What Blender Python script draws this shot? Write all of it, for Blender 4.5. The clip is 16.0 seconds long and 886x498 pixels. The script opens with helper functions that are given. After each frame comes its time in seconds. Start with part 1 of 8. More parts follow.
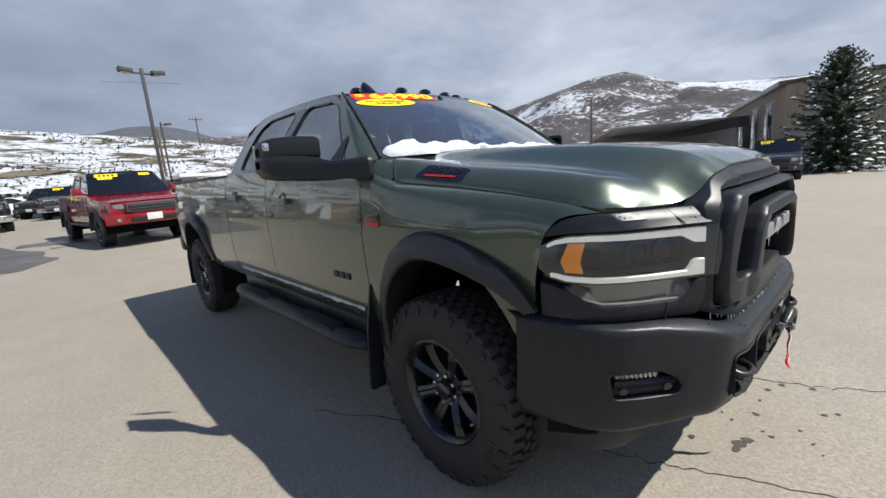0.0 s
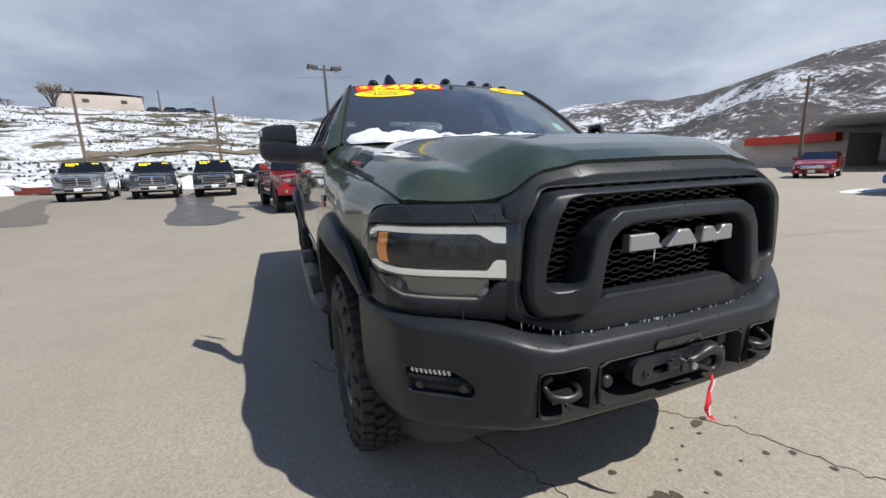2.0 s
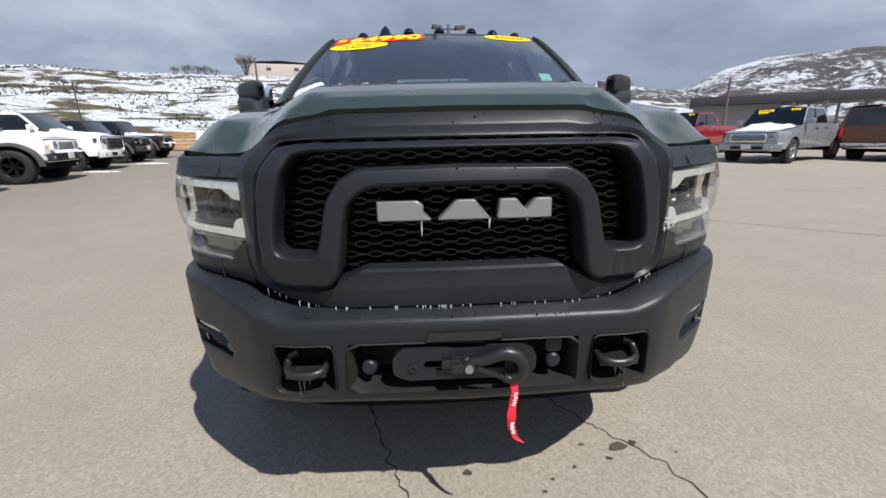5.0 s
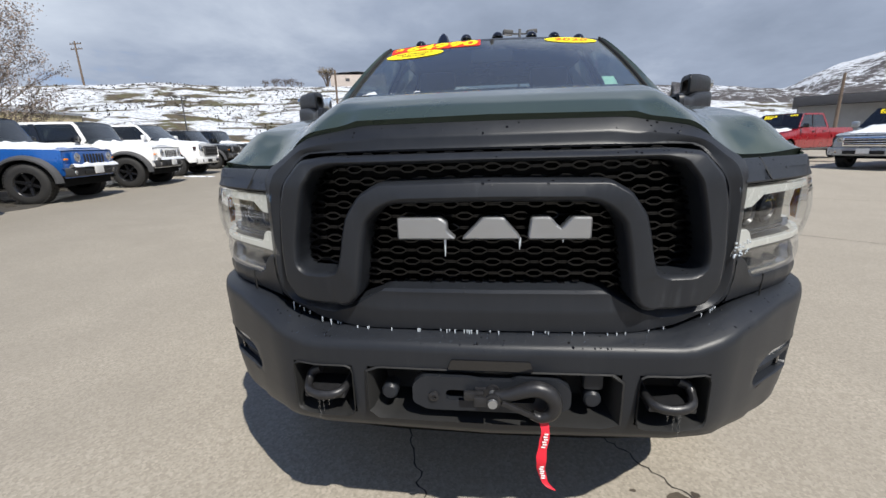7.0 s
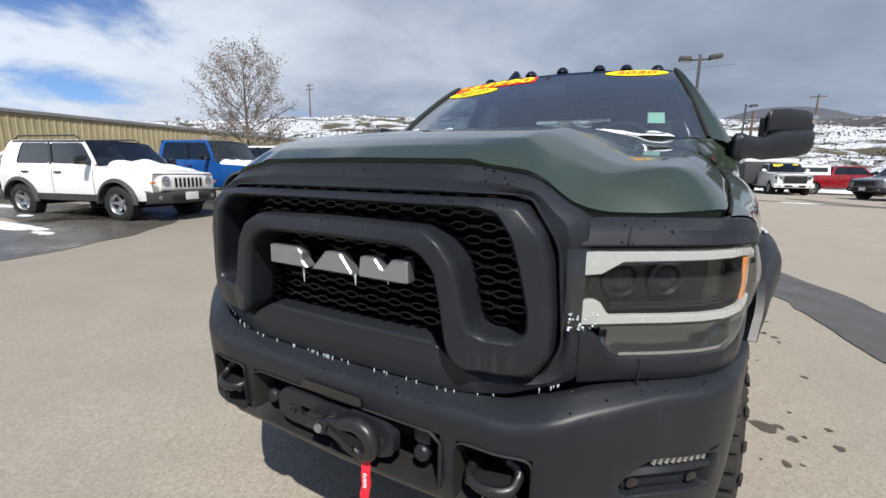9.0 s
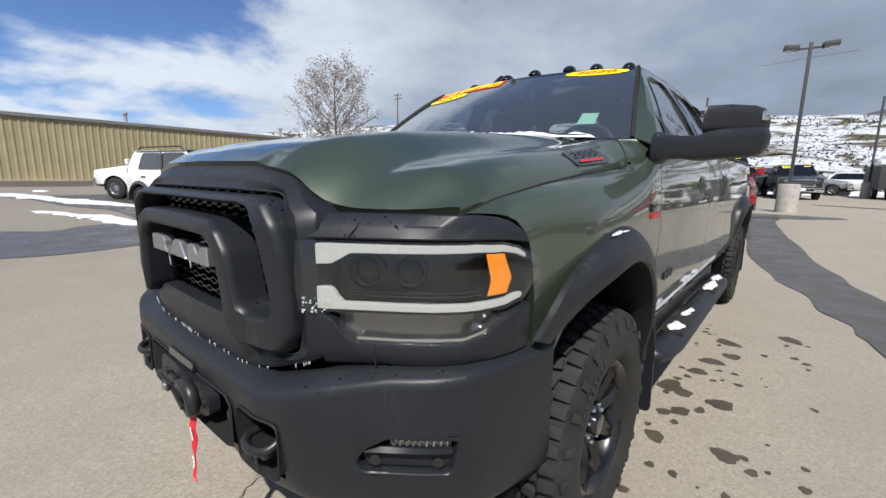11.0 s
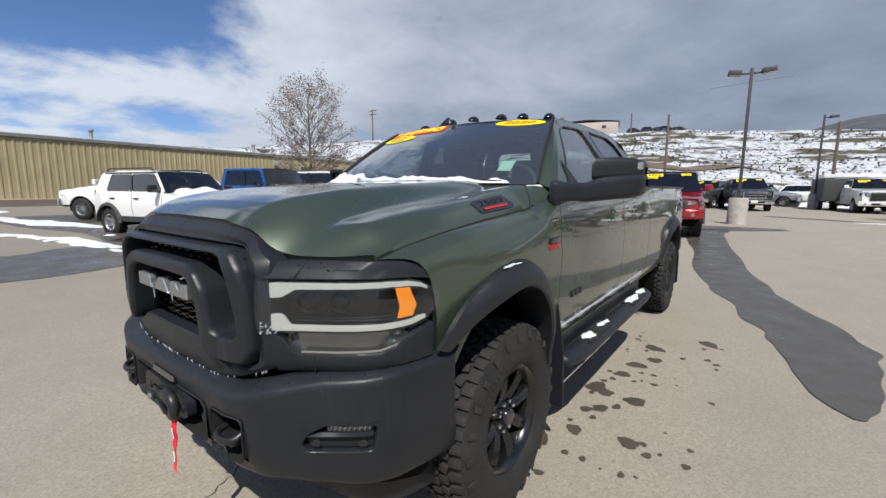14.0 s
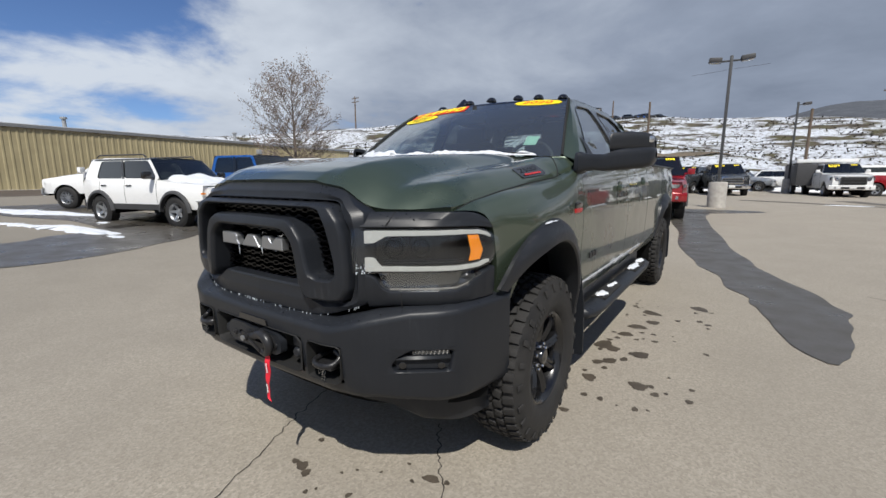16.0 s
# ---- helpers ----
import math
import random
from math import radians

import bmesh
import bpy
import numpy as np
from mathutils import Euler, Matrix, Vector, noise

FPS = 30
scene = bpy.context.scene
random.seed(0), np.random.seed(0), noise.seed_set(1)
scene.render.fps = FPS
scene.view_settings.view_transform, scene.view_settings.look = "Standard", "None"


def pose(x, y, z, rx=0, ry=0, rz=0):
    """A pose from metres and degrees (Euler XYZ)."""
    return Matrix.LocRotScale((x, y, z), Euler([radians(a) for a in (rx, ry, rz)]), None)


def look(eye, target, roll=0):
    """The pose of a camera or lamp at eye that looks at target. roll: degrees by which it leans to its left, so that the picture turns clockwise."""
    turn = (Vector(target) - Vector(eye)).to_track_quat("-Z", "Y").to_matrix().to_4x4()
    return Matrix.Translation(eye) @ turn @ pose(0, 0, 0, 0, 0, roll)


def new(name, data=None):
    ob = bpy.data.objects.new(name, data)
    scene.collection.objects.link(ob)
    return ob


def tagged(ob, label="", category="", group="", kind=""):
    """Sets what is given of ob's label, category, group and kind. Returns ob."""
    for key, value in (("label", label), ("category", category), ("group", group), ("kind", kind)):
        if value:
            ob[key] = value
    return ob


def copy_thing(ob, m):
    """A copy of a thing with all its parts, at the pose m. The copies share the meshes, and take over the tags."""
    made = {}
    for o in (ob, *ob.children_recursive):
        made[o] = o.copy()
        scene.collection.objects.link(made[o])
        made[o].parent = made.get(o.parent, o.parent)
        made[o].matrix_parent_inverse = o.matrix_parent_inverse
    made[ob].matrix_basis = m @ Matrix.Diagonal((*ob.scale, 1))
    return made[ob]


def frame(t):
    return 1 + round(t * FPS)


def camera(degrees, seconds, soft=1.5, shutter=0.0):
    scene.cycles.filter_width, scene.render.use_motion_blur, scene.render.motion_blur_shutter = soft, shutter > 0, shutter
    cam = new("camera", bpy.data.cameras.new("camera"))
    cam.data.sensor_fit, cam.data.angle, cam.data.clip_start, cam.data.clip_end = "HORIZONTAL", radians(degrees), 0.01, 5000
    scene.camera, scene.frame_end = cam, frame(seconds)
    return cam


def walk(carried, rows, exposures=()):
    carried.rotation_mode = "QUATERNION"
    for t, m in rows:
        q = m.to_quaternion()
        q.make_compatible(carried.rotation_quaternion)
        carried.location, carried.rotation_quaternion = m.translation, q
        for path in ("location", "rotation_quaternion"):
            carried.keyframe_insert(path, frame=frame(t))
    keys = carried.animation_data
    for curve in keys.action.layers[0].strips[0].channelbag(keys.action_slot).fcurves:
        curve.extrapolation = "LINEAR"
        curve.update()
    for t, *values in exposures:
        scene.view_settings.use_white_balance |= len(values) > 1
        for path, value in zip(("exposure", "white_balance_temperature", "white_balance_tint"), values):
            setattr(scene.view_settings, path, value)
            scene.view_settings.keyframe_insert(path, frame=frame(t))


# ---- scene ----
cam = camera(93.8, 16.0)
PATH = [
    (0, (-2.025, -0.276, 1.373), (-0.701, 1.176, 1.0), -4.5),
    (0.5, (-1.792, -0.434, 1.347), (-0.603, 1.129, 0.969), -4.2),
    (1, (-1.592, -0.683, 1.315), (-0.561, 0.989, 0.935), -3.8),
    (1.5, (-1.411, -0.853, 1.314), (-0.542, 0.909, 0.937), -3.0),
    (2, (-1.166, -0.919, 1.314), (-0.465, 0.914, 0.928), -2.2),
    (2.5, (-0.958, -1.0, 1.306), (-0.397, 0.875, 0.896), -1.7),
    (3, (-0.705, -1.138, 1.3), (-0.278, 0.763, 0.851), -1.0),
    (3.5, (-0.507, -1.107, 1.278), (-0.196, 0.806, 0.785), -0.9),
    (4, (-0.33, -1.033, 1.254), (-0.113, 0.884, 0.727), -0.7),
    (6.5, (0.008, -0.991, 1.249), (-0.122, 0.934, 0.724), -2.1),
    (7, (0.006, -0.922, 1.262), (-0.232, 1.001, 0.766), -1.7),
    (7.5, (0.166, -0.939, 1.275), (-0.229, 0.969, 0.825), -1.0),
    (8, (0.408, -0.948, 1.304), (-0.176, 0.92, 0.893), -0.0),
    (8.5, (0.573, -0.844, 1.291), (-0.209, 0.956, 0.909), 0.6),
    (11, (1.374, -0.401, 1.288), (0.102, 1.104, 0.943), 0.8),
    (11.5, (1.593, -0.248, 1.306), (0.279, 1.223, 0.976), 0.9),
    (12, (1.777, -0.141, 1.333), (0.435, 1.309, 1.022), 0.8),
    (12.5, (1.777, -0.192, 1.355), (0.452, 1.276, 1.056), 0.8),
    (13, (1.691, -0.34, 1.429), (0.408, 1.168, 1.144), 0.8),
    (13.5, (1.669, -0.455, 1.47), (0.433, 1.092, 1.188), 0.6),
    (14, (1.733, -0.554, 1.419), (0.538, 1.025, 1.138), 0.3),
    (14.5, (1.81, -0.681, 1.366), (0.637, 0.913, 1.079), -0.2),
    (15, (1.743, -0.817, 1.356), (0.584, 0.785, 1.054), -0.3),
    (15.5, (1.675, -0.905, 1.344), (0.535, 0.708, 1.026), -0.2),
    (16, (1.655, -0.943, 1.323), (0.528, 0.675, 0.99), -0.1),
]
walk(cam, [(t, look(eye, target, roll)) for t, eye, target, roll in PATH], exposures=[(0.0, 0.24), (3.5, 0.16), (7.0, 0.24), (8.5, 0.22), (12.5, 0.10), (14.0, 0.02), (16.0, -0.10)])

# ---- light ----
SUN_DIR = Vector((0.450, -0.580, 1.0)).normalized()
sun = new("sun", bpy.data.lights.new("sun", "SUN"))
sun.data.energy, sun.data.angle, sun.data.color = 5.3, radians(0.6), (1.0, 0.965, 0.89)
sun.rotation_mode = "QUATERNION"
sun.rotation_quaternion = SUN_DIR.to_track_quat("Z", "Y")
scene.view_settings.exposure = 0.0


def sky_world():
    w = bpy.data.worlds.new("sky")
    scene.world = w
    w.use_nodes = True
    nt = w.node_tree
    nt.nodes.clear()
    N, L = nt.nodes.new, nt.links.new
    out, bg = N("ShaderNodeOutputWorld"), N("ShaderNodeBackground")
    sky = N("ShaderNodeTexSky")
    sky.sky_type, sky.sun_disc = "NISHITA", False
    sky.sun_elevation, sky.sun_rotation = math.asin(SUN_DIR.z), math.atan2(SUN_DIR.x, SUN_DIR.y)
    sky.altitude = 2000
    tc = N("ShaderNodeTexCoord")
    sep = N("ShaderNodeSeparateXYZ")
    L(tc.outputs["Generated"], sep.inputs[0])

    def m(op, a, b=None, c=None, clamp=False):
        n = N("ShaderNodeMath")
        n.operation, n.use_clamp = op, clamp
        for i, v in enumerate((a, b, c)):
            if v is None:
                continue
            if isinstance(v, (int, float)):
                n.inputs[i].default_value = v
            else:
                L(v, n.inputs[i])
        return n.outputs[0]
    zz = m("ADD", m("MAXIMUM", sep.outputs[2], 0.0), 0.22)
    com = N("ShaderNodeCombineXYZ")
    L(m("DIVIDE", sep.outputs[0], zz), com.inputs[0])
    L(m("DIVIDE", sep.outputs[1], zz), com.inputs[1])

    def noi(scale, detail, rough=0.55, dist=0.0, w4=0.0):
        n = N("ShaderNodeTexNoise")
        n.noise_dimensions = "4D"
        n.inputs["W"].default_value = w4
        n.inputs["Scale"].default_value, n.inputs["Detail"].default_value = scale, detail
        n.inputs["Roughness"].default_value, n.inputs["Distortion"].default_value = rough, dist
        L(com.outputs[0], n.inputs["Vector"])
        return n.outputs["Fac"]
    big, fine = noi(0.55, 5, 0.55, 0.3, 2.3), noi(1.5, 7, 0.58, 0.2, 7.1)
    # storm cloud to the north, breaking up to the west
    west = m("MULTIPLY_ADD", sep.outputs[0], -0.5, 0.5)
    gloom = m("MAXIMUM", m("ADD", m("MULTIPLY", sep.outputs[0], -0.2), m("MULTIPLY", sep.outputs[1], 0.97)), 0.0)
    cover = m("ADD", m("MULTIPLY", fine, 0.6), m("MULTIPLY", big, 0.5))
    hole = m("SUBTRACT", cover, m("MULTIPLY", m("POWER", west, 6.0), 0.19))
    hole = m("ADD", hole, m("MULTIPLY", m("MAXIMUM", m("SUBTRACT", 0.26, sep.outputs[2]), 0.0), 0.55))
    # the cover breaks up overhead and to the south
    hole = m("SUBTRACT", hole, m("MULTIPLY", m("MAXIMUM", m("SUBTRACT", sep.outputs[2], 0.52), 0.0), 0.75))
    hole = m("SUBTRACT", hole, m("MULTIPLY", m("MAXIMUM", m("MULTIPLY", sep.outputs[1], -1.0), 0.0), 0.10))
    mask = N("ShaderNodeMapRange")
    mask.interpolation_type = "SMOOTHSTEP"
    mask.inputs["From Min"].default_value, mask.inputs["From Max"].default_value = 0.36, 0.47
    L(hole, mask.inputs["Value"])
    tone = m("ADD", m("MULTIPLY", fine, 1.0), m("MULTIPLY_ADD", big, 1.1, 0.16))
    tone = m("ADD", tone, m("MULTIPLY", m("POWER", west, 5.0), 0.52))
    tone = m("SUBTRACT", tone, m("MULTIPLY", m("POWER", gloom, 2.5), 0.27))
    ramp = N("ShaderNodeValToRGB")
    ramp.color_ramp.elements[0].position, ramp.color_ramp.elements[1].position = 0.28, 0.95
    ramp.color_ramp.elements[0].color = (0.130, 0.165, 0.232, 1)
    ramp.color_ramp.elements[1].color = (0.68, 0.745, 0.84, 1)
    e = ramp.color_ramp.elements.new(0.62)
    e.color = (0.308, 0.362, 0.468, 1)
    L(m("MULTIPLY", tone, 0.58), ramp.inputs[0])
    mix = N("ShaderNodeMix")
    mix.data_type = "RGBA"
    sk = N("ShaderNodeMix")
    sk.data_type, sk.blend_type = "RGBA", "MULTIPLY"
    sk.inputs["Factor"].default_value = 1.0
    L(sky.outputs[0], sk.inputs["A"])
    sk.inputs["B"].default_value = (0.072, 0.088, 0.115, 1)
    L(mask.outputs[0], mix.inputs["Factor"])
    L(sk.outputs["Result"], mix.inputs["A"])
    L(ramp.outputs[0], mix.inputs["B"])
    L(mix.outputs["Result"], bg.inputs[0])
    bg.inputs[1].default_value = 1.0
    L(bg.outputs[0], out.inputs[0])


sky_world()

# ---- materials ----


class Mat:
    """Small builder for node materials."""

    def __init__(self, name):
        self.m = bpy.data.materials.new(name)
        self.m.use_nodes = True
        self.nt = self.m.node_tree
        self.b = self.nt.nodes["Principled BSDF"]
        self.out = self.nt.nodes["Material Output"]
        self.tc = self.nt.nodes.new("ShaderNodeTexCoord")

    def link(self, a, b):
        self.nt.links.new(a, b)

    def node(self, kind):
        return self.nt.nodes.new(kind)

    def set(self, **kw):
        names = {"col": "Base Color", "rough": "Roughness", "metal": "Metallic", "coat": "Coat Weight", "coatr": "Coat Roughness",
                 "spec": "Specular IOR Level", "trans": "Transmission Weight", "ior": "IOR", "emit": "Emission Strength", "emitc": "Emission Color", "sheen": "Sheen Weight"}
        for k, v in kw.items():
            self.b.inputs[names[k]].default_value = (*v, 1) if isinstance(v, tuple) else v
        return self

    def noise(self, scale, detail=4.0, rough=0.55, stretch=(1, 1, 1), space="Object", dist=0.0):
        mp, n = self.node("ShaderNodeMapping"), self.node("ShaderNodeTexNoise")
        mp.inputs["Scale"].default_value = stretch
        self.link(self.tc.outputs[space], mp.inputs["Vector"])
        self.link(mp.outputs[0], n.inputs["Vector"])
        n.inputs["Scale"].default_value, n.inputs["Detail"].default_value, n.inputs["Roughness"].default_value = scale, detail, rough
        n.inputs["Distortion"].default_value = dist
        return n.outputs["Fac"]

    def ramp(self, fac, stops):
        r = self.node("ShaderNodeValToRGB")
        el = r.color_ramp.elements
        while len(el) < len(stops):
            el.new(0.5)
        for e, (p, c) in zip(el, stops):
            e.position = p
            e.color = (*c, 1) if isinstance(c, tuple) else (c, c, c, 1)
        self.link(fac, r.inputs[0])
        return r.outputs[0]

    def mix(self, fac, a, b, blend="MIX"):
        n = self.node("ShaderNodeMix")
        n.data_type, n.blend_type = "RGBA", blend
        for sock, v in ((n.inputs["Factor"], fac), (n.inputs["A"], a), (n.inputs["B"], b)):
            if isinstance(v, tuple):
                sock.default_value = (*v, 1)
            elif isinstance(v, (int, float)):
                sock.default_value = v
            else:
                self.link(v, sock)
        return n.outputs["Result"]

    def bump(self, fac, dist=0.002, strength=0.5):
        n = self.node("ShaderNodeBump")
        n.inputs["Distance"].default_value, n.inputs["Strength"].default_value = dist, strength
        self.link(fac, n.inputs["Height"])
        self.link(n.outputs[0], self.b.inputs["Normal"])
        return self

    def base(self, c):
        self.link(c, self.b.inputs["Base Color"])
        return self

    def roughness(self, c):
        self.link(c, self.b.inputs["Roughness"])
        return self


def plain(name, col, rough=0.5, metal=0.0, coat=0.0, var=0.15, scale=18.0, bump=0.0, **kw):
    """A surface with grain and large soft variation."""
    a = Mat(name).set(metal=metal, coat=coat, **kw)
    n1, n2 = a.noise(scale, 5), a.noise(scale * 0.12, 3)
    dark = tuple(max(0.0, c * (1 - var)) for c in col)
    lite = tuple(min(1.0, c * (1 + var)) for c in col)
    both = a.mix(0.5, n1, n2)
    a.base(a.ramp(both, [(0.3, dark), (0.7, lite)]))
    a.roughness(a.ramp(n1, [(0.3, max(0.02, rough - 0.07)), (0.7, min(1.0, rough + 0.07))]))
    if bump:
        a.bump(n1, bump, 0.6)
    return a.m


def paint(name, col, metal=0.55, rough=0.3):
    a = Mat(name).set(metal=metal, coat=1.0, coatr=0.03)
    fl = a.noise(900, 1, 0.5)
    du = a.noise(2.2, 5, 0.6)
    a.base(a.mix(a.ramp(du, [(0.45, 0.0), (0.8, 0.35)]), a.ramp(fl, [(0.3, tuple(c * 0.85 for c in col)), (0.7, tuple(min(1, c * 1.2) for c in col))]), tuple(min(1, c * 1.1 + 0.012) for c in col)))
    a.roughness(a.ramp(du, [(0.3, rough - 0.05), (0.75, rough + 0.1)]))
    return a.m


def glass(name, tint, dark, gloss_rough=0.01, power=4.2, film=0.0):
    """Window glass: mirror gloss by Fresnel over a tinted see-through sheet."""
    m = bpy.data.materials.new(name)
    m.use_nodes = True
    nt = m.node_tree
    nt.nodes.clear()
    N = nt.nodes.new
    out, mx, tr, gl, lw = N("ShaderNodeOutputMaterial"), N("ShaderNodeMixShader"), N("ShaderNodeBsdfTransparent"), N("ShaderNodeBsdfGlossy"), N("ShaderNodeLayerWeight")
    tr.inputs[0].default_value = (*[c * dark for c in tint], 1)
    gl.inputs["Roughness"].default_value = gloss_rough
    gl.inputs[0].default_value = (0.95, 0.97, 1.0, 1)
    lw.inputs["Blend"].default_value = 0.5
    pw, ma = N("ShaderNodeMath"), N("ShaderNodeMath")
    pw.operation, ma.operation = "POWER", "MULTIPLY_ADD"
    pw.inputs[1].default_value, ma.inputs[1].default_value, ma.inputs[2].default_value = power, 0.90, 0.055
    nt.links.new(lw.outputs["Facing"], pw.inputs[0])
    nt.links.new(pw.outputs[0], ma.inputs[0])
    nt.links.new(ma.outputs[0], mx.inputs[0])
    nt.links.new(tr.outputs[0], mx.inputs[1])
    nt.links.new(gl.outputs[0], mx.inputs[2])
    if film:
        # thin pale diffuse layer, standing in for the haze of sky reflections
        df, fm = N("ShaderNodeBsdfDiffuse"), N("ShaderNodeMixShader")
        df.inputs[0].default_value = (0.62, 0.68, 0.70, 1)
        fm.inputs[0].default_value = film
        nt.links.new(mx.outputs[0], fm.inputs[1])
        nt.links.new(df.outputs[0], fm.inputs[2])
        nt.links.new(fm.outputs[0], out.inputs[0])
    else:
        nt.links.new(mx.outputs[0], out.inputs[0])
    return m


def trim_black(name="black_textured_plastic"):
    """Satin black trim with dust film, dried water runs and beads of meltwater on upward faces."""
    a = Mat(name)
    grain = a.noise(700, 2, 0.5)
    film = a.noise(3.0, 5, 0.6)
    runs = a.noise(9.0, 4, 0.6, (6, 6, 0.35))
    f = a.mix(0.35, film, runs)
    c = a.ramp(f, [(0.35, (0.0122, 0.0140, 0.0178)), (0.60, (0.0165, 0.0185, 0.0228)), (0.78, (0.050, 0.054, 0.061))])
    beads = a.node("ShaderNodeTexVoronoi")
    beads.inputs["Scale"].default_value = 95
    a.link(a.tc.outputs["Object"], beads.inputs["Vector"])
    size = a.ramp(beads.outputs["Color"], [(0.55, 0.0), (0.85, 0.34)])
    geo, sep = a.node("ShaderNodeNewGeometry"), a.node("ShaderNodeSeparateXYZ")
    a.link(geo.outputs["Normal"], sep.inputs[0])
    up = a.ramp(sep.outputs[2], [(0.30, 0.0), (0.55, 1.0)])
    patch = a.ramp(a.noise(7.0, 3), [(0.46, 0.0), (0.56, 1.0)])

    def m(op, p, q, clamp=False):
        n = a.node("ShaderNodeMath")
        n.operation, n.use_clamp = op, clamp
        for sock, v in zip(n.inputs, (p, q)):
            if isinstance(v, float):
                sock.default_value = v
            else:
                a.link(v, sock)
        return n.outputs[0]
    drop = m("MULTIPLY", m("MULTIPLY", m("SUBTRACT", size, beads.outputs["Distance"]), 9.0, True), m("MULTIPLY", up, patch))
    a.base(a.mix(drop, c, (0.006, 0.006, 0.007)))
    a.roughness(a.mix(drop, a.ramp(film, [(0.3, 0.35), (0.75, 0.46)]), (0.06, 0.06, 0.06)))
    b1, b2 = a.node("ShaderNodeBump"), a.node("ShaderNodeBump")
    for b, h, d, k in ((b1, grain, 0.0004, 0.35), (b2, drop, 0.003, 1.0)):
        b.inputs["Distance"].default_value, b.inputs["Strength"].default_value = d, k
        a.link(h, b.inputs["Height"])
    a.link(b1.outputs[0], b2.inputs["Normal"])
    a.link(b2.outputs[0], a.b.inputs["Normal"])
    a.set(spec=0.31)
    return a.m


GREEN = paint("olive_green_metallic_paint", (0.057, 0.077, 0.053), 0.45, 0.28)
TRIM = trim_black()
FLARE = plain("satin_black_flare", (0.012, 0.013, 0.0155), 0.42, spec=0.5, var=0.2, scale=60, bump=0.0002)
GLOSS_BLACK = plain("gloss_black", (0.008, 0.008, 0.009), 0.12, coat=0.5)
GRILLE_BLACK = plain("grille_plastic", (0.003, 0.003, 0.0035), 0.16, spec=0.34)
BLACK = plain("flat_black", (0.006, 0.006, 0.006), 0.75)
# near black, with the shade of recesses and undersides put into the colour
CAVITY = plain("shade_black_cavity", (0.004, 0.004, 0.004), 0.9, spec=0.15)
CHROME = plain("chrome", (0.75, 0.76, 0.78), 0.08, metal=1.0, var=0.03)
BRIGHT = plain("satin_silver", (0.36, 0.37, 0.385), 0.34, metal=0.8, var=0.06)
STEEL = plain("cast_steel", (0.022, 0.022, 0.024), 0.38, metal=0.3, var=0.3, scale=60, bump=0.0006)
WHEEL_BLACK = plain("black_wheel_paint", (0.012, 0.012, 0.013), 0.22, metal=0.3, coat=0.4, var=0.2)
AMBER = plain("amber_plastic", (0.88, 0.27, 0.010), 0.15, var=0.08, coat=0.6)
LAMP_WHITE = plain("white_light_guide", (0.16, 0.165, 0.16), 0.25, var=0.05, coat=0.6, emit=0.34, emitc=(1.0, 1.0, 0.93))
LAMP_FOG = plain("fog_lamp_glass", (0.11, 0.115, 0.12), 0.10, metal=0.6, coat=0.8)
LAMP_CLEAR = plain("lower_lamp_reflector", (0.16, 0.164, 0.169), 0.14, metal=0.9, coat=0.8, var=0.06, scale=8)
LAMP_DARK = plain("smoked_reflector", (0.006, 0.0065, 0.008), 0.35, coat=0.25, var=0.2, spec=0.3)
LAMP_SILVER = plain("lamp_reflector", (0.55, 0.56, 0.57), 0.16, metal=0.9, var=0.1)
GLASS = glass("windscreen_glass", (0.84, 0.94, 0.92), 0.78, 0.01, 2.3, 0.045)
GLASS_SIDE = glass("side_glass", (0.80, 0.90, 0.88), 0.42, 0.01, 2.6, 0.04)
GLASS_DARK = glass("tinted_glass", (0.75, 0.85, 0.82), 0.16, 0.01, 3.0, 0.010)
LENS = glass("clear_lens", (0.97, 0.98, 0.98), 0.95)
SEAT = plain("black_upholstery", (0.02, 0.02, 0.021), 0.7, bump=0.001)
RED_STRAP = plain("red_webbing", (0.62, 0.012, 0.03), 0.6, var=0.15, scale=90, bump=0.0006)
YELLOW = plain("yellow_vinyl", (0.92, 0.72, 0.01), 0.45, var=0.04)
RED = plain("red_vinyl", (0.80, 0.03, 0.012), 0.45, var=0.05)
DARK_RED = plain("dark_red_enamel", (0.42, 0.016, 0.016), 0.3)
WHITE = plain("white_vinyl", (0.80, 0.80, 0.78), 0.5, var=0.03)
MINT = plain("pale_green_label", (0.45, 0.72, 0.58), 0.5, var=0.05)
ICE = glass("ice", (0.95, 0.97, 1.0), 0.9, 0.08)
FROST = plain("frosted_ice", (0.50, 0.55, 0.60), 0.15, var=0.1, coat=0.5)
CONCRETE = plain("concrete", (0.36, 0.34, 0.31), 0.85, var=0.3, scale=9, bump=0.004)
DARK_STEEL = plain("dark_painted_steel", (0.045, 0.047, 0.05), 0.5, var=0.3)
WOOD = plain("weathered_pole_wood", (0.13, 0.095, 0.07), 0.85, var=0.35, scale=14, bump=0.003)


def snow_mat():
    a = Mat("snow").set(rough=0.75)
    n = a.noise(30, 6, 0.65)
    a.base(a.ramp(a.noise(6, 4), [(0.3, (0.55, 0.58, 0.63)), (0.7, (0.70, 0.72, 0.75))]))
    return a.bump(n, 0.012, 0.7).m


SNOW = snow_mat()
SILL_GREY = plain("mottled_grey", (0.36, 0.37, 0.39), 0.3, var=0.5, scale=45, bump=0.002)


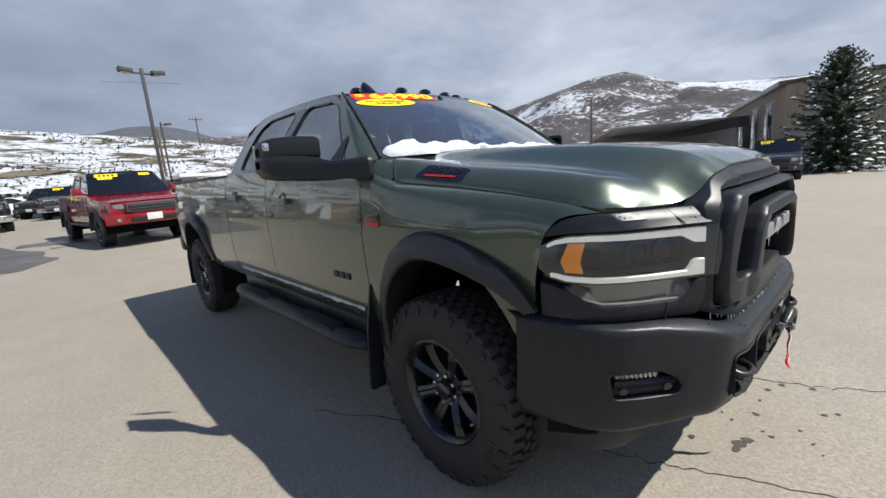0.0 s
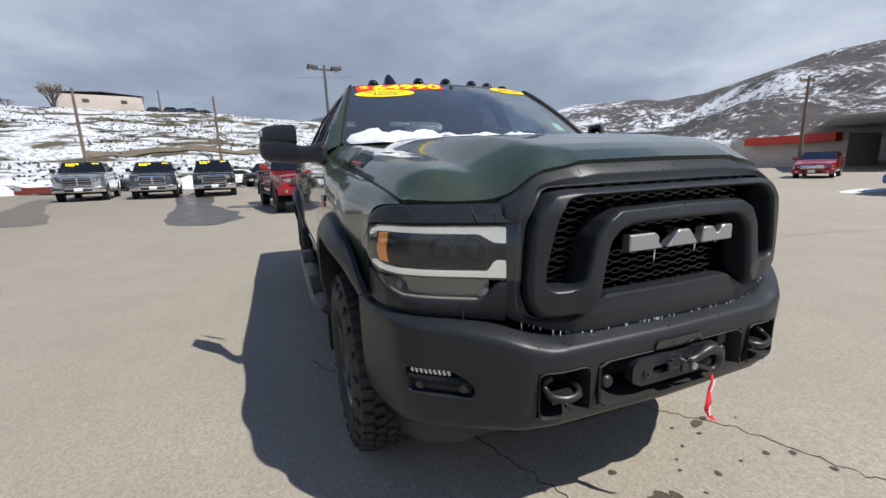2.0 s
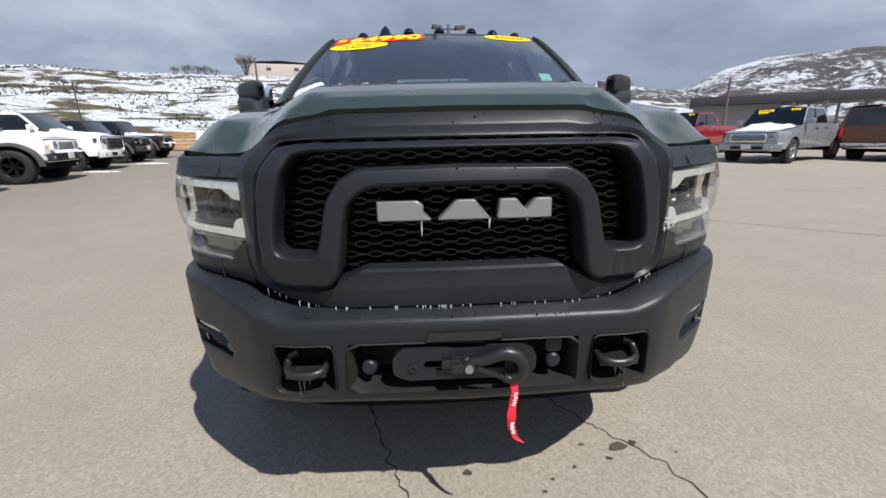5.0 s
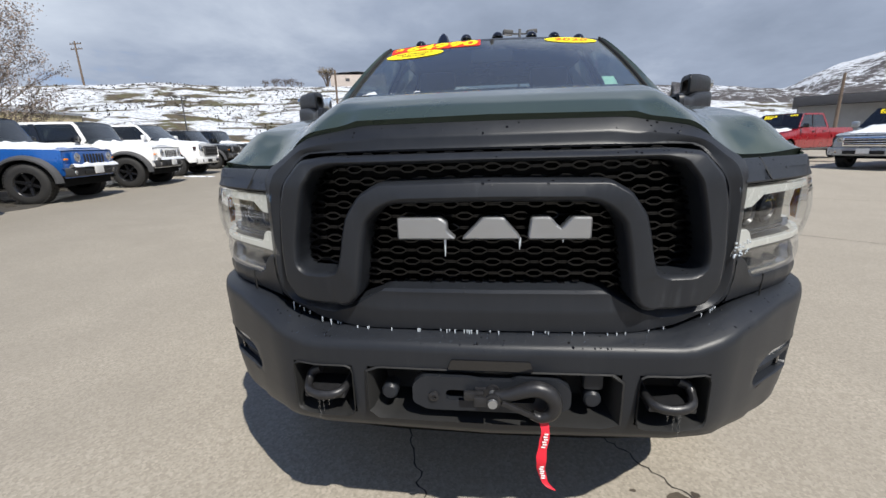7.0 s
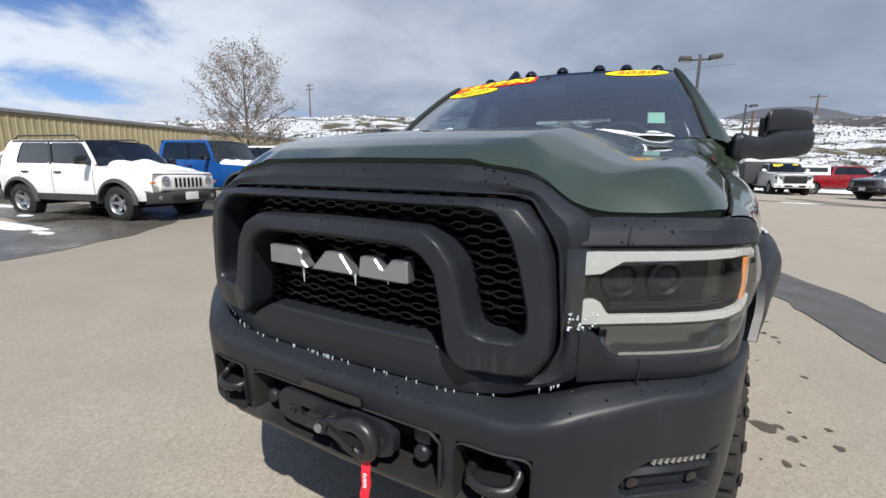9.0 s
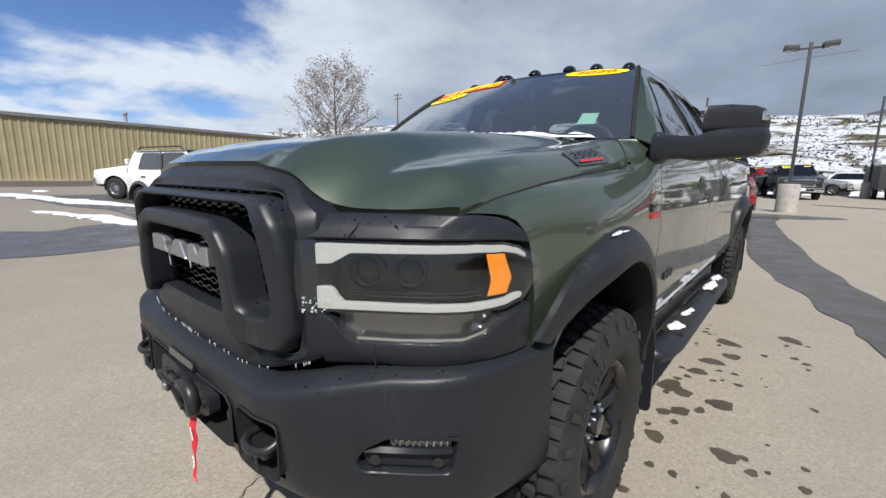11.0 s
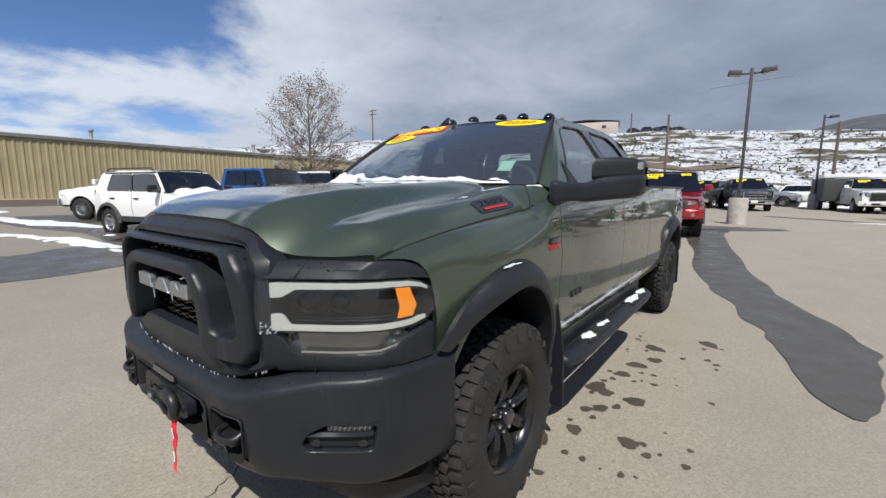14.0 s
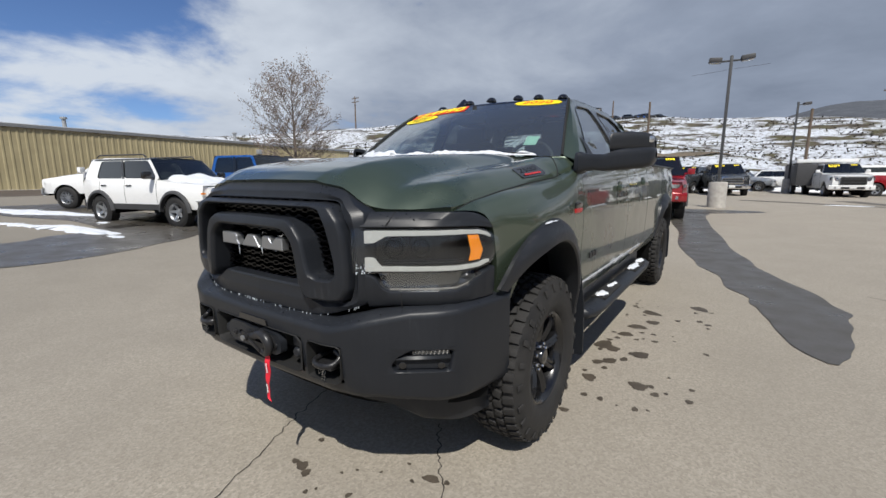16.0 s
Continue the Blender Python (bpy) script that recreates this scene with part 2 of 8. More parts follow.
def rubber_mat():
    a = Mat("tyre_rubber")
    d = a.noise(7, 5, 0.65)
    a.base(a.ramp(d, [(0.30, (0.007, 0.007, 0.0075)), (0.72, (0.024, 0.0225, 0.021))]))
    a.roughness(a.ramp(d, [(0.3, 0.6), (0.7, 0.85)]))
    return a.bump(a.noise(160, 3), 0.001, 0.5).m


RUBBER = rubber_mat()
TREAD = plain("dusty_tread_rubber", (0.019, 0.018, 0.0175), 0.85, var=0.6, scale=26, bump=0.0015)


def asphalt_mat():
    """Sun-bleached asphalt: pale stone chips, oil and damp stains at two scales."""
    a = Mat("bleached_asphalt")
    chips = a.node("ShaderNodeTexVoronoi")
    chips.inputs["Scale"].default_value = 95
    a.link(a.tc.outputs["Object"], chips.inputs["Vector"])
    tone = a.noise(60, 4, 0.7)
    mid = a.noise(1.3, 6, 0.62)
    big = a.noise(0.09, 4, 0.55, (1, 0.45, 1))
    c = a.mix(0.55, a.ramp(chips.outputs["Color"], [(0.15, (0.196, 0.173, 0.140)), (0.5, (0.322, 0.289, 0.236)), (0.9, (0.480, 0.431, 0.362))]), a.ramp(tone, [(0.3, (0.215, 0.191, 0.154)), (0.7, (0.391, 0.350, 0.286))]))
    c = a.mix(a.ramp(mid, [(0.35, 0.35), (0.62, 0.0)]), c, (0.227, 0.202, 0.166))
    c = a.mix(a.ramp(big, [(0.40, 0.30), (0.58, 0.0)]), c, (0.202, 0.180, 0.148))
    # darker and greyer towards the west, with a noisy edge
    sep = a.node("ShaderNodeSeparateXYZ")
    a.link(a.tc.outputs["Object"], sep.inputs[0])
    add = a.node("ShaderNodeMath")
    add.operation = "MULTIPLY_ADD"
    a.link(mid, add.inputs[0])
    add.inputs[1].default_value = 2.5
    a.link(sep.outputs[0], add.inputs[2])
    mr = a.node("ShaderNodeMapRange")
    a.link(add.outputs[0], mr.inputs["Value"])
    mr.inputs["From Min"].default_value, mr.inputs["From Max"].default_value = -7.0, 1.5
    mr.inputs["To Min"].default_value, mr.inputs["To Max"].default_value = 0.56, 0.0
    c = a.mix(mr.outputs[0], c, (0.150, 0.135, 0.110))
    a.base(c)
    a.roughness(a.ramp(tone, [(0.3, 0.72), (0.7, 0.92)]))
    a.bump(a.mix(0.5, chips.outputs["Distance"], tone), 0.004, 0.45)
    return a.m


ASPHALT = asphalt_mat()
def wet_mat():
    a = Mat("wet_asphalt")
    n, t = a.noise(2.5, 5), a.noise(90, 4, 0.7)
    a.base(a.ramp(t, [(0.3, (0.048, 0.044, 0.039)), (0.7, (0.100, 0.091, 0.078))]))
    a.roughness(a.ramp(n, [(0.35, 0.26), (0.7, 0.50)]))
    return a.bump(t, 0.0012, 0.25).m


WET = wet_mat()
DAMP = plain("damp_stain", (0.12, 0.105, 0.085), 0.6, var=0.35, scale=40)
STAIN = plain("oily_drip_stain", (0.070, 0.057, 0.043), 0.55, var=0.4, scale=60)
CRACK = plain("tar_crack", (0.035, 0.03, 0.026), 0.9, var=0.3)

GLASSES = ("windscreen_glass", "tinted_glass", "side_glass", "clear_lens")

# ---- mesh helpers ----


# moulded parts whose flat faces stay flat between tight edges
CRISP = ("grille_surround", "grille_frame", "front_bumper", "lamp_upper_trim", "lamp_lower_trim", "wheel_flare", "mirror_cap", "towing_mirror", "emblem_block")


def link_mesh(name, verts, faces, mat, parent=None, label="", smooth=True, angle=38, fix=True, out=None):
    me = bpy.data.meshes.new(name)
    me.from_pydata([tuple(float(c) for c in v) for v in verts], [], faces)
    if fix:
        bm = bmesh.new()
        bm.from_mesh(me)
        bmesh.ops.remove_doubles(bm, verts=bm.verts, dist=0.00005)
        bmesh.ops.recalc_face_normals(bm, faces=bm.faces)
        bm.to_mesh(me)
        bm.free()
    if out is None and mat and mat.name in GLASSES:
        c = np.mean(np.array(verts, float), axis=0)
        out = (0.0, max(2.4, min(2.8, c[1])), 1.1)
    if out is not None:
        if sum((p.center - Vector(out)).dot(p.normal) * p.area for p in me.polygons) < 0:
            me.flip_normals()
    if smooth:
        me.polygons.foreach_set("use_smooth", [True] * len(me.polygons))
        me.set_sharp_from_angle(angle=radians(angle))
    if mat:
        me.materials.append(mat)
    ob = new(name, me)
    if name in CRISP:
        wn = ob.modifiers.new("flat_faces", "WEIGHTED_NORMAL")
        wn.keep_sharp, wn.weight = True, 90
    if parent:
        ob.parent = parent
    if label:
        ob["label"] = label
    return ob


def part(name, bm, mat, parent, label="", smooth=True, angle=38):
    """One bmesh as one mesh object under a thing or a part."""
    me = bpy.data.meshes.new(name)
    bmesh.ops.recalc_face_normals(bm, faces=bm.faces)
    bm.to_mesh(me)
    bm.free()
    if smooth:
        me.polygons.foreach_set("use_smooth", [True] * len(me.polygons))
        me.set_sharp_from_angle(angle=radians(angle))
    me.materials.append(mat)
    ob = new(name, me)
    ob.parent = parent
    if label:
        ob["label"] = label
    return ob


def thing(name, label, category, at=(0, 0, 0), rz=0.0, group="", kind=""):
    ob = new(name)
    ob.empty_display_size = 0.1
    ob.matrix_basis = pose(*at, 0, 0, rz)
    return tagged(ob, label, category, group, kind)


class Geo:
    """Collects verts and faces of one mesh."""

    def __init__(self):
        self.v, self.f = [], []

    def add(self, verts, faces):
        k = len(self.v)
        self.v += [tuple(p) for p in verts]
        self.f += [tuple(i + k for i in f) for f in faces]
        return self

    def grid(self, rows, close_u=False, close_v=False, skip=None):
        n, m = len(rows), len(rows[0])
        fs = []
        for i in range(n if close_u else n - 1):
            for j in range(m if close_v else m - 1):
                if skip and skip(i, j):
                    continue
                a, b = i * m + j, i * m + (j + 1) % m
                c, d = ((i + 1) % n) * m + (j + 1) % m, ((i + 1) % n) * m + j
                fs.append((a, b, c, d))
        return self.add([p for r in rows for p in r], fs)

    def box(self, c, s, r=0.0, m=None):
        bm = bmesh.new()
        bmesh.ops.create_cube(bm, size=1.0)
        bmesh.ops.scale(bm, vec=s, verts=bm.verts)
        if r:
            bmesh.ops.bevel(bm, geom=bm.edges[:] + bm.verts[:], offset=min(r, min(s) * 0.49), segments=2, profile=0.6, affect="EDGES")
        if m is not None:
            bmesh.ops.transform(bm, matrix=m, verts=bm.verts)
        bmesh.ops.translate(bm, vec=c, verts=bm.verts)
        bm.verts.index_update()
        self.add([v.co for v in bm.verts], [[v.index for v in f.verts] for f in bm.faces])
        bm.free()
        return self

    def tube(self, pts, r, n=10, caps=True):
        pts = [Vector(p) for p in pts]
        rows = []
        for i, p in enumerate(pts):
            d = (pts[min(i + 1, len(pts) - 1)] - pts[max(i - 1, 0)]).normalized()
            u = d.orthogonal().normalized() if i == 0 else (u - d * u.dot(d)).normalized()
            w = d.cross(u)
            rr = r[i] if isinstance(r, (list, tuple)) else r
            rows.append([p + (u * math.cos(2 * math.pi * k / n) + w * math.sin(2 * math.pi * k / n)) * rr for k in range(n)])
        k = len(self.v)
        self.grid(rows, close_v=True)
        if caps:
            self.f += [tuple(range(k, k + n)), tuple(range(k + (len(rows) - 1) * n, k + len(rows) * n))]
        return self

    def lathe(self, prof, centre, axis="x", n=32, a0=0.0, sgn=1):
        """prof: (offset along axis, radius)."""
        rows = []
        for o, r in prof:
            row = []
            for k in range(n):
                a = a0 + 2 * math.pi * k / n
                c, s = math.cos(a) * r, math.sin(a) * r
                q = {"x": (o * sgn, c, s), "y": (c, o * sgn, s), "z": (c, s, o * sgn)}[axis]
                row.append((centre[0] + q[0], centre[1] + q[1], centre[2] + q[2]))
            rows.append(row)
        return self.grid(rows, close_v=True)

    def mirror(self):
        g = Geo()
        g.v = [(-x, y, z) for x, y, z in self.v]
        g.f = [tuple(reversed(f)) for f in self.f]
        return g

    def move(self, m):
        self.v = [tuple(m @ Vector(p)) for p in self.v]
        return self

    def map(self, fn):
        self.v = [tuple(fn(*p)) for p in self.v]
        return self

    def obj(self, name, mat, parent=None, label="", **kw):
        return link_mesh(name, self.v, self.f, mat, parent, label, **kw)


def smooth_line(pts, per=6, closed=False):
    """Catmull-Rom through the points."""
    P = [np.array(p, float) for p in pts]
    n, out = len(P), []
    for i in range(n if closed else n - 1):
        p0, p1 = P[(i - 1) % n] if closed or i else P[0], P[i]
        p2, p3 = P[(i + 1) % n], P[(i + 2) % n] if closed or i + 2 < n else P[-1]
        for k in range(per):
            t = k / per
            out.append(0.5 * (2 * p1 + (p2 - p0) * t + (2 * p0 - 5 * p1 + 4 * p2 - p3) * t * t + (3 * p1 - p0 - 3 * p2 + p3) * t ** 3))
    if not closed:
        out.append(P[-1])
    return [tuple(p) for p in out]


def resample(pts, n, closed=False):
    P = np.array(list(pts) + ([pts[0]] if closed else []), float)
    d = np.concatenate([[0], np.cumsum(np.linalg.norm(np.diff(P, axis=0), axis=1))])
    s = np.linspace(0, d[-1], n + 1 if closed else n)[:n]
    return [tuple(np.interp(q, d, P[:, k]) for k in range(P.shape[1])) for q in s]


def rounded(pts, r, seg=4):
    """A closed polygon with its corners rounded."""
    out, n = [], len(pts)
    for i in range(n):
        a, b, c = (np.array(pts[(i + k) % n], float) for k in (-1, 0, 1))
        da, dc = np.linalg.norm(a - b), np.linalg.norm(c - b)
        q = min(r, da * 0.45, dc * 0.45)
        p0, p1 = b + (a - b) / da * q, b + (c - b) / dc * q
        for k in range(seg + 1):
            t = k / seg
            out.append(tuple((1 - t) ** 2 * p0 + 2 * t * (1 - t) * b + t * t * p1))
    return out


def filled(outline, holes, fn):
    """A sheet from a 2D outline with holes, mapped by fn(a, b) to space."""
    bm = bmesh.new()
    edges = []
    for loop in [outline, *holes]:
        vs = [bm.verts.new((p[0], p[1], 0)) for p in loop]
        edges += [bm.edges.new((vs[i], vs[(i + 1) % len(vs)])) for i in range(len(vs))]
    bmesh.ops.triangle_fill(bm, use_beauty=True, use_dissolve=False, edges=edges)
    bm.verts.index_update()
    g = Geo()
    g.add([fn(v.co.x, v.co.y) for v in bm.verts], [[v.index for v in f.verts] for f in bm.faces])
    bm.free()
    return g


def slab(outline, fn0, fn1, seg_rim=True):
    """A closed plate: outline mapped by fn0 (front) and fn1 (back), with a rim."""
    a = filled(outline, [], fn0)
    b = filled(outline, [], fn1)
    g = Geo().add(a.v, a.f).add(b.v, b.f)
    g.grid([[fn0(*p) for p in outline], [fn1(*p) for p in outline]], close_v=True)
    return g


def text_mesh(body, size, extrude=0.0, bold=0.0):
    """Text as flat geometry about its own centre, in x and y."""
    cu = bpy.data.curves.new("text", "FONT")
    cu.body, cu.size, cu.extrude, cu.align_x, cu.align_y, cu.resolution_u, cu.offset = body, size, extrude, "CENTER", "CENTER", 3, bold
    ob = bpy.data.objects.new("text", cu)
    scene.collection.objects.link(ob)
    bpy.context.view_layer.update()
    me = bpy.data.meshes.new_from_object(ob.evaluated_get(bpy.context.evaluated_depsgraph_get()))
    g = Geo().add([v.co for v in me.vertices], [tuple(p.vertices) for p in me.polygons])
    bpy.data.objects.remove(ob)
    bpy.data.meshes.remove(me)
    bpy.data.curves.remove(cu)
    return g


def sstep(a, b, x):
    t = min(1.0, max(0.0, (x - a) / (b - a)))
    return t * t * (3 - 2 * t)


def tab(x, xs, ys):
    return float(np.interp(x, xs, ys))


def ground_z(x, y):
    """The lot falls gently to the east and rises to the north."""
    gy = tab(y, [6.5, 13, 18, 31, 45], [0, 0.17, 0.22, 0.30, 0.36])
    gx = tab(-x, [3.5, 9, 13, 20, 45], [0, 0.25, 0.33, 0.43, 0.60])
    return math.hypot(gx, gy) + tab(x, [4, 16, 45], [0, -0.15, -0.42])

# ---- ground ----
def ground():
    xs = [-2500, -900, -400, -160, -90, -60] + list(np.linspace(-45, 45, 91)) + [60, 90, 160, 400, 900, 2500]
    ys = [-2500, -900, -400, -160, -80, -50] + list(np.linspace(-30, 46, 77)) + [60, 90, 160, 400, 900, 2500]
    return Geo().grid([[(x, y, ground_z(x, y)) for y in ys] for x in xs]).obj("ground", ASPHALT)


tagged(ground(), "sun-bleached asphalt car lot", "ground", kind="structure")

# ---- the olive pickup ----
AXLE_F, AXLE_R, WHEEL_Z = 0.995, 4.9, 0.424


def tyre_geo(R=0.424, rim=0.232, half=0.142, rows=5, lugs=48, sidelug=True):
    g = Geo()
    base = R - 0.018
    prof = [(-half + 0.03, rim), (-half + 0.008, rim + 0.02), (-half - 0.004, rim + 0.075), (-half + 0.004, R - 0.06), (-half + 0.022, R - 0.022), (-half + 0.05, base),
            (0, base + 0.003), (half - 0.05, base), (half - 0.022, R - 0.022), (half - 0.004, R - 0.06), (half + 0.004, rim + 0.075), (half - 0.008, rim + 0.02), (half - 0.03, rim)]
    tread = Geo()
    g.lathe(prof, (0, 0, 0), "x", 64)
    rnd = random.Random(5)
    w = 2 * (half - 0.02) / rows
    for j in range(rows):
        cx = -half + 0.02 + w * (j + 0.5)
        edge = j in (0, rows - 1)
        for k in range(lugs):
            a = 2 * math.pi * (k + 0.5 * (j % 2) + rnd.uniform(-0.08, 0.08)) / lugs
            m = Euler((a, 0, 0)).to_matrix().to_4x4() @ pose(0, 0, 0, 0, 0, rnd.choice((-14, 12)) if not edge else 0)
            lw = 2 * math.pi * R / lugs * (0.62 if not edge else 0.60)
            sx = w * (0.78 if not edge else 0.92)
            q = Geo().box((0, 0, 0), (sx, lw, 0.02), 0.003)
            if edge:
                s = -1 if j == 0 else 1
                q.v = [(x, y, z - (0.012 if x * s > 0.2 * sx else 0.0)) for x, y, z in q.v]
            q.move(Euler((a, 0, 0)).to_matrix().to_4x4() @ Matrix.Translation((cx, 0, R - 0.010)) @ pose(0, 0, 0, 0, 0, rnd.choice((-14, 12)) if not edge else 0))
            tread.add(q.v, q.f)
            if edge and sidelug and k % 2 == 0:
                s = -1 if j == 0 else 1
                q = Geo().box((0, 0, 0), (0.008, lw * 0.8, 0.036), 0.003)
                q.move(Euler((a, 0, 0)).to_matrix().to_4x4() @ Matrix.Translation((s * (half - 0.004), 0, R - 0.050)) @ pose(0, 0, 0, 0, s * -14, 0))
                tread.add(q.v, q.f)
    return g, tread


def side_letters(rim=0.232, half=0.142):
    """Raised unreadable lettering on the outer sidewall, as bars."""
    g = Geo()
    for a0 in (25, 205):
        for k in range(9):
            a = radians(a0 + k * 4.6)
            q = Geo().box((0, 0, 0), (0.004, 0.016, 0.030), 0.001)
            q.move(Euler((a, 0, 0)).to_matrix().to_4x4() @ Matrix.Translation((half + 0.0025, 0, rim + 0.088)))
            g.add(q.v, q.f)
    return g


def rim_geo(r=0.226):
    g = Geo()
    # barrel and outer lip
    g.lathe([(-0.10, r - 0.012), (0.02, r - 0.03), (0.085, r - 0.022), (0.112, r - 0.012), (0.122, r + 0.002), (0.118, r + 0.012), (0.10, r + 0.010)], (0, 0, 0), "x", 48)
    g.lathe([(0.02, 0.09), (0.055, 0.086), (0.064, 0.078), (0.066, 0.05)], (0, 0, 0), "x", 32)
    return g


def spoke_geo(k, r=0.226):
    rows = []
    for t in np.linspace(0, 1, 6):
        rad = 0.055 + t * (r - 0.075)
        wv = 0.030 + 0.006 * abs(t - 0.4) + 0.014 * max(0, t - 0.7)
        o = 0.062 + 0.034 * math.sin(t * 1.7)
        sec = [(-wv, o - 0.045), (-wv * 0.86, o - 0.006), (-wv * 0.35, o + 0.004), (0, o - 0.003), (wv * 0.35, o + 0.004), (wv * 0.86, o - 0.006), (wv, o - 0.045)]
        rows.append([(b, a, rad) for a, b in sec])
    q = Geo().grid(rows)
    q.move(Euler((2 * math.pi * k / 8 + 0.2, 0, 0)).to_matrix().to_4x4())
    return q


TYRE_ME = None


def make_wheel(parent, at, left):
    """A wheel whose outer side is +x when left, else -x."""
    global TYRE_ME
    rz = 0 if left else 180
    if TYRE_ME is None:
        w = rim_geo().obj("wheel", WHEEL_BLACK, parent, "black eight-spoke alloy wheel")
        ty, tr = tyre_geo()
        ty.obj("tyre", RUBBER, w, "all-terrain tyre dusted pale grey")
        tr.obj("tread", TREAD, w, "chunky dusty tread blocks", fix=False)["kind"] = "stuff"
        side_letters().obj("sidewall_lettering", RUBBER, w, fix=False)["kind"] = "stuff"
        Geo().lathe([(-0.06, 0.17), (-0.05, 0.175), (-0.035, 0.175), (-0.03, 0.05)], (0, 0, 0), "x", 32).obj("brake_disc", STEEL, w)
        Geo().lathe([(0.05, 0.046), (0.092, 0.044), (0.104, 0.036), (0.107, 0.0)], (0, 0, 0), "x", 24).obj("hub_cap", GLOSS_BLACK, w)
        for k in range(8):
            spoke_geo(k).obj("spoke", WHEEL_BLACK, w)
            a = 2 * math.pi * (k + 0.5) / 8
            Geo().lathe([(0.055, 0.0115), (0.082, 0.0115), (0.090, 0.008), (0.091, 0.0)], (0, math.cos(a) * 0.066, math.sin(a) * 0.066), "x", 8).obj("lug_nut", CHROME, w, "bright chrome lug nut")
        TYRE_ME = w
        w.matrix_basis = pose(*at, 0, 0, rz)
        return w
    w = copy_thing(TYRE_ME, pose(*at, 40 if at[1] > 2 else 12, 0, rz))
    return w


def hood_line(y):
    """x and z of the seam between bonnet and wing."""
    return tab(y, [0.30, 0.34, 0.42, 0.63, 1.24, 1.36, 1.5], [0.822, 0.828, 0.836, 0.848, 0.858, 0.884, 0.920]), tab(y, [0.30, 0.34, 0.42, 0.63, 0.9, 1.24, 1.36, 1.5], [1.205, 1.213, 1.236, 1.270, 1.301, 1.328, 1.362, 1.418])


def side_x(y, z):
    """Half width of the body side."""
    x = tab(z, [0.50, 0.58, 0.66, 0.80, 0.98, 1.10, 1.16, 1.30, 1.45], [0.855, 0.893, 0.928, 0.950, 0.958, 0.962, 0.955, 0.946, 0.918])
    x -= 0.024 * sstep(0.95, 0.38, y) + 0.02 * sstep(5.0, 5.8, y)
    return x


def belt_z(y):
    return tab(y, [1.3, 1.57, 3.2, 3.6], [1.405, 1.418, 1.462, 1.466])


def arch_z(y):
    """Lower edge of the sheet metal over each wheel."""
    z = 0.60
    for c in (AXLE_F, AXLE_R):
        d = y - c
        if -0.50 < d < 0.42:
            z = max(z, 1.045 - 0.62 * abs(d / 0.52) ** 3.2 if d < 0 else 1.045 - 0.62 * abs(d / 0.455) ** 2.8)
    return z


def front_y(x):
    """Plan line of the front face."""
    return tab(abs(x), [0, 0.30, 0.45, 0.53, 0.561, 0.62, 0.684, 0.74, 0.80, 0.845, 0.878, 0.897, 0.905, 0.912], [0.020, 0.026, 0.045, 0.070, 0.086, 0.126, 0.170, 0.208, 0.255, 0.305, 0.370, 0.440, 0.505, 0.600])


def bump_y(x):
    """Plan line of the bumper: short bevels, then flanks running back to the wheel."""
    return tab(abs(x), [0, 0.45, 0.56, 0.66, 0.74, 0.80, 0.85, 0.882, 0.905, 0.925, 0.940], [-0.004, 0.002, 0.028, 0.098, 0.160, 0.206, 0.252, 0.308, 0.400, 0.500, 0.580])


def ws(u, v):
    """Windscreen surface: u -1..1 across, v 0..1 from base to top."""
    hw = 0.830 + (0.662 - 0.830) * v
    y = 1.435 + (2.00 - 1.435) * v - (0.20 * (1 - v) + 0.085 * v) * (1 - u * u)
    z = 1.452 + (1.862 - 1.452) * v + 0.018 * (1 - u * u) * v + 0.02 * math.sin(math.pi * v)
    return (u * hw, y, z)


def ws_at(x, v, off=0.0):
    hw = 0.830 + (0.662 - 0.830) * v
    p = Vector(ws(x / hw, v))
    if off:
        du, dv = Vector(ws(x / hw + 0.02, v)) - p, Vector(ws(x / hw, v + 0.02)) - p
        n = du.cross(dv).normalized()
        if n.y > 0:
            n = -n
        p += n * off
    return tuple(p)


truck = thing("pickup_truck", "olive green crew-cab pickup with black grille and flares, snow on cowl", "pickup truck")

# body side panels


def panel(y0, y1, ztop, xfn, n=None, m=14, top_curl=None):
    n = n or max(8, int((y1 - y0) / 0.03))
    rows = []
    for y in np.linspace(y0, y1, n):
        zl, zt = arch_z(y), ztop(y)
        row = []
        for t in np.linspace(0, 1, m):
            z = zl + (zt - zl) * t
            row.append((xfn(y, z), y, z))
        if top_curl:
            row += top_curl(y)
        # returned edges hide the sheet's thinness
        row = [(row[0][0] - 0.03, y, row[0][2] + 0.004)] + row + [(row[-1][0] - 0.03, y, row[-1][2] - 0.012)]
        rows.append(row)
    rows = [[(p[0] - 0.025, p[1], p[2]) for p in rows[0]]] + rows + [[(p[0] - 0.025, p[1], p[2]) for p in rows[-1]]]
    return Geo().grid(rows)


def fender_curl(y):
    xh, zh = hood_line(y)
    x0, z0 = side_x(y, 1.10), 1.10
    out = []
    for a in np.linspace(0.12, 1, 9):
        t = a * math.pi / 2
        x, z = xh + (x0 - xh) * math.cos(t) ** 0.85, z0 + (zh - z0) * math.sin(t) ** 0.9
        # runs out into the door's flatter side
        k = sstep(0.95, 1.45, y) * (1 - a ** 6)
        out.append((x + (side_x(y, z) - x) * k, y, z))
    return out


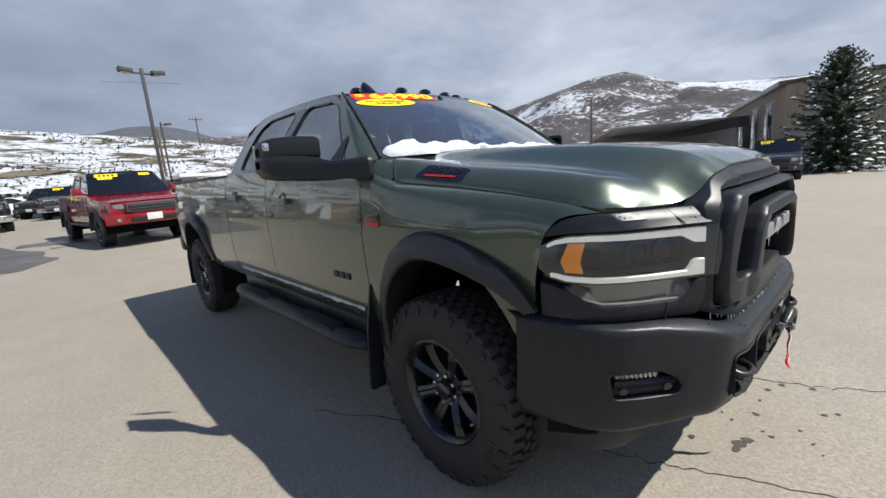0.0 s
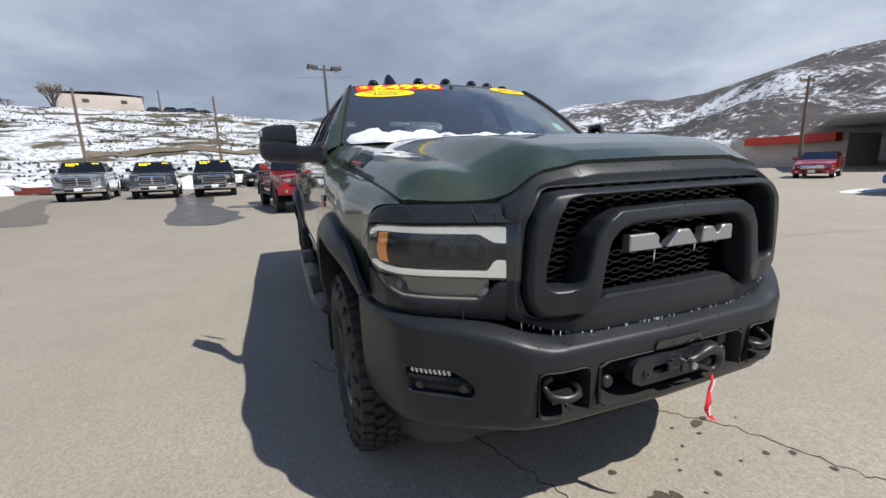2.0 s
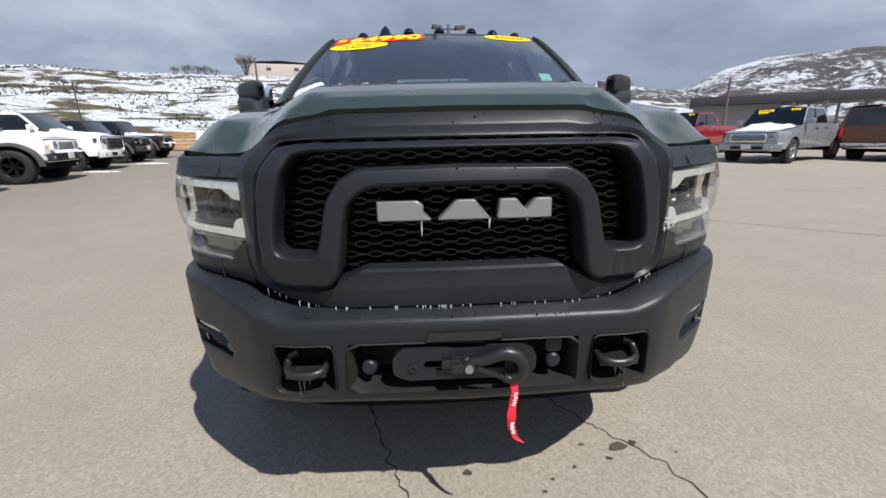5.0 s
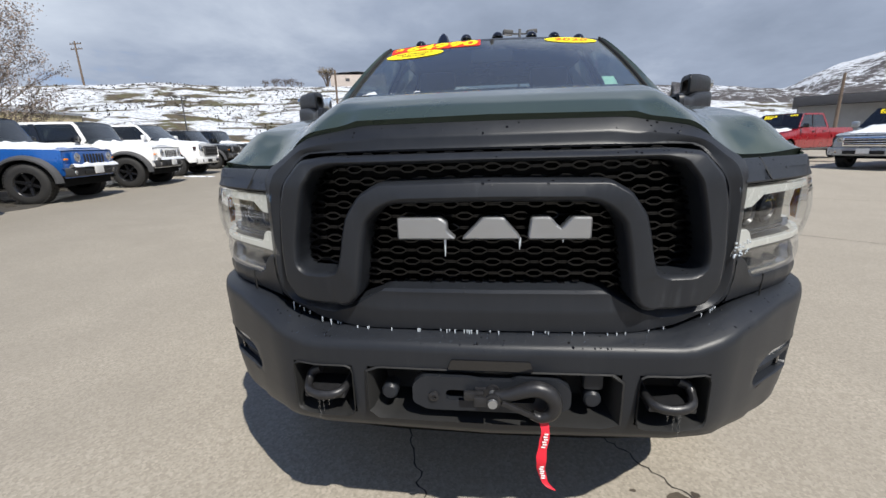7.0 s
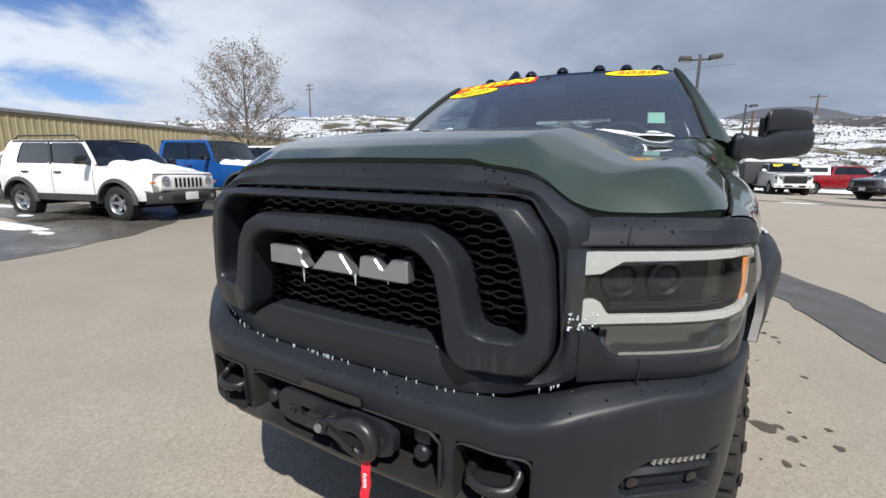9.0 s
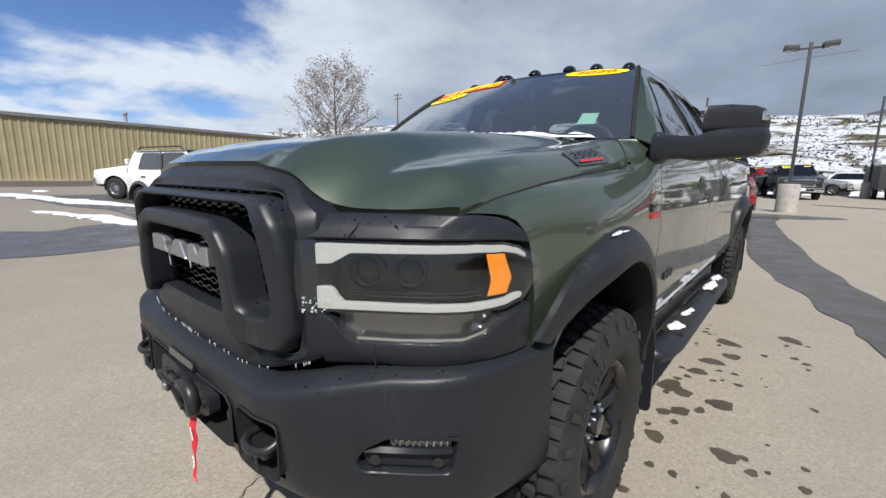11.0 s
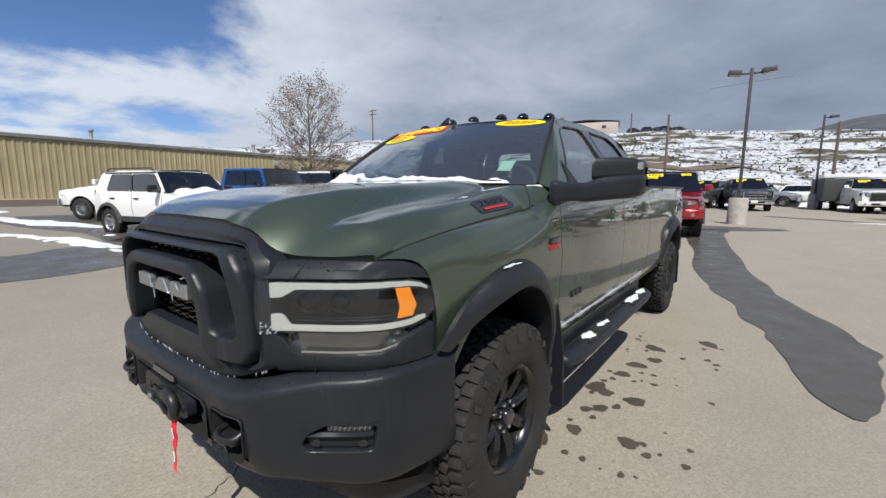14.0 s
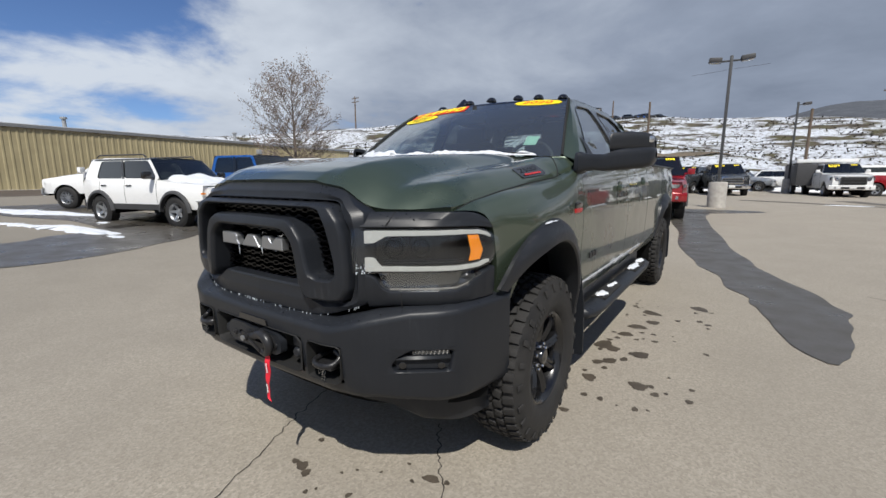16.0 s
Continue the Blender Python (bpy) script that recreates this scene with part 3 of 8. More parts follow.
# leading edge of the wing: up beside the lamp, round the trim's end, to the bonnet's corner
WING_EDGE = resample(smooth_line([(0.900, 0.520, 0.862), (0.904, 0.512, 0.94), (0.905, 0.508, 1.0), (0.904, 0.492, 1.08)], 4), 9) + resample(smooth_line([(0.904, 0.488, 1.10), (0.902, 0.470, 1.145), (0.890, 0.434, 1.190), (0.870, 0.396, 1.205), (0.850, 0.352, 1.209), (0.829, 0.314, 1.210)], 4), 10)[1:]


def wing_section(y):
    zl = max(arch_z(y), 0.880 if y < 0.57 else 0.6)
    return [(side_x(y, z), z) for z in np.linspace(zl, 1.10, 9)] + [(p[0], p[2]) for p in fender_curl(y)]


def fender_geo():
    rows = []
    for t in [0.0] + list(np.linspace(0.02, 1, 18) ** 1.15) + list(np.linspace(1.03, 2, 26)):
        row = []
        for k, e in enumerate(WING_EDGE):
            y = e[1] + (0.80 - e[1]) * t if t <= 1 else 0.80 + (1.465 - 0.80) * (t - 1)
            x, z = wing_section(y)[k]
            if t <= 1:
                x0, z0 = wing_section(e[1])[k]
                d = (1 - t) ** 2 * (1 + 2 * t)
                x, z = x + (e[0] - x0) * d, z + (e[2] - z0) * d
            row.append((x, y, z))
        a, b = row[0], row[-1]
        rows.append([(a[0] - 0.04, a[1], a[2] + 0.004)] + row + [(b[0] - 0.012, b[1], b[2] - 0.03)])
    rows = [[(p[0] - 0.035, p[1] + 0.012, p[2] - 0.012) for p in rows[0]]] + rows + [[(p[0] - 0.025, p[1], p[2]) for p in rows[-1]]]
    return Geo().grid(rows)


for s in (1, -1):
    def put(g, name, mat, label="", parent=truck, **kw):
        return (g if s == 1 else g.mirror()).obj(name, mat, parent, label, **kw)
    put(fender_geo(), "front_wing", GREEN)
    fd = put(panel(1.472, 2.690, belt_z, side_x), "front_door", GREEN)
    rd = put(panel(2.697, 3.60, belt_z, side_x), "rear_door", GREEN)
    put(panel(3.612, 5.74, lambda y: 1.455, side_x), "bed_side", GREEN)
    # near-black backing behind the panel gaps and the sill, coloured as their shade
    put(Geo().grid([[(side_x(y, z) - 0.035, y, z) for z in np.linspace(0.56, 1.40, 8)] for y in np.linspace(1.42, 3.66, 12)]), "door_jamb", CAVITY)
    put(Geo().box((0.86, 2.5, 0.56), (0.10, 2.1, 0.12), 0.02), "sill", TRIM)
    # uneven pale grey strip along the sill under the doors
    rows = []
    for y in np.linspace(1.56, 3.50, 90):
        q = 0.5 + 0.5 * math.sin(y * 31.0) * math.sin(y * 13.7 + 1)
        w, z = 0.006 + 0.012 * q, 0.690 - 0.004 * q
        x = side_x(y, z)
        rows.append([(x - 0.004, y, z - w), (x + 0.005, y, z - w * 0.6), (x + 0.006, y, z + w * 0.4), (x - 0.003, y, z + w)])
    put(Geo().grid(rows), "sill_slush", SILL_GREY, "uneven grey strip along the sill")
    # door handles
    for y, door in ((2.40, fd), (3.36, rd)):
        hz = 1.255 + 0.03 * (y - 2.4)
        hx = side_x(y, hz)
        put(Geo().box((hx + 0.022, y, hz), (0.024, 0.20, 0.042), 0.012).box((hx + 0.010, y - 0.085, hz), (0.03, 0.03, 0.036), 0.008).box((hx + 0.010, y + 0.085, hz), (0.03, 0.03, 0.036), 0.008), "door_handle", GREEN, "", door)
        put(Geo().lathe([(0.0, 0.055), (0.004, 0.05), (-0.006, 0.03), (-0.008, 0.0)], (hx + 0.001, y, hz), "x", 20), "handle_cup", GREEN, "", door)
    # wing badge and door emblem
    bx = side_x(1.37, 1.165)
    put(Geo().box((bx + 0.004, 1.372, 1.180), (0.010, 0.115, 0.030), 0.003), "badge_plate", GLOSS_BLACK)
    put(Geo().box((bx + 0.004, 1.372, 1.150), (0.010, 0.115, 0.024), 0.003), "badge_stripe", DARK_RED)
    e = Geo()
    for k, (w, y) in enumerate(((0.050, 1.665), (0.055, 1.725), (0.060, 1.79))):
        e.box((side_x(y, 0.86) + 0.004, y, 0.855), (0.008, w * 0.82, 0.034), 0.003)
    put(e, "door_emblem", STEEL, "three small dark emblem blocks")

    # greenhouse
    def gh(y, z, off=0.0):
        return (0.912 - (z - 1.45) * 0.43 - 0.080 * (max(0.0, z - 1.45) / 0.455) ** 2.2 - 0.012 * sstep(3.0, 3.55, y) + off, y, z)
    outer = smooth_line([(1.44, 1.405), (1.52, 1.478), (1.73, 1.665), (1.93, 1.828), (2.10, 1.876), (2.6, 1.902), (3.15, 1.905), (3.36, 1.885), (3.44, 1.82), (3.52, 1.62), (3.575, 1.462)], 5)
    lower = [(y, belt_z(y) - 0.004) for y in np.linspace(3.5, 1.45, 16)]
    wf = rounded([(1.625, 1.44), (1.93, 1.780), (2.06, 1.825), (2.405, 1.845), (2.490, 1.462)], 0.05, 4)
    wr = rounded([(2.625, 1.466), (2.565, 1.852), (3.06, 1.850), (3.20, 1.795), (3.315, 1.492)], 0.05, 4)
    put(filled(resample(outer + lower, 90, True), [resample(wf, 44, True), resample(wr, 44, True)], lambda a, b: gh(a, b)), "cab_frame", GREEN)
    for win, ang, door in ((wf, 0, fd), (wr, 1, rd)):
        c = np.mean(np.array(win), axis=0)
        ring = resample(win, 44, True)
        rows = [[gh(c[0] + (p[0] - c[0]) * k, c[1] + (p[1] - c[1]) * k, o) for p in ring] for k, o in ((1.045, 0.000), (1.042, 0.004), (1.005, 0.004), (0.985, 0.0), (0.98, -0.02))]
        put(Geo().grid(rows, close_v=True), "window_seal", GLOSS_BLACK, "", door)
        put(filled([(c[0] + (p[0] - c[0]) * 0.99, c[1] + (p[1] - c[1]) * 0.99) for p in ring], [], lambda a, b: gh(a, b, -0.012)), "side_window", GLASS_SIDE if ang == 0 else GLASS_DARK, "side glass" if ang == 0 else "tinted side glass", door)
    # black door-top pillar between the windows
    put(Geo().grid([[gh(a + (b - a) * k, z, 0.004) for k in (0, 0.5, 1)] for z, a, b in ((1.47, 2.505, 2.61), (1.66, 2.475, 2.585), (1.85, 2.425, 2.555))]), "pillar_cover", GLOSS_BLACK)
    # windscreen pillar
    rows = []
    for t in np.linspace(0, 1, 12):
        y, z = resample(outer[:18], 12)[int(round(t * 11))]
        a = gh(y, z)
        v = min(1, max(0, (z - 1.40) / 0.46))
        b = ws(1.0, v)
        rows.append([a, tuple((np.array(a) * 0.55 + np.array(b) * 0.45) + np.array((0.008, -0.012, 0.006))), b])
    put(Geo().grid(rows), "windscreen_pillar", GREEN)
    put(Geo().tube([ws_at(0.828 - 0.168 * v, v, 0.006) for v in np.linspace(0.0, 1, 12)], 0.008, 6), "windscreen_trim", BLACK)
    # flares
    for ay in (AXLE_F, AXLE_R):
        oo = [(-0.505, 0.890), (-0.430, 0.980), (-0.33, 1.052), (-0.21, 1.108), (-0.06, 1.136), (0.06, 1.128), (0.20, 1.060), (0.295, 0.945), (0.345, 0.80), (0.375, 0.60)]
        ii = [(-0.455, 0.872), (-0.385, 0.925), (-0.295, 0.975), (-0.18, 1.018), (-0.06, 1.032), (0.04, 1.020), (0.14, 0.962), (0.22, 0.868), (0.265, 0.75), (0.295, 0.58)]
        if ay == AXLE_R:
            oo = [(-0.54, 0.66)] + oo[1:]
            ii = [(-0.46, 0.64)] + ii[1:]
        O, I = resample(smooth_line(oo, 6), 40), resample(smooth_line(ii, 6), 40)
        rows = []
        for kk, ((a, b), (c, d)) in enumerate(zip(O, I)):
            sx = side_x(ay + a, b)
            f = lambda k: (ay + a + (c - a) * k, b + (d - b) * k)
            # bulge is fullest along the top
            bul = (0.068 if ay == AXLE_F else 0.062) * (0.30 + 0.70 * sstep(0, 13, kk))
            pts = []
            for k, o in ((0.0, -0.006), (0.0, 0.012), (0.10, bul * 0.45), (0.30, bul * 0.74), (0.60, bul * 0.95), (0.92, bul), (1.0, bul - 0.008), (1.0, -0.04), (0.96, -0.10)):
                yy, zz = f(k)
                pts.append(((min(max(sx, 0.925), 0.775 + 0.30 * (ay + a)) if ay == AXLE_F else max(sx, 0.925)) + o, yy, zz))
            rows.append(pts)
        put(Geo().grid(rows), "wheel_flare", FLARE, "satin black bolt-on wheel flare")
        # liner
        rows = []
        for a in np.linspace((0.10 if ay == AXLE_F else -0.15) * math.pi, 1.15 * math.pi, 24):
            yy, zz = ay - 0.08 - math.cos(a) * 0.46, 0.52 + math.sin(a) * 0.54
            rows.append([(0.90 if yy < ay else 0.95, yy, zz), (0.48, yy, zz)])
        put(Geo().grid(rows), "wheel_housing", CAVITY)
        # mud flap
        fl = rounded([(0.70, 0.86), (0.955, 0.86), (0.985, 0.60), (0.985, 0.255), (0.70, 0.255)], 0.03)
        yf = ay + 0.455
        put(slab(fl, lambda a, b: (a, yf + (0.86 - b) * 0.10, b), lambda a, b: (a, yf + 0.012 + (0.86 - b) * 0.10, b)), "mud_flap", TRIM, "black moulded mud flap")
    # side step: oval tube with brackets and pads
    rows = []
    for k, y in enumerate((1.50, 1.52, 1.60, 1.75, 3.25, 3.42, 3.50, 3.52)):
        sc = (0.3, 0.8, 1, 1, 1, 1, 0.8, 0.3)[k]
        xo = (0.955, 0.958, 0.975, 0.99, 0.99, 0.975, 0.958, 0.955)[k]
        rows.append([(xo + 0.068 * sc * math.cos(a), y, 0.515 + 0.040 * sc * math.sin(a)) for a in np.linspace(0, 2 * math.pi, 16, endpoint=False)])
    g = Geo().grid(rows, close_v=True)
    st = put(g, "side_step", TRIM, "black oval tube side step")
    for y in (2.02, 3.02):
        put(Geo().box((0.99, y, 0.554), (0.095, 0.46, 0.012), 0.004).add(*(lambda q: (q.v, q.f))(Geo().box((0.99, y, 0.560), (0.07, 0.42, 0.006), 0.002))), "step_pad", RUBBER, "", st)
    for y in (1.72, 2.5, 3.3):
        put(Geo().tube([(0.98, y, 0.49), (0.80, y, 0.50), (0.70, y, 0.60)], 0.022, 8), "step_bracket", BLACK, "", st)
    # towing mirror
    def block(stations, q):
        rows = []
        for x, y, z, hy, hz in stations:
            sec = []
            for a in np.linspace(0, 2 * math.pi, 24, endpoint=False):
                ca, sa = math.cos(a), math.sin(a)
                r = (abs(ca) ** q + abs(sa) ** q) ** (-1 / q)
                sec.append((x, y + hy * ca * r + (0.09 if s == -1 else 0.05) * sstep(0.95, 1.10, x), z + hz * sa * r - 0.028 * sstep(0.95, 1.05, x)))
            rows.append(sec)
        return Geo().grid(rows, close_v=True)
    mir = put(block(((0.915, 1.43, 1.408, 0.045, 0.046), (0.922, 1.43, 1.408, 0.064, 0.060), (0.944, 1.432, 1.410, 0.066, 0.060), (0.962, 1.445, 1.414, 0.056, 0.048), (1.00, 1.485, 1.428, 0.058, 0.044), (1.04, 1.535, 1.440, 0.064, 0.048), (1.07, 1.572, 1.452, 0.074, 0.056), (1.12, 1.625, 1.462, 0.080, 0.060), (1.20, 1.715, 1.472, 0.082, 0.060), (1.236, 1.757, 1.480, 0.080, 0.054), (1.252, 1.776, 1.488, 0.066, 0.040), (1.258, 1.783, 1.492, 0.030, 0.018)), 4.4), "towing_mirror", TRIM, "large black towing mirror", angle=50)
    put(block(((1.048, 1.595, 1.550, 0.040, 0.034), (1.052, 1.60, 1.552, 0.064, 0.050), (1.062, 1.608, 1.556, 0.072, 0.055), (1.13, 1.665, 1.562, 0.078, 0.056), (1.205, 1.738, 1.562, 0.076, 0.054), (1.234, 1.768, 1.558, 0.070, 0.048), (1.246, 1.780, 1.554, 0.056, 0.036), (1.250, 1.785, 1.552, 0.030, 0.020)), 5.0), "mirror_cap", FLARE, "satin black upper mirror shell", mir, angle=50)
    my = 0.09 if s == -1 else 0.05
    mz = -0.028
    put(Geo().box((1.228, 1.712 + my, 1.574 + mz), (0.040, 0.05, 0.045), 0.018, pose(0, 0, 0, 0, 0, 40)), "marker_lens", LAMP_SILVER, "clear corner marker lens", mir)
    put(Geo().grid([[(x, 1.845 + my + (x - 1.13) * 0.9, z + mz) for z in (1.44, 1.60)] for x in (1.05, 1.22)]), "mirror_glass", CHROME, "", mir)
    put(filled(rounded([(1.66, 1.44), (1.665, 1.60), (1.80, 1.455)], 0.02), [], lambda a, b: gh(a, b, 0.006)), "quarter_trim", TRIM)

# cab top
rows = []
for v in np.linspace(0, 1, 22):
    row = []
    for u in np.linspace(-1, 1, 27):
        e = abs(u)
        yf = ws(min(1.0, e / 0.92), 1.0)[1]
        y = yf + (3.42 - yf) * v ** 1.25
        edge = tab(y, [1.93, 2.10, 2.6, 3.15, 3.36, 3.44], [1.828, 1.876, 1.902, 1.905, 1.885, 1.82])
        hw = 0.912 - (edge - 1.45) * 0.43 - 0.080 * (max(0.0, edge - 1.45) / 0.455) ** 2.2 - 0.012 * sstep(3.0, 3.55, y)
        x = u * hw
        z = edge + 0.002 + 0.040 * (1 - e ** 2.4) * sstep(1.80, 2.2, y)
        if v == 0:
            x, y, z = ws(u / 0.92, 1.0) if e <= 0.92 else (math.copysign(0.662 + (e - 0.92) * 0.6, u), 2.00, 1.862 - (e - 0.92) * 0.25)
        row.append((x, y, z))
    rows.append(row)
Geo().grid(rows).obj("roof", GREEN, truck)
# cab back with window
back = [(-0.86, 1.0), (-0.865, 1.46), (-0.70, 1.84), (-0.62, 1.885), (0.62, 1.885), (0.70, 1.84), (0.865, 1.46), (0.86, 1.0)]
rw = rounded([(-0.62, 1.47), (-0.56, 1.80), (0.56, 1.80), (0.62, 1.47)], 0.05)
by = lambda a, b: (a, 3.575 - 0.30 * max(0, b - 1.46) - (0.06 * sstep(1.8, 1.9, b)), b)
filled(resample(back, 70, True), [resample(rw, 40, True)], by).obj("cab_back", GREEN, truck)
filled(rw, [], lambda a, b: (a, by(a, b)[1] - 0.01, b)).obj("rear_window", GLASS, truck, "clear rear window")

# windscreen
wsg = Geo().grid([[ws(u, v) for u in np.linspace(-1, 1, 25)] for v in np.linspace(0, 1, 13)]).obj("windscreen", GLASS, truck, "clear curved windscreen")
# black border band
rows_top = Geo().grid([[ws_at(x * 0.648, v, 0.001) for x in np.linspace(-1, 1, 25)] for v in (0.955, 1.0)])
rows_top.obj("windscreen_band", GLOSS_BLACK, truck)
Geo().grid([[(u * 0.70, ws(u * 0.70 / 0.83, 0)[1] - d, 1.434 - d * 0.25 + o) for u in np.linspace(-1, 1, 25)] for d, o in ((-0.03, 0.006), (0.01, 0.0), (0.04, -0.05), (0.12, -0.09))]).obj("cowl", TRIM, truck)
for x0, x1 in ((-0.62, -0.02), (0.05, 0.66)):
    Geo().tube([ws_at(x0 + (x1 - x0) * t, 0.012 + 0.018 * math.sin(math.pi * t), 0.010) for t in np.linspace(0, 1, 9)], 0.007, 6).obj("wiper", BLACK, truck)


# bonnet
def hood_z(x, y):
    """Bonnet surface: low flanks, full shoulders and a raised centre with crisp edges."""
    a = abs(x)
    xh, zh = hood_line(max(y, 0.3))
    s = max(0.0, min(1.2, (y - 0.12) / 1.15))
    w1, w2 = 0.395 + 0.10 * s, 0.585 + 0.07 * s
    shoulder = tab(y, [0.10, 0.18, 0.26, 0.36, 0.50, 0.65, 1.0, 1.28, 1.42], [1.205, 1.243, 1.280, 1.312, 1.338, 1.358, 1.394, 1.438, 1.458])
    high = tab(y, [0.10, 0.16, 0.22, 0.32, 0.50, 0.80, 1.28], [1.322, 1.350, 1.369, 1.393, 1.420, 1.444, 1.466]) + 0.008 * (1 - (a / 0.5) ** 2)
    edge = max(0.0, min(1.0, (xh - a) / 0.13))
    low = zh - 0.004 + max(0.0, shoulder + 0.014 * (1 - (a / 0.8) ** 2) - zh) * (edge * (2 - edge)) ** 0.9
    # flank of the raised centre: nearly straight, with tight radii
    t = max(0.0, min(1.0, (w2 - a) / (w2 - w1)))
    k = 0.5 * t + 0.5 * t * t * (3 - 2 * t)
    return low + (max(high, low) - low) * k


NOSE_X = [0, 0.33, 0.36, 0.40, 0.46, 0.49, 0.52, 0.545, 0.575, 0.62, 0.70, 0.79, 0.83]


def hood_front(x):
    return tab(abs(x), NOSE_X, [0.100, 0.106, 0.110, 0.113, 0.119, 0.126, 0.138, 0.151, 0.170, 0.196, 0.240, 0.290, 0.314])


def hood_edge_z(x):
    return tab(abs(x), NOSE_X, [1.320, 1.316, 1.307, 1.300, 1.289, 1.273, 1.246, 1.227, 1.215, 1.210, 1.209, 1.209, 1.210])


def hood_rear(x):
    """Rear edge: close to the windscreen's foot, rounded at the outer corners."""
    a = abs(x)
    return min(1.405 - 0.20 * (1 - (a / 0.83) ** 2), 1.292 + 1.1 * (0.858 - a))


rows = []
us = np.linspace(-1, 1, 121)
for v in [-0.05, -0.03, -0.012] + list(np.linspace(0, 1, 60)):
    row = []
    for u in us:
        yf = hood_front(u * 0.825)
        ye = hood_rear(u * 0.856)
        vv = max(v, 0.0) ** 1.6
        y = yf + (ye - yf) * vv
        x = u * (hood_line(max(y, 0.3))[0] - 0.005)
        d = max(0.0, 1 - (y - yf) / 0.12)
        z = hood_z(x, y) + (hood_edge_z(u * 0.825) + 0.004 - hood_z(u * 0.825, yf)) * d ** 1.6
        if v < 0:
            z += v * 0.5 + 0.002
            y += -v * 0.30
        row.append((x, y, z))
    rows.append(row)
for q in rows:
    # turned-down flange along the seams
    q.insert(0, (q[0][0] + 0.004, q[0][1], q[0][2] - 0.03))
    q.append((q[-1][0] - 0.004, q[-1][1], q[-1][2] - 0.03))
rows.append([(p[0], p[1] - 0.004, p[2] - 0.02) for p in rows[-1]])
Geo().grid(rows).obj("bonnet", GREEN, truck, "sculpted olive green bonnet with raised centre", angle=50)
for s in (1, -1):
    n = 15
    c0 = [Vector((x, hood_rear(x) + 0.005, hood_z(x, hood_rear(x)) - 0.001)) for x in np.linspace(0.858, 0.70, n)]
    c1 = [Vector(p) for p in resample(smooth_line([(0.914, 1.466, 1.414), (0.875, 1.452, 1.438), (0.836, 1.436, 1.449), (0.78, 1.402, 1.448), (0.70, 1.364, 1.440)], 4), n)]
    d0 = [Vector((hood_line(y)[0], y, hood_line(y)[1])) for y in np.linspace(c0[0].y, 1.466, n)]
    d0[0], d0[-1] = c0[0], c1[0]
    d1 = [c0[-1].lerp(c1[-1], t) for t in np.linspace(0, 1, n)]
    rows = []
    for i, t in enumerate(np.linspace(0, 1, n)):
        row = []
        for k, q in enumerate(np.linspace(0, 1, n)):
            w = c0[k] * (1 - t) + c1[k] * t + d0[i] * (1 - q) + d1[i] * q - (c0[0] * (1 - t) * (1 - q) + c0[-1] * (1 - t) * q + c1[0] * t * (1 - q) + c1[-1] * t * q)
            row.append((s * w.x, w.y, w.z))
        rows.append(row)
    rows.insert(0, [(a[0], a[1] - 0.003, a[2] - 0.03) for a in rows[0]])
    Geo().grid(rows).obj("wing_rear_panel", GREEN, truck, angle=60)
    Geo().box((s * 0.74, 1.30, 1.29), (0.18, 0.16, 0.10), 0.02).obj("cowl_side", BLACK, truck)
    # shut line of the bonnet
    run = [(s * (hood_line(y)[0] + 0.001), y, hood_line(y)[1] + 0.001) for y in np.linspace(0.335, hood_rear(0.858) - 0.02, 40)]
    run += [(s * x, hood_rear(x) + 0.003, hood_z(x, hood_rear(x)) + 0.001) for x in np.linspace(0.850, 0.74, 12)]
    Geo().tube(run, 0.0034, 5).obj("bonnet_seam", BLACK, truck)
# near-black sheet added behind the front; its colour gives the shade in there
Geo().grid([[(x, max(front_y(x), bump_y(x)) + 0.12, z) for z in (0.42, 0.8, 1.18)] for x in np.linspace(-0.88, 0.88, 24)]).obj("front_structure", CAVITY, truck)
# vents with badges on the bonnet flanks
for s in (1, -1):
    def vent_pt(a, b, o):
        y = 0.885 + a * 0.285
        x = 0.768 + 0.062 * (1 - b) + 0.010 * a
        return (s * (x + o * 0.9), y, hood_z(x, y) + o * 0.5)
    ol = rounded([(0.04, 0.0), (0.0, 0.85), (0.10, 1.0), (0.86, 1.0), (1.0, 0.15), (0.93, 0.0)], 0.08)
    slab(ol, lambda a, b: vent_pt(a, b, 0.005), lambda a, b: vent_pt(a, b, -0.02)).obj("bonnet_vent", GLOSS_BLACK, truck, "black vent panel with number badge")
    ve = truck.children[-1]
    Geo().grid([[vent_pt(a, b, 0.0075) for a in (0.16, 0.80)] for b in (0.14, 0.26)]).obj("badge_stripe", DARK_RED, ve)
    t = text_mesh("2500", 0.5)
    w = max(v[0] for v in t.v) - min(v[0] for v in t.v)
    t.map(lambda x, y, z: vent_pt(0.48 + s * x / w * 0.66, 0.62 + y * 1.05, 0.008)).obj("badge_number", STEEL, ve)

# black front: surround with the grille opening
opening = [(-0.462, 1.243), (0.462, 1.243), (0.528, 1.15), (0.545, 0.945), (0.508, 0.864), (0.356, 0.866), (0.272, 0.914), (-0.272, 0.914), (-0.356, 0.866), (-0.508, 0.864), (-0.545, 0.945), (-0.528, 1.15)]
top = [(0.33, 1.312), (0.36, 1.303), (0.40, 1.296), (0.46, 1.285), (0.49, 1.269), (0.52, 1.242), (0.545, 1.223), (0.578, 1.209), (0.584, 1.17), (0.584, 0.93), (0.585, 0.868), (0.44, 0.815), (0.36, 0.798)]
outer = top + [(-x, z) for x, z in reversed(top)]


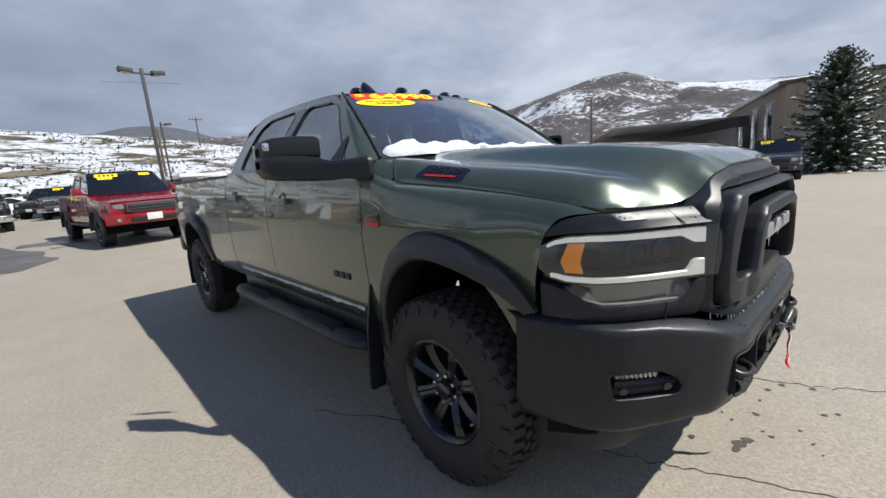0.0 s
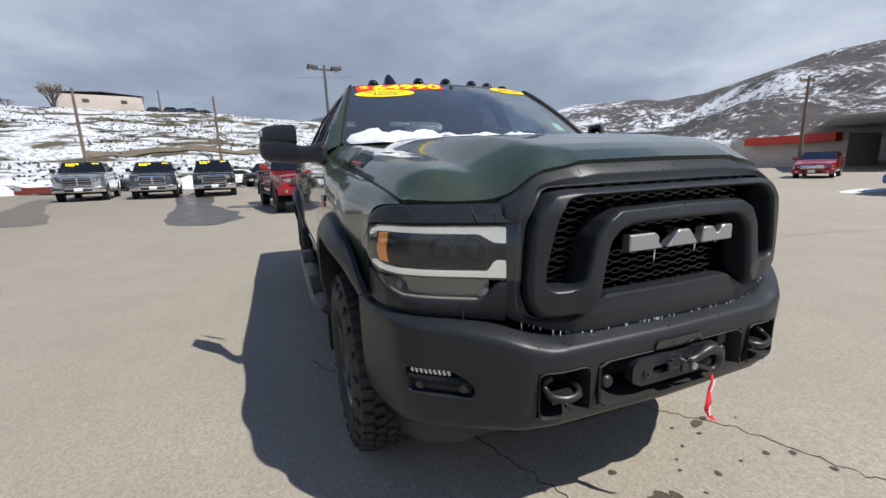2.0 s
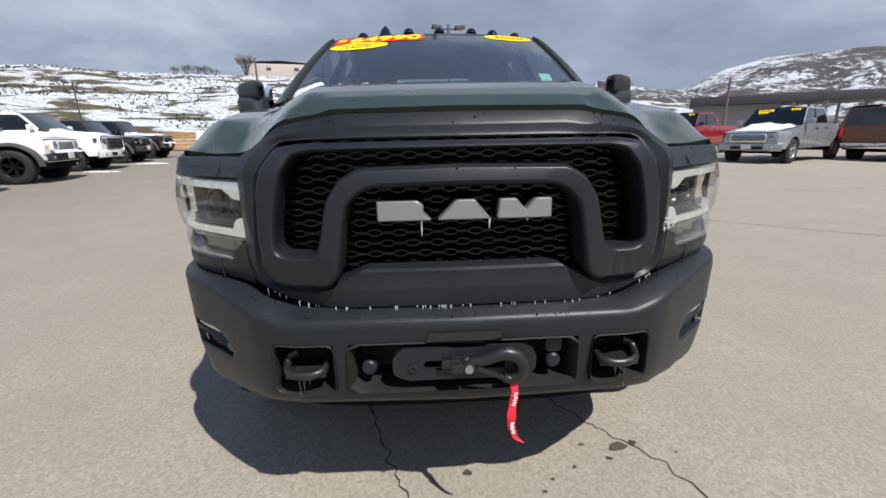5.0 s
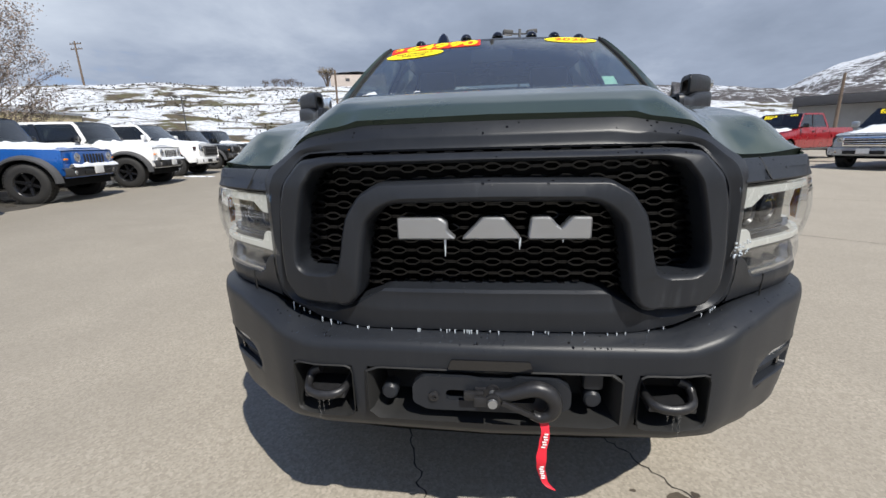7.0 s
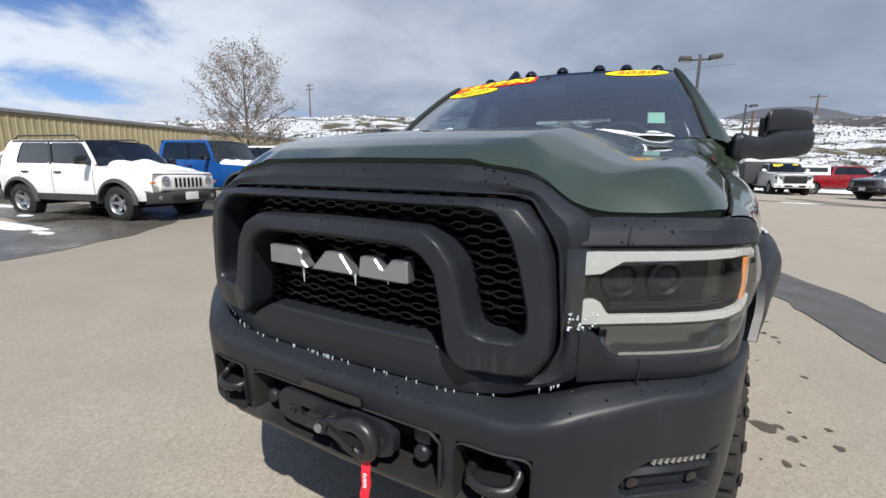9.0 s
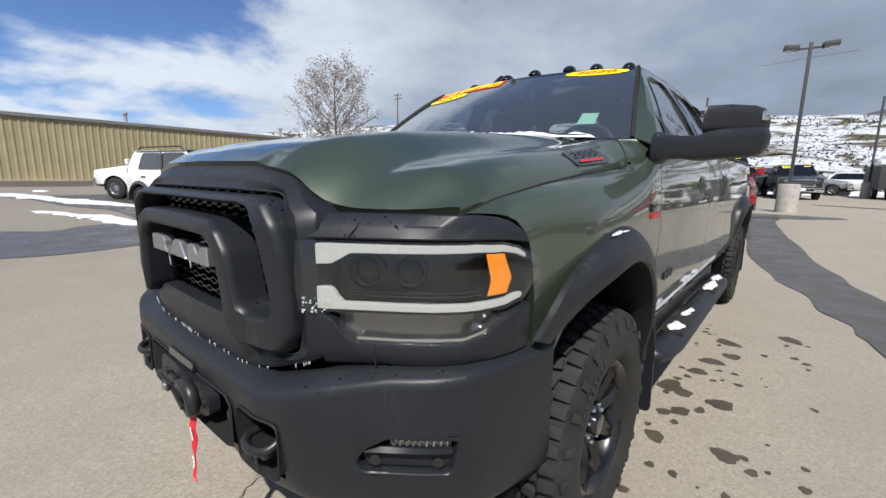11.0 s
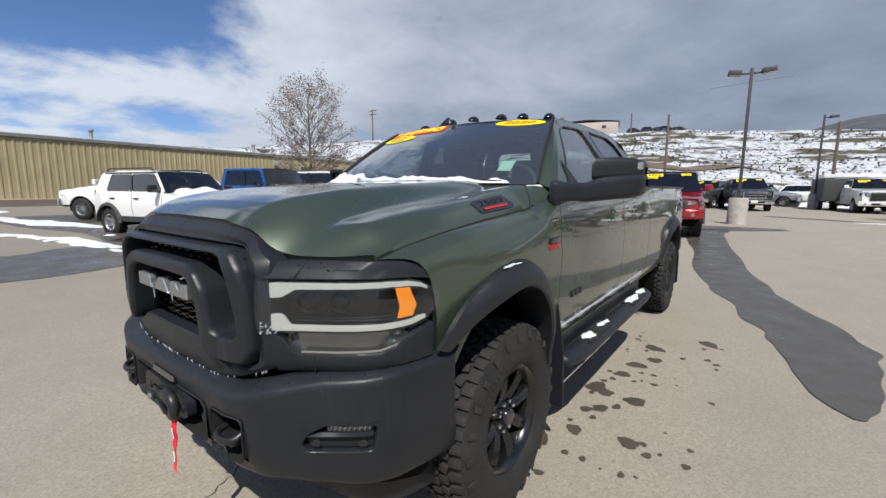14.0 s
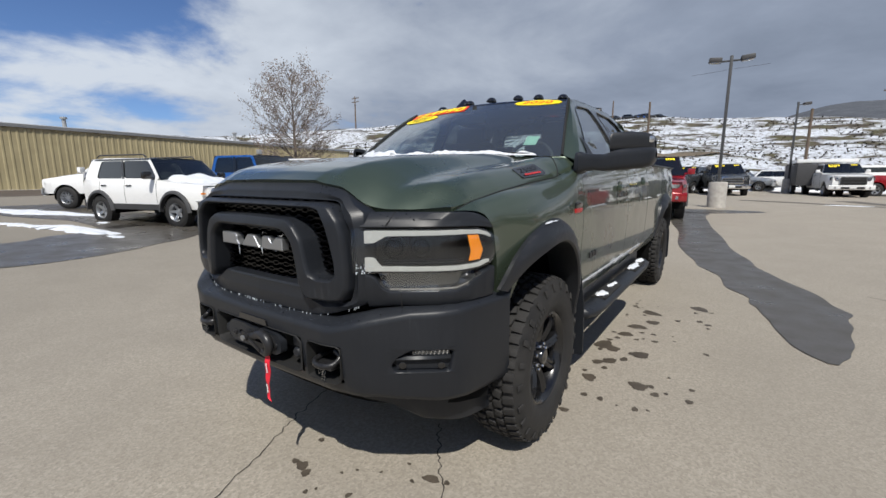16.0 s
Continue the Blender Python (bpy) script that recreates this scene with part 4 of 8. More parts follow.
def polar(outline, n, c=(0.0, 1.07)):
    """Outline as n points by angle about c."""
    P = np.array(rounded(outline, 0.022, 4))
    P = np.array(resample([tuple(p) for p in P], 600, True))
    ang = np.arctan2(P[:, 1] - c[1], P[:, 0] - c[0])
    o = np.argsort(ang)
    rad = np.hypot(P[:, 0] - c[0], P[:, 1] - c[1])
    th = np.linspace(-math.pi, math.pi, n, endpoint=False)
    r = np.interp(th, ang[o], rad[o], period=2 * math.pi)
    return [(c[0] + math.cos(t) * q, c[1] + math.sin(t) * q) for t, q in zip(th, r)]


NP = 220
O, I = polar(outer, NP), polar(opening, NP)
sl = lambda z: 0.095 * sstep(1.16, 1.34, z) + 0.02 * sstep(0.95, 0.84, z)


def fr(x, z, o):
    return (x, front_y(x) + sl(z) + o, z)


rows = []
for k, o in ((1.0, 0.06), (1.0, 0.006), (0.96, 0.0), (0.56, -0.008), (0.44, -0.004), (0.22, 0.006), (0.10, 0.008), (0.03, 0.014), (0.0, 0.030), (-0.02, 0.11)):
    rows.append([fr(i[0] + (q[0] - i[0]) * k if k >= 0 else i[0] * (1 + k * 0.8), i[1] + (q[1] - i[1]) * k if k >= 0 else 1.07 + (i[1] - 1.07) * (1 + k * 1.6), o) for q, i in zip(O, I)])
Geo().grid(rows, close_v=True).obj("grille_surround", TRIM, truck, "matte black moulded grille surround with dried water runs", angle=30)
# cavity behind
filled([(p[0] * 1.0, p[1]) for p in polar(opening, 60)], [], lambda a, b: (a, 0.17, b)).obj("grille_backing", BLACK, truck)


# hexagon mesh: interlocking wavy bars
def hex_mesh():
    g = Geo()
    ix, iz = 0.034, 0.0145
    zlo, zhi = 0.885, 1.235
    P = np.array(resample(polar(opening, 90), 200, True))

    def inside(x, z):
        c, n = False, len(P)
        for i in range(n):
            a, b = P[i], P[i - 1]
            if (a[1] > z) != (b[1] > z) and x < (b[0] - a[0]) * (z - a[1]) / (b[1] - a[1]) + a[0]:
                c = not c
        return c
    nrow = int((zhi - zlo) / 0.029)
    for r in range(nrow + 1):
        zc = zlo + r * 0.029
        flip = 1 if r % 2 == 0 else -1
        for sgn in (1, -1):
            xs = np.arange(-0.53, 0.53, ix / 2)
            run = []
            for k, x in enumerate(xs):
                ph = k % 4
                up = (0.0, 1.0, 1.0, 0.0)[ph]
                z = zc + (up * 0.0095 - 0.0015) * sgn * 1.0 if flip == 1 else zc + ((1 - up) * 0.0095 - 0.0015) * sgn
                if inside(x, z):
                    run.append((x, z))
                else:
                    if len(run) > 1:
                        bar(g, run)
                    run = []
            if len(run) > 1:
                bar(g, run)
    return g


def bar(g, run):
    h = 0.0022
    rows = []
    for x, z in run:
        y = front_y(x) + 0.055 + sl(z) * 0.4
        rows.append([(x, y + 0.03, z - h), (x, y, z - h), (x, y, z + h), (x, y + 0.03, z + h)])
    g.grid(rows)


hex_mesh().obj("grille_mesh", GRILLE_BLACK, truck, "black honeycomb grille mesh", smooth=False, fix=False)

# frame round the opening and the horseshoe bar, one moulding
def both(half):
    return half + [(-x, z) for x, z in reversed(half) if x > 0]


def inset(loop, d):
    """The closed loop moved sideways by d."""
    n = len(loop)
    out = []
    for k in range(n):
        a, c = loop[k - 1], loop[(k + 1) % n]
        tx, tz = c[0] - a[0], c[1] - a[1]
        m = math.hypot(tx, tz) or 1.0
        out.append((loop[k][0] + tz / m * d, loop[k][1] - tx / m * d))
    return out


edge = resample(rounded(both([(0.0, 1.239), (0.40, 1.238), (0.462, 1.230), (0.508, 1.178), (0.526, 1.12), (0.537, 1.0), (0.533, 0.920), (0.502, 0.872), (0.42, 0.866), (0.354, 0.868), (0.322, 0.898), (0.312, 0.955), (0.302, 1.02), (0.288, 1.082), (0.256, 1.114), (0.222, 1.128), (0.0, 1.131)]), 0.012, 3), 260, True)
gap = resample(rounded(both([(0.0, 1.217), (0.37, 1.215), (0.415, 1.206), (0.446, 1.165), (0.462, 1.11), (0.482, 1.02), (0.484, 0.972), (0.465, 0.957), (0.395, 0.956), (0.374, 0.972), (0.363, 1.01), (0.354, 1.055), (0.342, 1.10), (0.306, 1.15), (0.260, 1.177), (0.0, 1.182)]), 0.010, 3), 240, True)
fy = lambda x, z, o: (x, front_y(x) * 0.86 + sl(z) * 0.5 + o - 0.012 * sstep(1.20, 1.14, z) * sstep(0.40, 0.36, abs(x)), z)
g = filled(inset(edge, 0.014), [inset(gap, -0.010)], lambda x, z: fy(x, z, -0.014))
for loop, w in ((edge, 0.014), (gap, -0.010)):
    g.grid([[fy(x, z, o) for x, z in inset(loop, w * f)] for f, o in ((1.0, -0.014), (0.6, -0.011), (0.2, -0.003), (0.0, 0.008), (0.0, 0.09))], close_v=True)
g.obj("grille_frame", TRIM, truck, "thick matte black horseshoe frame across the grille", angle=40)
# three bright emblem blocks (plain shapes)
blocks = ([(-0.216, 1.044), (-0.216, 1.095), (-0.115, 1.095), (-0.098, 1.082), (-0.100, 1.064), (-0.078, 1.044)],
          [(-0.066, 1.044), (-0.018, 1.095), (0.030, 1.095), (0.072, 1.044)],
          [(0.086, 1.044), (0.092, 1.095), (0.135, 1.095), (0.158, 1.068), (0.181, 1.095), (0.225, 1.095), (0.225, 1.044)])
for b in blocks:
    b = resample(rounded(b, 0.004, 2), 60, True)
    face = inset(b, 0.0035)
    g = filled(face, [], lambda x, z: (x, 0.008, z))
    g.grid([[(x, y, z) for x, z in loop] for loop, y in ((face, 0.008), (b, 0.012), (b, 0.040))], close_v=True)
    g.obj("emblem_block", BRIGHT, truck, "satin silver emblem block")

# lamp strips above and below, lamps
for s in (1, -1):
    def put(g, name, mat, label="", parent=truck, **kw):
        return (g if s == 1 else g.mirror()).obj(name, mat, parent, label, **kw)

    def fp(x, z, o=0.0):
        """A point of the front face; o goes inwards, square to the plan line."""
        d = 0.012
        tx, ty = 2 * d, front_y(x + d) - front_y(x - d)
        n = math.hypot(tx, ty)
        return (x - ty / n * o, front_y(x) + sl(z) * (1 - sstep(0.55, 0.75, x)) + tx / n * o, z)

    def along(x0, x1, n):
        """Stations that crowd where the face turns the corner."""
        return [x0 + (x1 - x0) * (1 - (1 - t) ** 1.7) for t in np.linspace(0, 1, n)]
    # upper strip between lamp and bonnet, ending in a rounded tip
    lo = [fp(x, z, -0.004) for x, z in resample([(0.570, 1.153), (0.84, 1.153), (0.875, 1.152), (0.893, 1.147), (0.901, 1.138)], 40)]
    up = resample([(0.570, 0.152, 1.204), (0.60, 0.172, 1.205), (0.66, 0.212, 1.205), (0.74, 0.258, 1.205), (0.825, 0.308, 1.206), (0.850, 0.346, 1.205), (0.868, 0.386, 1.200), (0.882, 0.418, 1.190), (0.895, 0.452, 1.168)], 40)
    rows = []
    for a, b in zip(lo, up):
        a, b = Vector(a), Vector(b)
        f = lambda k, o: tuple(a.lerp(b, k) + Vector((o * 0.45, -o, o * 0.4)))
        rows.append([tuple(a + Vector((-0.012, 0.03, 0.002))), tuple(a), f(0.05, 0.003), f(0.40, 0.005), f(0.50, 0.008), f(0.90, 0.008), f(0.985, 0.004), tuple(b + Vector((-0.006, 0.016, -0.004))), tuple(b + Vector((-0.03, 0.06, -0.02)))])
    upper = put(Geo().grid(rows), "lamp_upper_trim", TRIM, angle=30)
    put(Geo().tube([tuple(Vector(lo[9]).lerp(Vector(up[8]), k) + Vector((0.003, -0.0065, 0.003))) for k in np.linspace(0.05, 0.97, 6)], 0.0022, 5), "trim_seam", BLACK, "", upper)
    # lower strip, stepped down round the lower lamp
    zl = lambda x: tab(x, [0.53, 0.58, 0.70, 0.93], [0.846, 0.852, 0.862, 0.862])
    zu = lambda x: tab(x, [0.53, 0.595, 0.615, 0.632, 0.655, 0.845, 0.868, 0.884, 0.905], [0.982, 0.981, 0.968, 0.936, 0.918, 0.920, 0.932, 0.958, 0.990])
    lower = put(Geo().grid([[fp(x, zl(x) - 0.012, 0.05), fp(x, zl(x), 0.010), fp(x, zl(x) + 0.010, 0.002), fp(x, zl(x) * 0.45 + zu(x) * 0.55, -0.003), fp(x, zu(x) - 0.010, -0.003), fp(x, zu(x) - 0.003, 0.0), fp(x, zu(x), 0.006), fp(x, zu(x), 0.04)] for x in along(0.580, 0.903, 70)]), "lamp_lower_trim", TRIM, angle=30)
    put(Geo().tube([fp(0.690, z, -0.0025) for z in np.linspace(0.858, 0.916, 5)], 0.0022, 5), "trim_seam", BLACK, "", lower)
    # headlamp: dark bowl, white guides, amber corner, clear lens
    hz1 = lambda x: tab(x, [0.53, 0.86, 0.885, 0.897, 0.904], [1.148, 1.148, 1.144, 1.132, 1.100])
    hz0 = lambda x: tab(x, [0.53, 0.86, 0.888, 0.899, 0.904], [0.986, 0.986, 0.990, 1.002, 1.030])
    hs = lambda x, k, o: fp(x, hz0(x) + (hz1(x) - hz0(x)) * k, o)
    X0, X1 = 0.548, 0.904
    deep = lambda x, k: 0.006 + 0.050 * sstep(0.0, 0.10, min(k, 1 - k)) * sstep(0.548, 0.60, x) * sstep(0.904, 0.878, x)
    lamp = put(Geo().grid([[hs(x, k, deep(x, k)) for k in (0, 0.03, 0.06, 0.10, 0.25, 0.4, 0.6, 0.75, 0.90, 0.94, 0.97, 1)] for x in along(X0, X1, 60)]), "headlamp", LAMP_DARK, "headlamp with white light guide and amber corner", angle=25)

    def ribbon(x0, x1, k0, k1, o, name, mat, label="", n=60, th=0.014):
        f0 = k0 if callable(k0) else (lambda x: k0)
        f1 = k1 if callable(k1) else (lambda x: k1)
        return put(Geo().grid([[hs(x, f0(x), o + th), hs(x, f0(x), o + 0.002), hs(x, f0(x) + 0.012, o), hs(x, f1(x) - 0.012, o), hs(x, f1(x), o + 0.002), hs(x, f1(x), o + th)] for x in along(x0, x1, n)]), name, mat, label, lamp, angle=25)
    ribbon(0.576, 0.900, lambda x: tab(x, [0.57, 0.612, 0.648, 0.9], [0.66, 0.68, 0.83, 0.855]), lambda x: 0.955, 0.001, "light_guide", LAMP_WHITE, "pale white running-light guide")
    ribbon(0.579, 0.899, 0.035, lambda x: tab(x, [0.57, 0.612, 0.622, 0.632, 0.9], [0.36, 0.35, 0.22, 0.145, 0.135]), 0.001, "light_guide", LAMP_WHITE, "pale white running-light guide")
    put(Geo().grid([[hs(x + 0.009 * (0.72 - abs(k - 0.45) * 2.0), k, 0.004) for k in np.linspace(0.22, 0.83, 13)] for x in np.linspace(0.868, 0.886, 8)]), "amber_reflector", AMBER, "amber corner reflector", lamp)
    # twin projector lenses in stepped dark housings
    for xc, r in ((0.668, 0.027), (0.752, 0.025)):
        c = Vector(fp(xc, 1.072, 0.056))
        d = (Vector(fp(xc, 1.072, 0.0)) - c).normalized()
        u, w = Vector((0, 0, 1)), Vector((0, 0, 1)).cross(d)
        q = lambda a, rr, o: tuple(c + d * o + u * (rr * math.sin(a)) + w * (rr * math.cos(a)))
        turn = [2 * math.pi * i / 20 for i in range(20)]
        hb_ = put(Geo().grid([[q(a, rr, o) for a in turn] for rr, o in ((r + 0.016, -0.006), (r + 0.016, 0.010), (r + 0.008, 0.014), (r + 0.002, 0.006))], close_v=True), "projector", LAMP_DARK, "", lamp, angle=30)
        put(Geo().grid([[q(a, rr, o) for a in turn] for rr, o in ((r + 0.002, 0.006), (r * 0.8, 0.013), (r * 0.45, 0.017), (0.0005, 0.018))], close_v=True), "projector_lens", LAMP_DARK, "glossy projector lens", hb_)
    # fins along the bowl's floor
    for k in (0.20, 0.26):
        put(Geo().grid([[hs(x, k - 0.012, 0.040), hs(x, k, 0.024), hs(x, k + 0.014, 0.026)] for x in along(0.64, 0.868, 30)]), "lamp_fin", GLOSS_BLACK, "", lamp)
    put(Geo().grid([[hs(x, k, -0.006 - 0.012 * math.sin(math.pi * k)) for k in np.linspace(0, 1, 9)] for x in along(X0, X1 + 0.001, 60)]), "lamp_lens", LENS, "clear lens with a little frost", lamp).visible_shadow = False
    # lower lamp with a ribbed bright reflector and a light strip
    zq = lambda x: max(zu(x), 0.919)
    put(Geo().grid([[fp(x, zq(x), 0.010), fp(x, zq(x) + 0.004, 0.030), fp(x, 0.950, 0.036), fp(x, 0.982, 0.024), fp(x, 0.986, 0.004)] for x in along(0.628, 0.886, 50)]), "lower_lamp", LAMP_CLEAR, "clear lower lamp section", lamp)
    put(Geo().grid([[fp(x, z, 0.006) for z in (zq(x) + 0.002, zq(x) + 0.009)] for x in along(0.655, 0.872, 40)]), "lower_lamp_strip", LAMP_SILVER, "", lamp)
    put(Geo().grid([[fp(x, zq(x) + (0.986 - zq(x)) * k, -0.002 - 0.004 * math.sin(math.pi * k)) for k in (0, 0.5, 1)] for x in along(0.626, 0.888, 50)]), "lower_lamp_lens", LENS, "", lamp).visible_shadow = False
# ---- front bumper ----


def bump_prof(x):
    """z and offset from the plan line, from the back of the top to the bottom."""
    a = abs(x)
    top = tab(a, [0, 0.45, 0.60, 0.72, 0.99], [0.802, 0.804, 0.846, 0.864, 0.874])
    lip = tab(a, [0, 0.48, 0.62, 0.74, 0.99], [0.770, 0.772, 0.812, 0.838, 0.850])
    bot = tab(a, [0, 0.45, 0.62, 0.80, 0.93, 0.99], [0.497, 0.505, 0.500, 0.475, 0.480, 0.49])
    return [(top - 0.02, 0.14), (top, 0.085), (top - 0.004, 0.055), (lip + 0.012, 0.014), (lip, 0.003), (lip - 0.016, 0.0), (0.712, 0.004), (0.660, 0.008), (0.608, 0.012), (0.566, 0.018), (bot + 0.03, 0.03), (bot + 0.010, 0.040), (bot, 0.060), (bot + 0.01, 0.12)]


bx = sorted(set(list(np.linspace(-0.57, 0.57, 39)) + [-0.522, -0.355, -0.315, 0.315, 0.355, 0.522]))
bx = [x for x in bx if not any(0 < abs(abs(x) - q) < 0.012 for q in (0.522, 0.355, 0.315))]
side = [0.60, 0.63, 0.665, 0.70, 0.74, 0.78, 0.81, 0.84, 0.868, 0.882, 0.893, 0.905, 0.915, 0.925, 0.933, 0.938]
bx = [-q for q in reversed(side)] + bx + side


def bump_at(x, z):
    """A point of the bumper's face."""
    pr = bump_prof(x)[5:11]
    o = float(np.interp(z, [q[0] for q in reversed(pr)], [q[1] for q in reversed(pr)])) if z < pr[0][0] else pr[0][1]
    return (x * (1 - 0.35 * o if abs(x) > 0.7 else 1), bump_y(x) + o, z)


rows = [[(x * (1 - 0.35 * o if abs(x) > 0.7 else 1), bump_y(x) + o, z) for z, o in bump_prof(x)] for x in bx]
for k, x in ((0, -0.94), (-1, 0.94)):
    # the ends turn in behind the flank
    rows.insert(0 if k == 0 else len(rows), [(p[0] * 0.965, p[1] + 0.028, p[2]) for p in rows[k]])
bx = [bx[0] - 0.001] + bx + [bx[-1] + 0.001]


def hole(i, j):
    a, b = bx[i], bx[i + 1]
    m = abs(a + b) / 2
    return (6 <= j <= 8 and m < 0.315) or (6 <= j <= 8 and 0.355 < m < 0.522) or (6 <= j <= 7 and 0.665 < m < 0.868)


bumper = Geo().grid(rows, skip=hole).obj("front_bumper", TRIM, truck, "matte black steel front bumper with water beads", angle=45)
for x0, x1 in ((-0.315, 0.315), (0.355, 0.522), (-0.522, -0.355)):
    g = Geo()
    y = bump_y((x0 + x1) / 2) + 0.008
    z0, z1 = 0.566, 0.712
    ring = [(x0, z0), (x1, z0), (x1, z1), (x0, z1)]
    ring = resample(rounded(ring, 0.02), 40, True)
    big = resample([(x0, z0), (x1, z0), (x1, z1), (x0, z1)], 40, True)
    cx, cz = (x0 + x1) / 2, (z0 + z1) / 2
    sc = [[(px, y - 0.006 + bump_y(px) - bump_y(cx), pz) for px, pz in [(cx + (q[0] - cx) * 1.02, cz + (q[1] - cz) * 1.04) for q in ring]], [(px, y - 0.010 + bump_y(px) - bump_y(cx), pz) for px, pz in ring], [(cx + (q[0] - cx) * 0.97, y + 0.01, cz + (q[1] - cz) * 0.94) for q in ring], [(cx + (q[0] - cx) * 0.95, y + 0.13, cz + (q[1] - cz) * 0.9) for q in ring], [(cx, y + 0.131, cz)] * 40]
    g.grid(sc, close_v=True)
    # flat black inside: the recess's deep shade is put into its colour
    g.obj("bumper_recess", BLACK, bumper)
# shallow plate pocket on the top face
slab(rounded([(-0.105, 0.718), (0.105, 0.718), (0.096, 0.744), (-0.096, 0.744)], 0.006), lambda x, z: (x, bump_y(x) - 0.006, z), lambda x, z: (x, bump_y(x) + 0.02, z)).obj("sensor_cover", GLOSS_BLACK, bumper)
# lower dam: set back under the bumper, deeper towards the wheels
dam = lambda x: tab(abs(x), [0, 0.50, 0.64, 0.74, 0.90], [0.46, 0.455, 0.42, 0.35, 0.32])
Geo().grid([[(x * 0.92, bump_y(x) + 0.095 + o, 0.52 + (dam(x) - 0.52) * k) for k, o in ((0, 0.0), (0.4, 0.012), (0.9, 0.03), (1.0, 0.045), (0.97, 0.07))] for x in list(np.linspace(-0.925, -0.86, 8)) + list(np.linspace(-0.84, 0.84, 36)) + list(np.linspace(0.86, 0.925, 8))]).obj("air_dam", TRIM, truck, "black lower air dam")

for s in (1, -1):
    def put(g, name, mat, label="", parent=bumper, **kw):
        return (g if s == 1 else g.mirror()).obj(name, mat, parent, label, **kw)
    # fog lamp pocket sunk into the corner
    ol = rounded([(0.678, 0.640), (0.694, 0.672), (0.742, 0.704), (0.856, 0.700), (0.861, 0.690), (0.853, 0.620), (0.846, 0.615), (0.690, 0.616)], 0.012)
    c = (0.775, 0.658)
    ring = np.array(resample(ol, 400, True))
    ang = np.arctan2(ring[:, 1] - c[1], ring[:, 0] - c[0])
    order = np.argsort(ang)
    rad = np.hypot(ring[:, 0] - c[0], ring[:, 1] - c[1])
    rim = [(0.665, 0.608), (0.868, 0.608), (0.868, 0.712), (0.665, 0.712)]
    th = sorted(list(np.linspace(-math.pi, math.pi, 88, endpoint=False)) + [math.atan2(b - c[1], a - c[0]) for a, b in rim])

    def ray_rim(t):
        ca, sa = math.cos(t), math.sin(t)
        k = min(((0.868 if ca > 0 else 0.665) - c[0]) / ca if abs(ca) > 1e-6 else 9, ((0.712 if sa > 0 else 0.608) - c[1]) / sa if abs(sa) > 1e-6 else 9)
        return (c[0] + ca * k, c[1] + sa * k)
    R1 = [ray_rim(t) for t in th]
    R2 = [(c[0] + math.cos(t) * r_, c[1] + math.sin(t) * r_) for t, r_ in zip(th, np.interp(th, ang[order], rad[order], period=2 * math.pi))]
    def sunk(x, z, o):
        """Inwards from the bumper's face by o, square to its plan line."""
        d = 0.015
        ty = bump_y(x + d) - bump_y(x - d)
        n = math.hypot(2 * d, ty)
        a = bump_at(x, z)
        return (a[0] - ty / n * o, a[1] + 2 * d / n * o, z)
    mid = lambda k: [(a[0] + (b[0] - a[0]) * k, a[1] + (b[1] - a[1]) * k) for a, b in zip(R1, R2)]
    shr = lambda k: [(c[0] + (b[0] - c[0]) * k, c[1] + (b[1] - c[1]) * k) for b in R2]
    bez = put(Geo().grid([[sunk(*q, 0.0) for q in R1], [sunk(*q, 0.0) for q in mid(0.7)], [sunk(*q, 0.003) for q in R2], [sunk(*q, 0.007) for q in shr(0.985)], [sunk(*q, 0.034) for q in shr(0.95)], [sunk(*q, 0.036) for q in shr(0.5)], [sunk(*q, 0.036) for q in shr(0.01)]], close_v=True), "fog_lamp_bezel", TRIM, angle=30)
    # wedge-shaped shelf between lamp and sensors
    put(Geo().grid([[sunk(x, 0.676 + 0.004 * k, 0.034), sunk(x, 0.674 + 0.004 * k, 0.004 + 0.014 * (1 - k)), sunk(x, 0.666, 0.004), sunk(x, 0.656, 0.012), sunk(x, 0.640, 0.020), sunk(x, 0.622, 0.020), sunk(x, 0.618, 0.034)] for k, x in zip(np.linspace(0, 1, 14), np.linspace(0.694, 0.853, 14))]), "fog_lamp_shelf", TRIM, "", bez, angle=25)
    cell = put(Geo().grid([[sunk(x, z, o) for x in np.linspace(0.744, 0.852, 16)] for z, o in ((0.678, 0.020), (0.684, 0.014), (0.694, 0.014), (0.700, 0.022))]), "fog_lamp", LAMP_FOG, "small clear fog lamp", bez)
    for x in np.linspace(0.750, 0.846, 9):
        put(Geo().grid([[sunk(x - 0.004, 0.681, 0.015), sunk(x, 0.681, 0.010), sunk(x + 0.004, 0.681, 0.015)], [sunk(x - 0.001, 0.697, 0.016), sunk(x + 0.003, 0.697, 0.011), sunk(x + 0.007, 0.697, 0.016)]]), "fog_lamp_rib", LAMP_SILVER, "", cell, smooth=False)
    for x, z in ((0.714, 0.638), (0.828, 0.634)):
        put(Geo().tube([sunk(x, z, 0.024), sunk(x, z, 0.013), sunk(x, z, 0.012)], [0.014, 0.014, 0.011], 16), "parking_sensor", GLOSS_BLACK, "", bez)
    # tow hook: flat forged lip in the recess
    g = Geo()
    pts = smooth_line([(0.385, 0.10, 0.640), (0.382, 0.05, 0.640), (0.388, 0.012, 0.636), (0.412, -0.006, 0.632), (0.452, -0.006, 0.632), (0.482, 0.010, 0.636), (0.490, 0.035, 0.646), (0.486, 0.05, 0.660), (0.46, 0.05, 0.672)], 4)
    g.tube(pts, 0.011, 10)
    g.map(lambda x, y, z: (x, y, 0.636 + (z - 0.636) * 1.1))
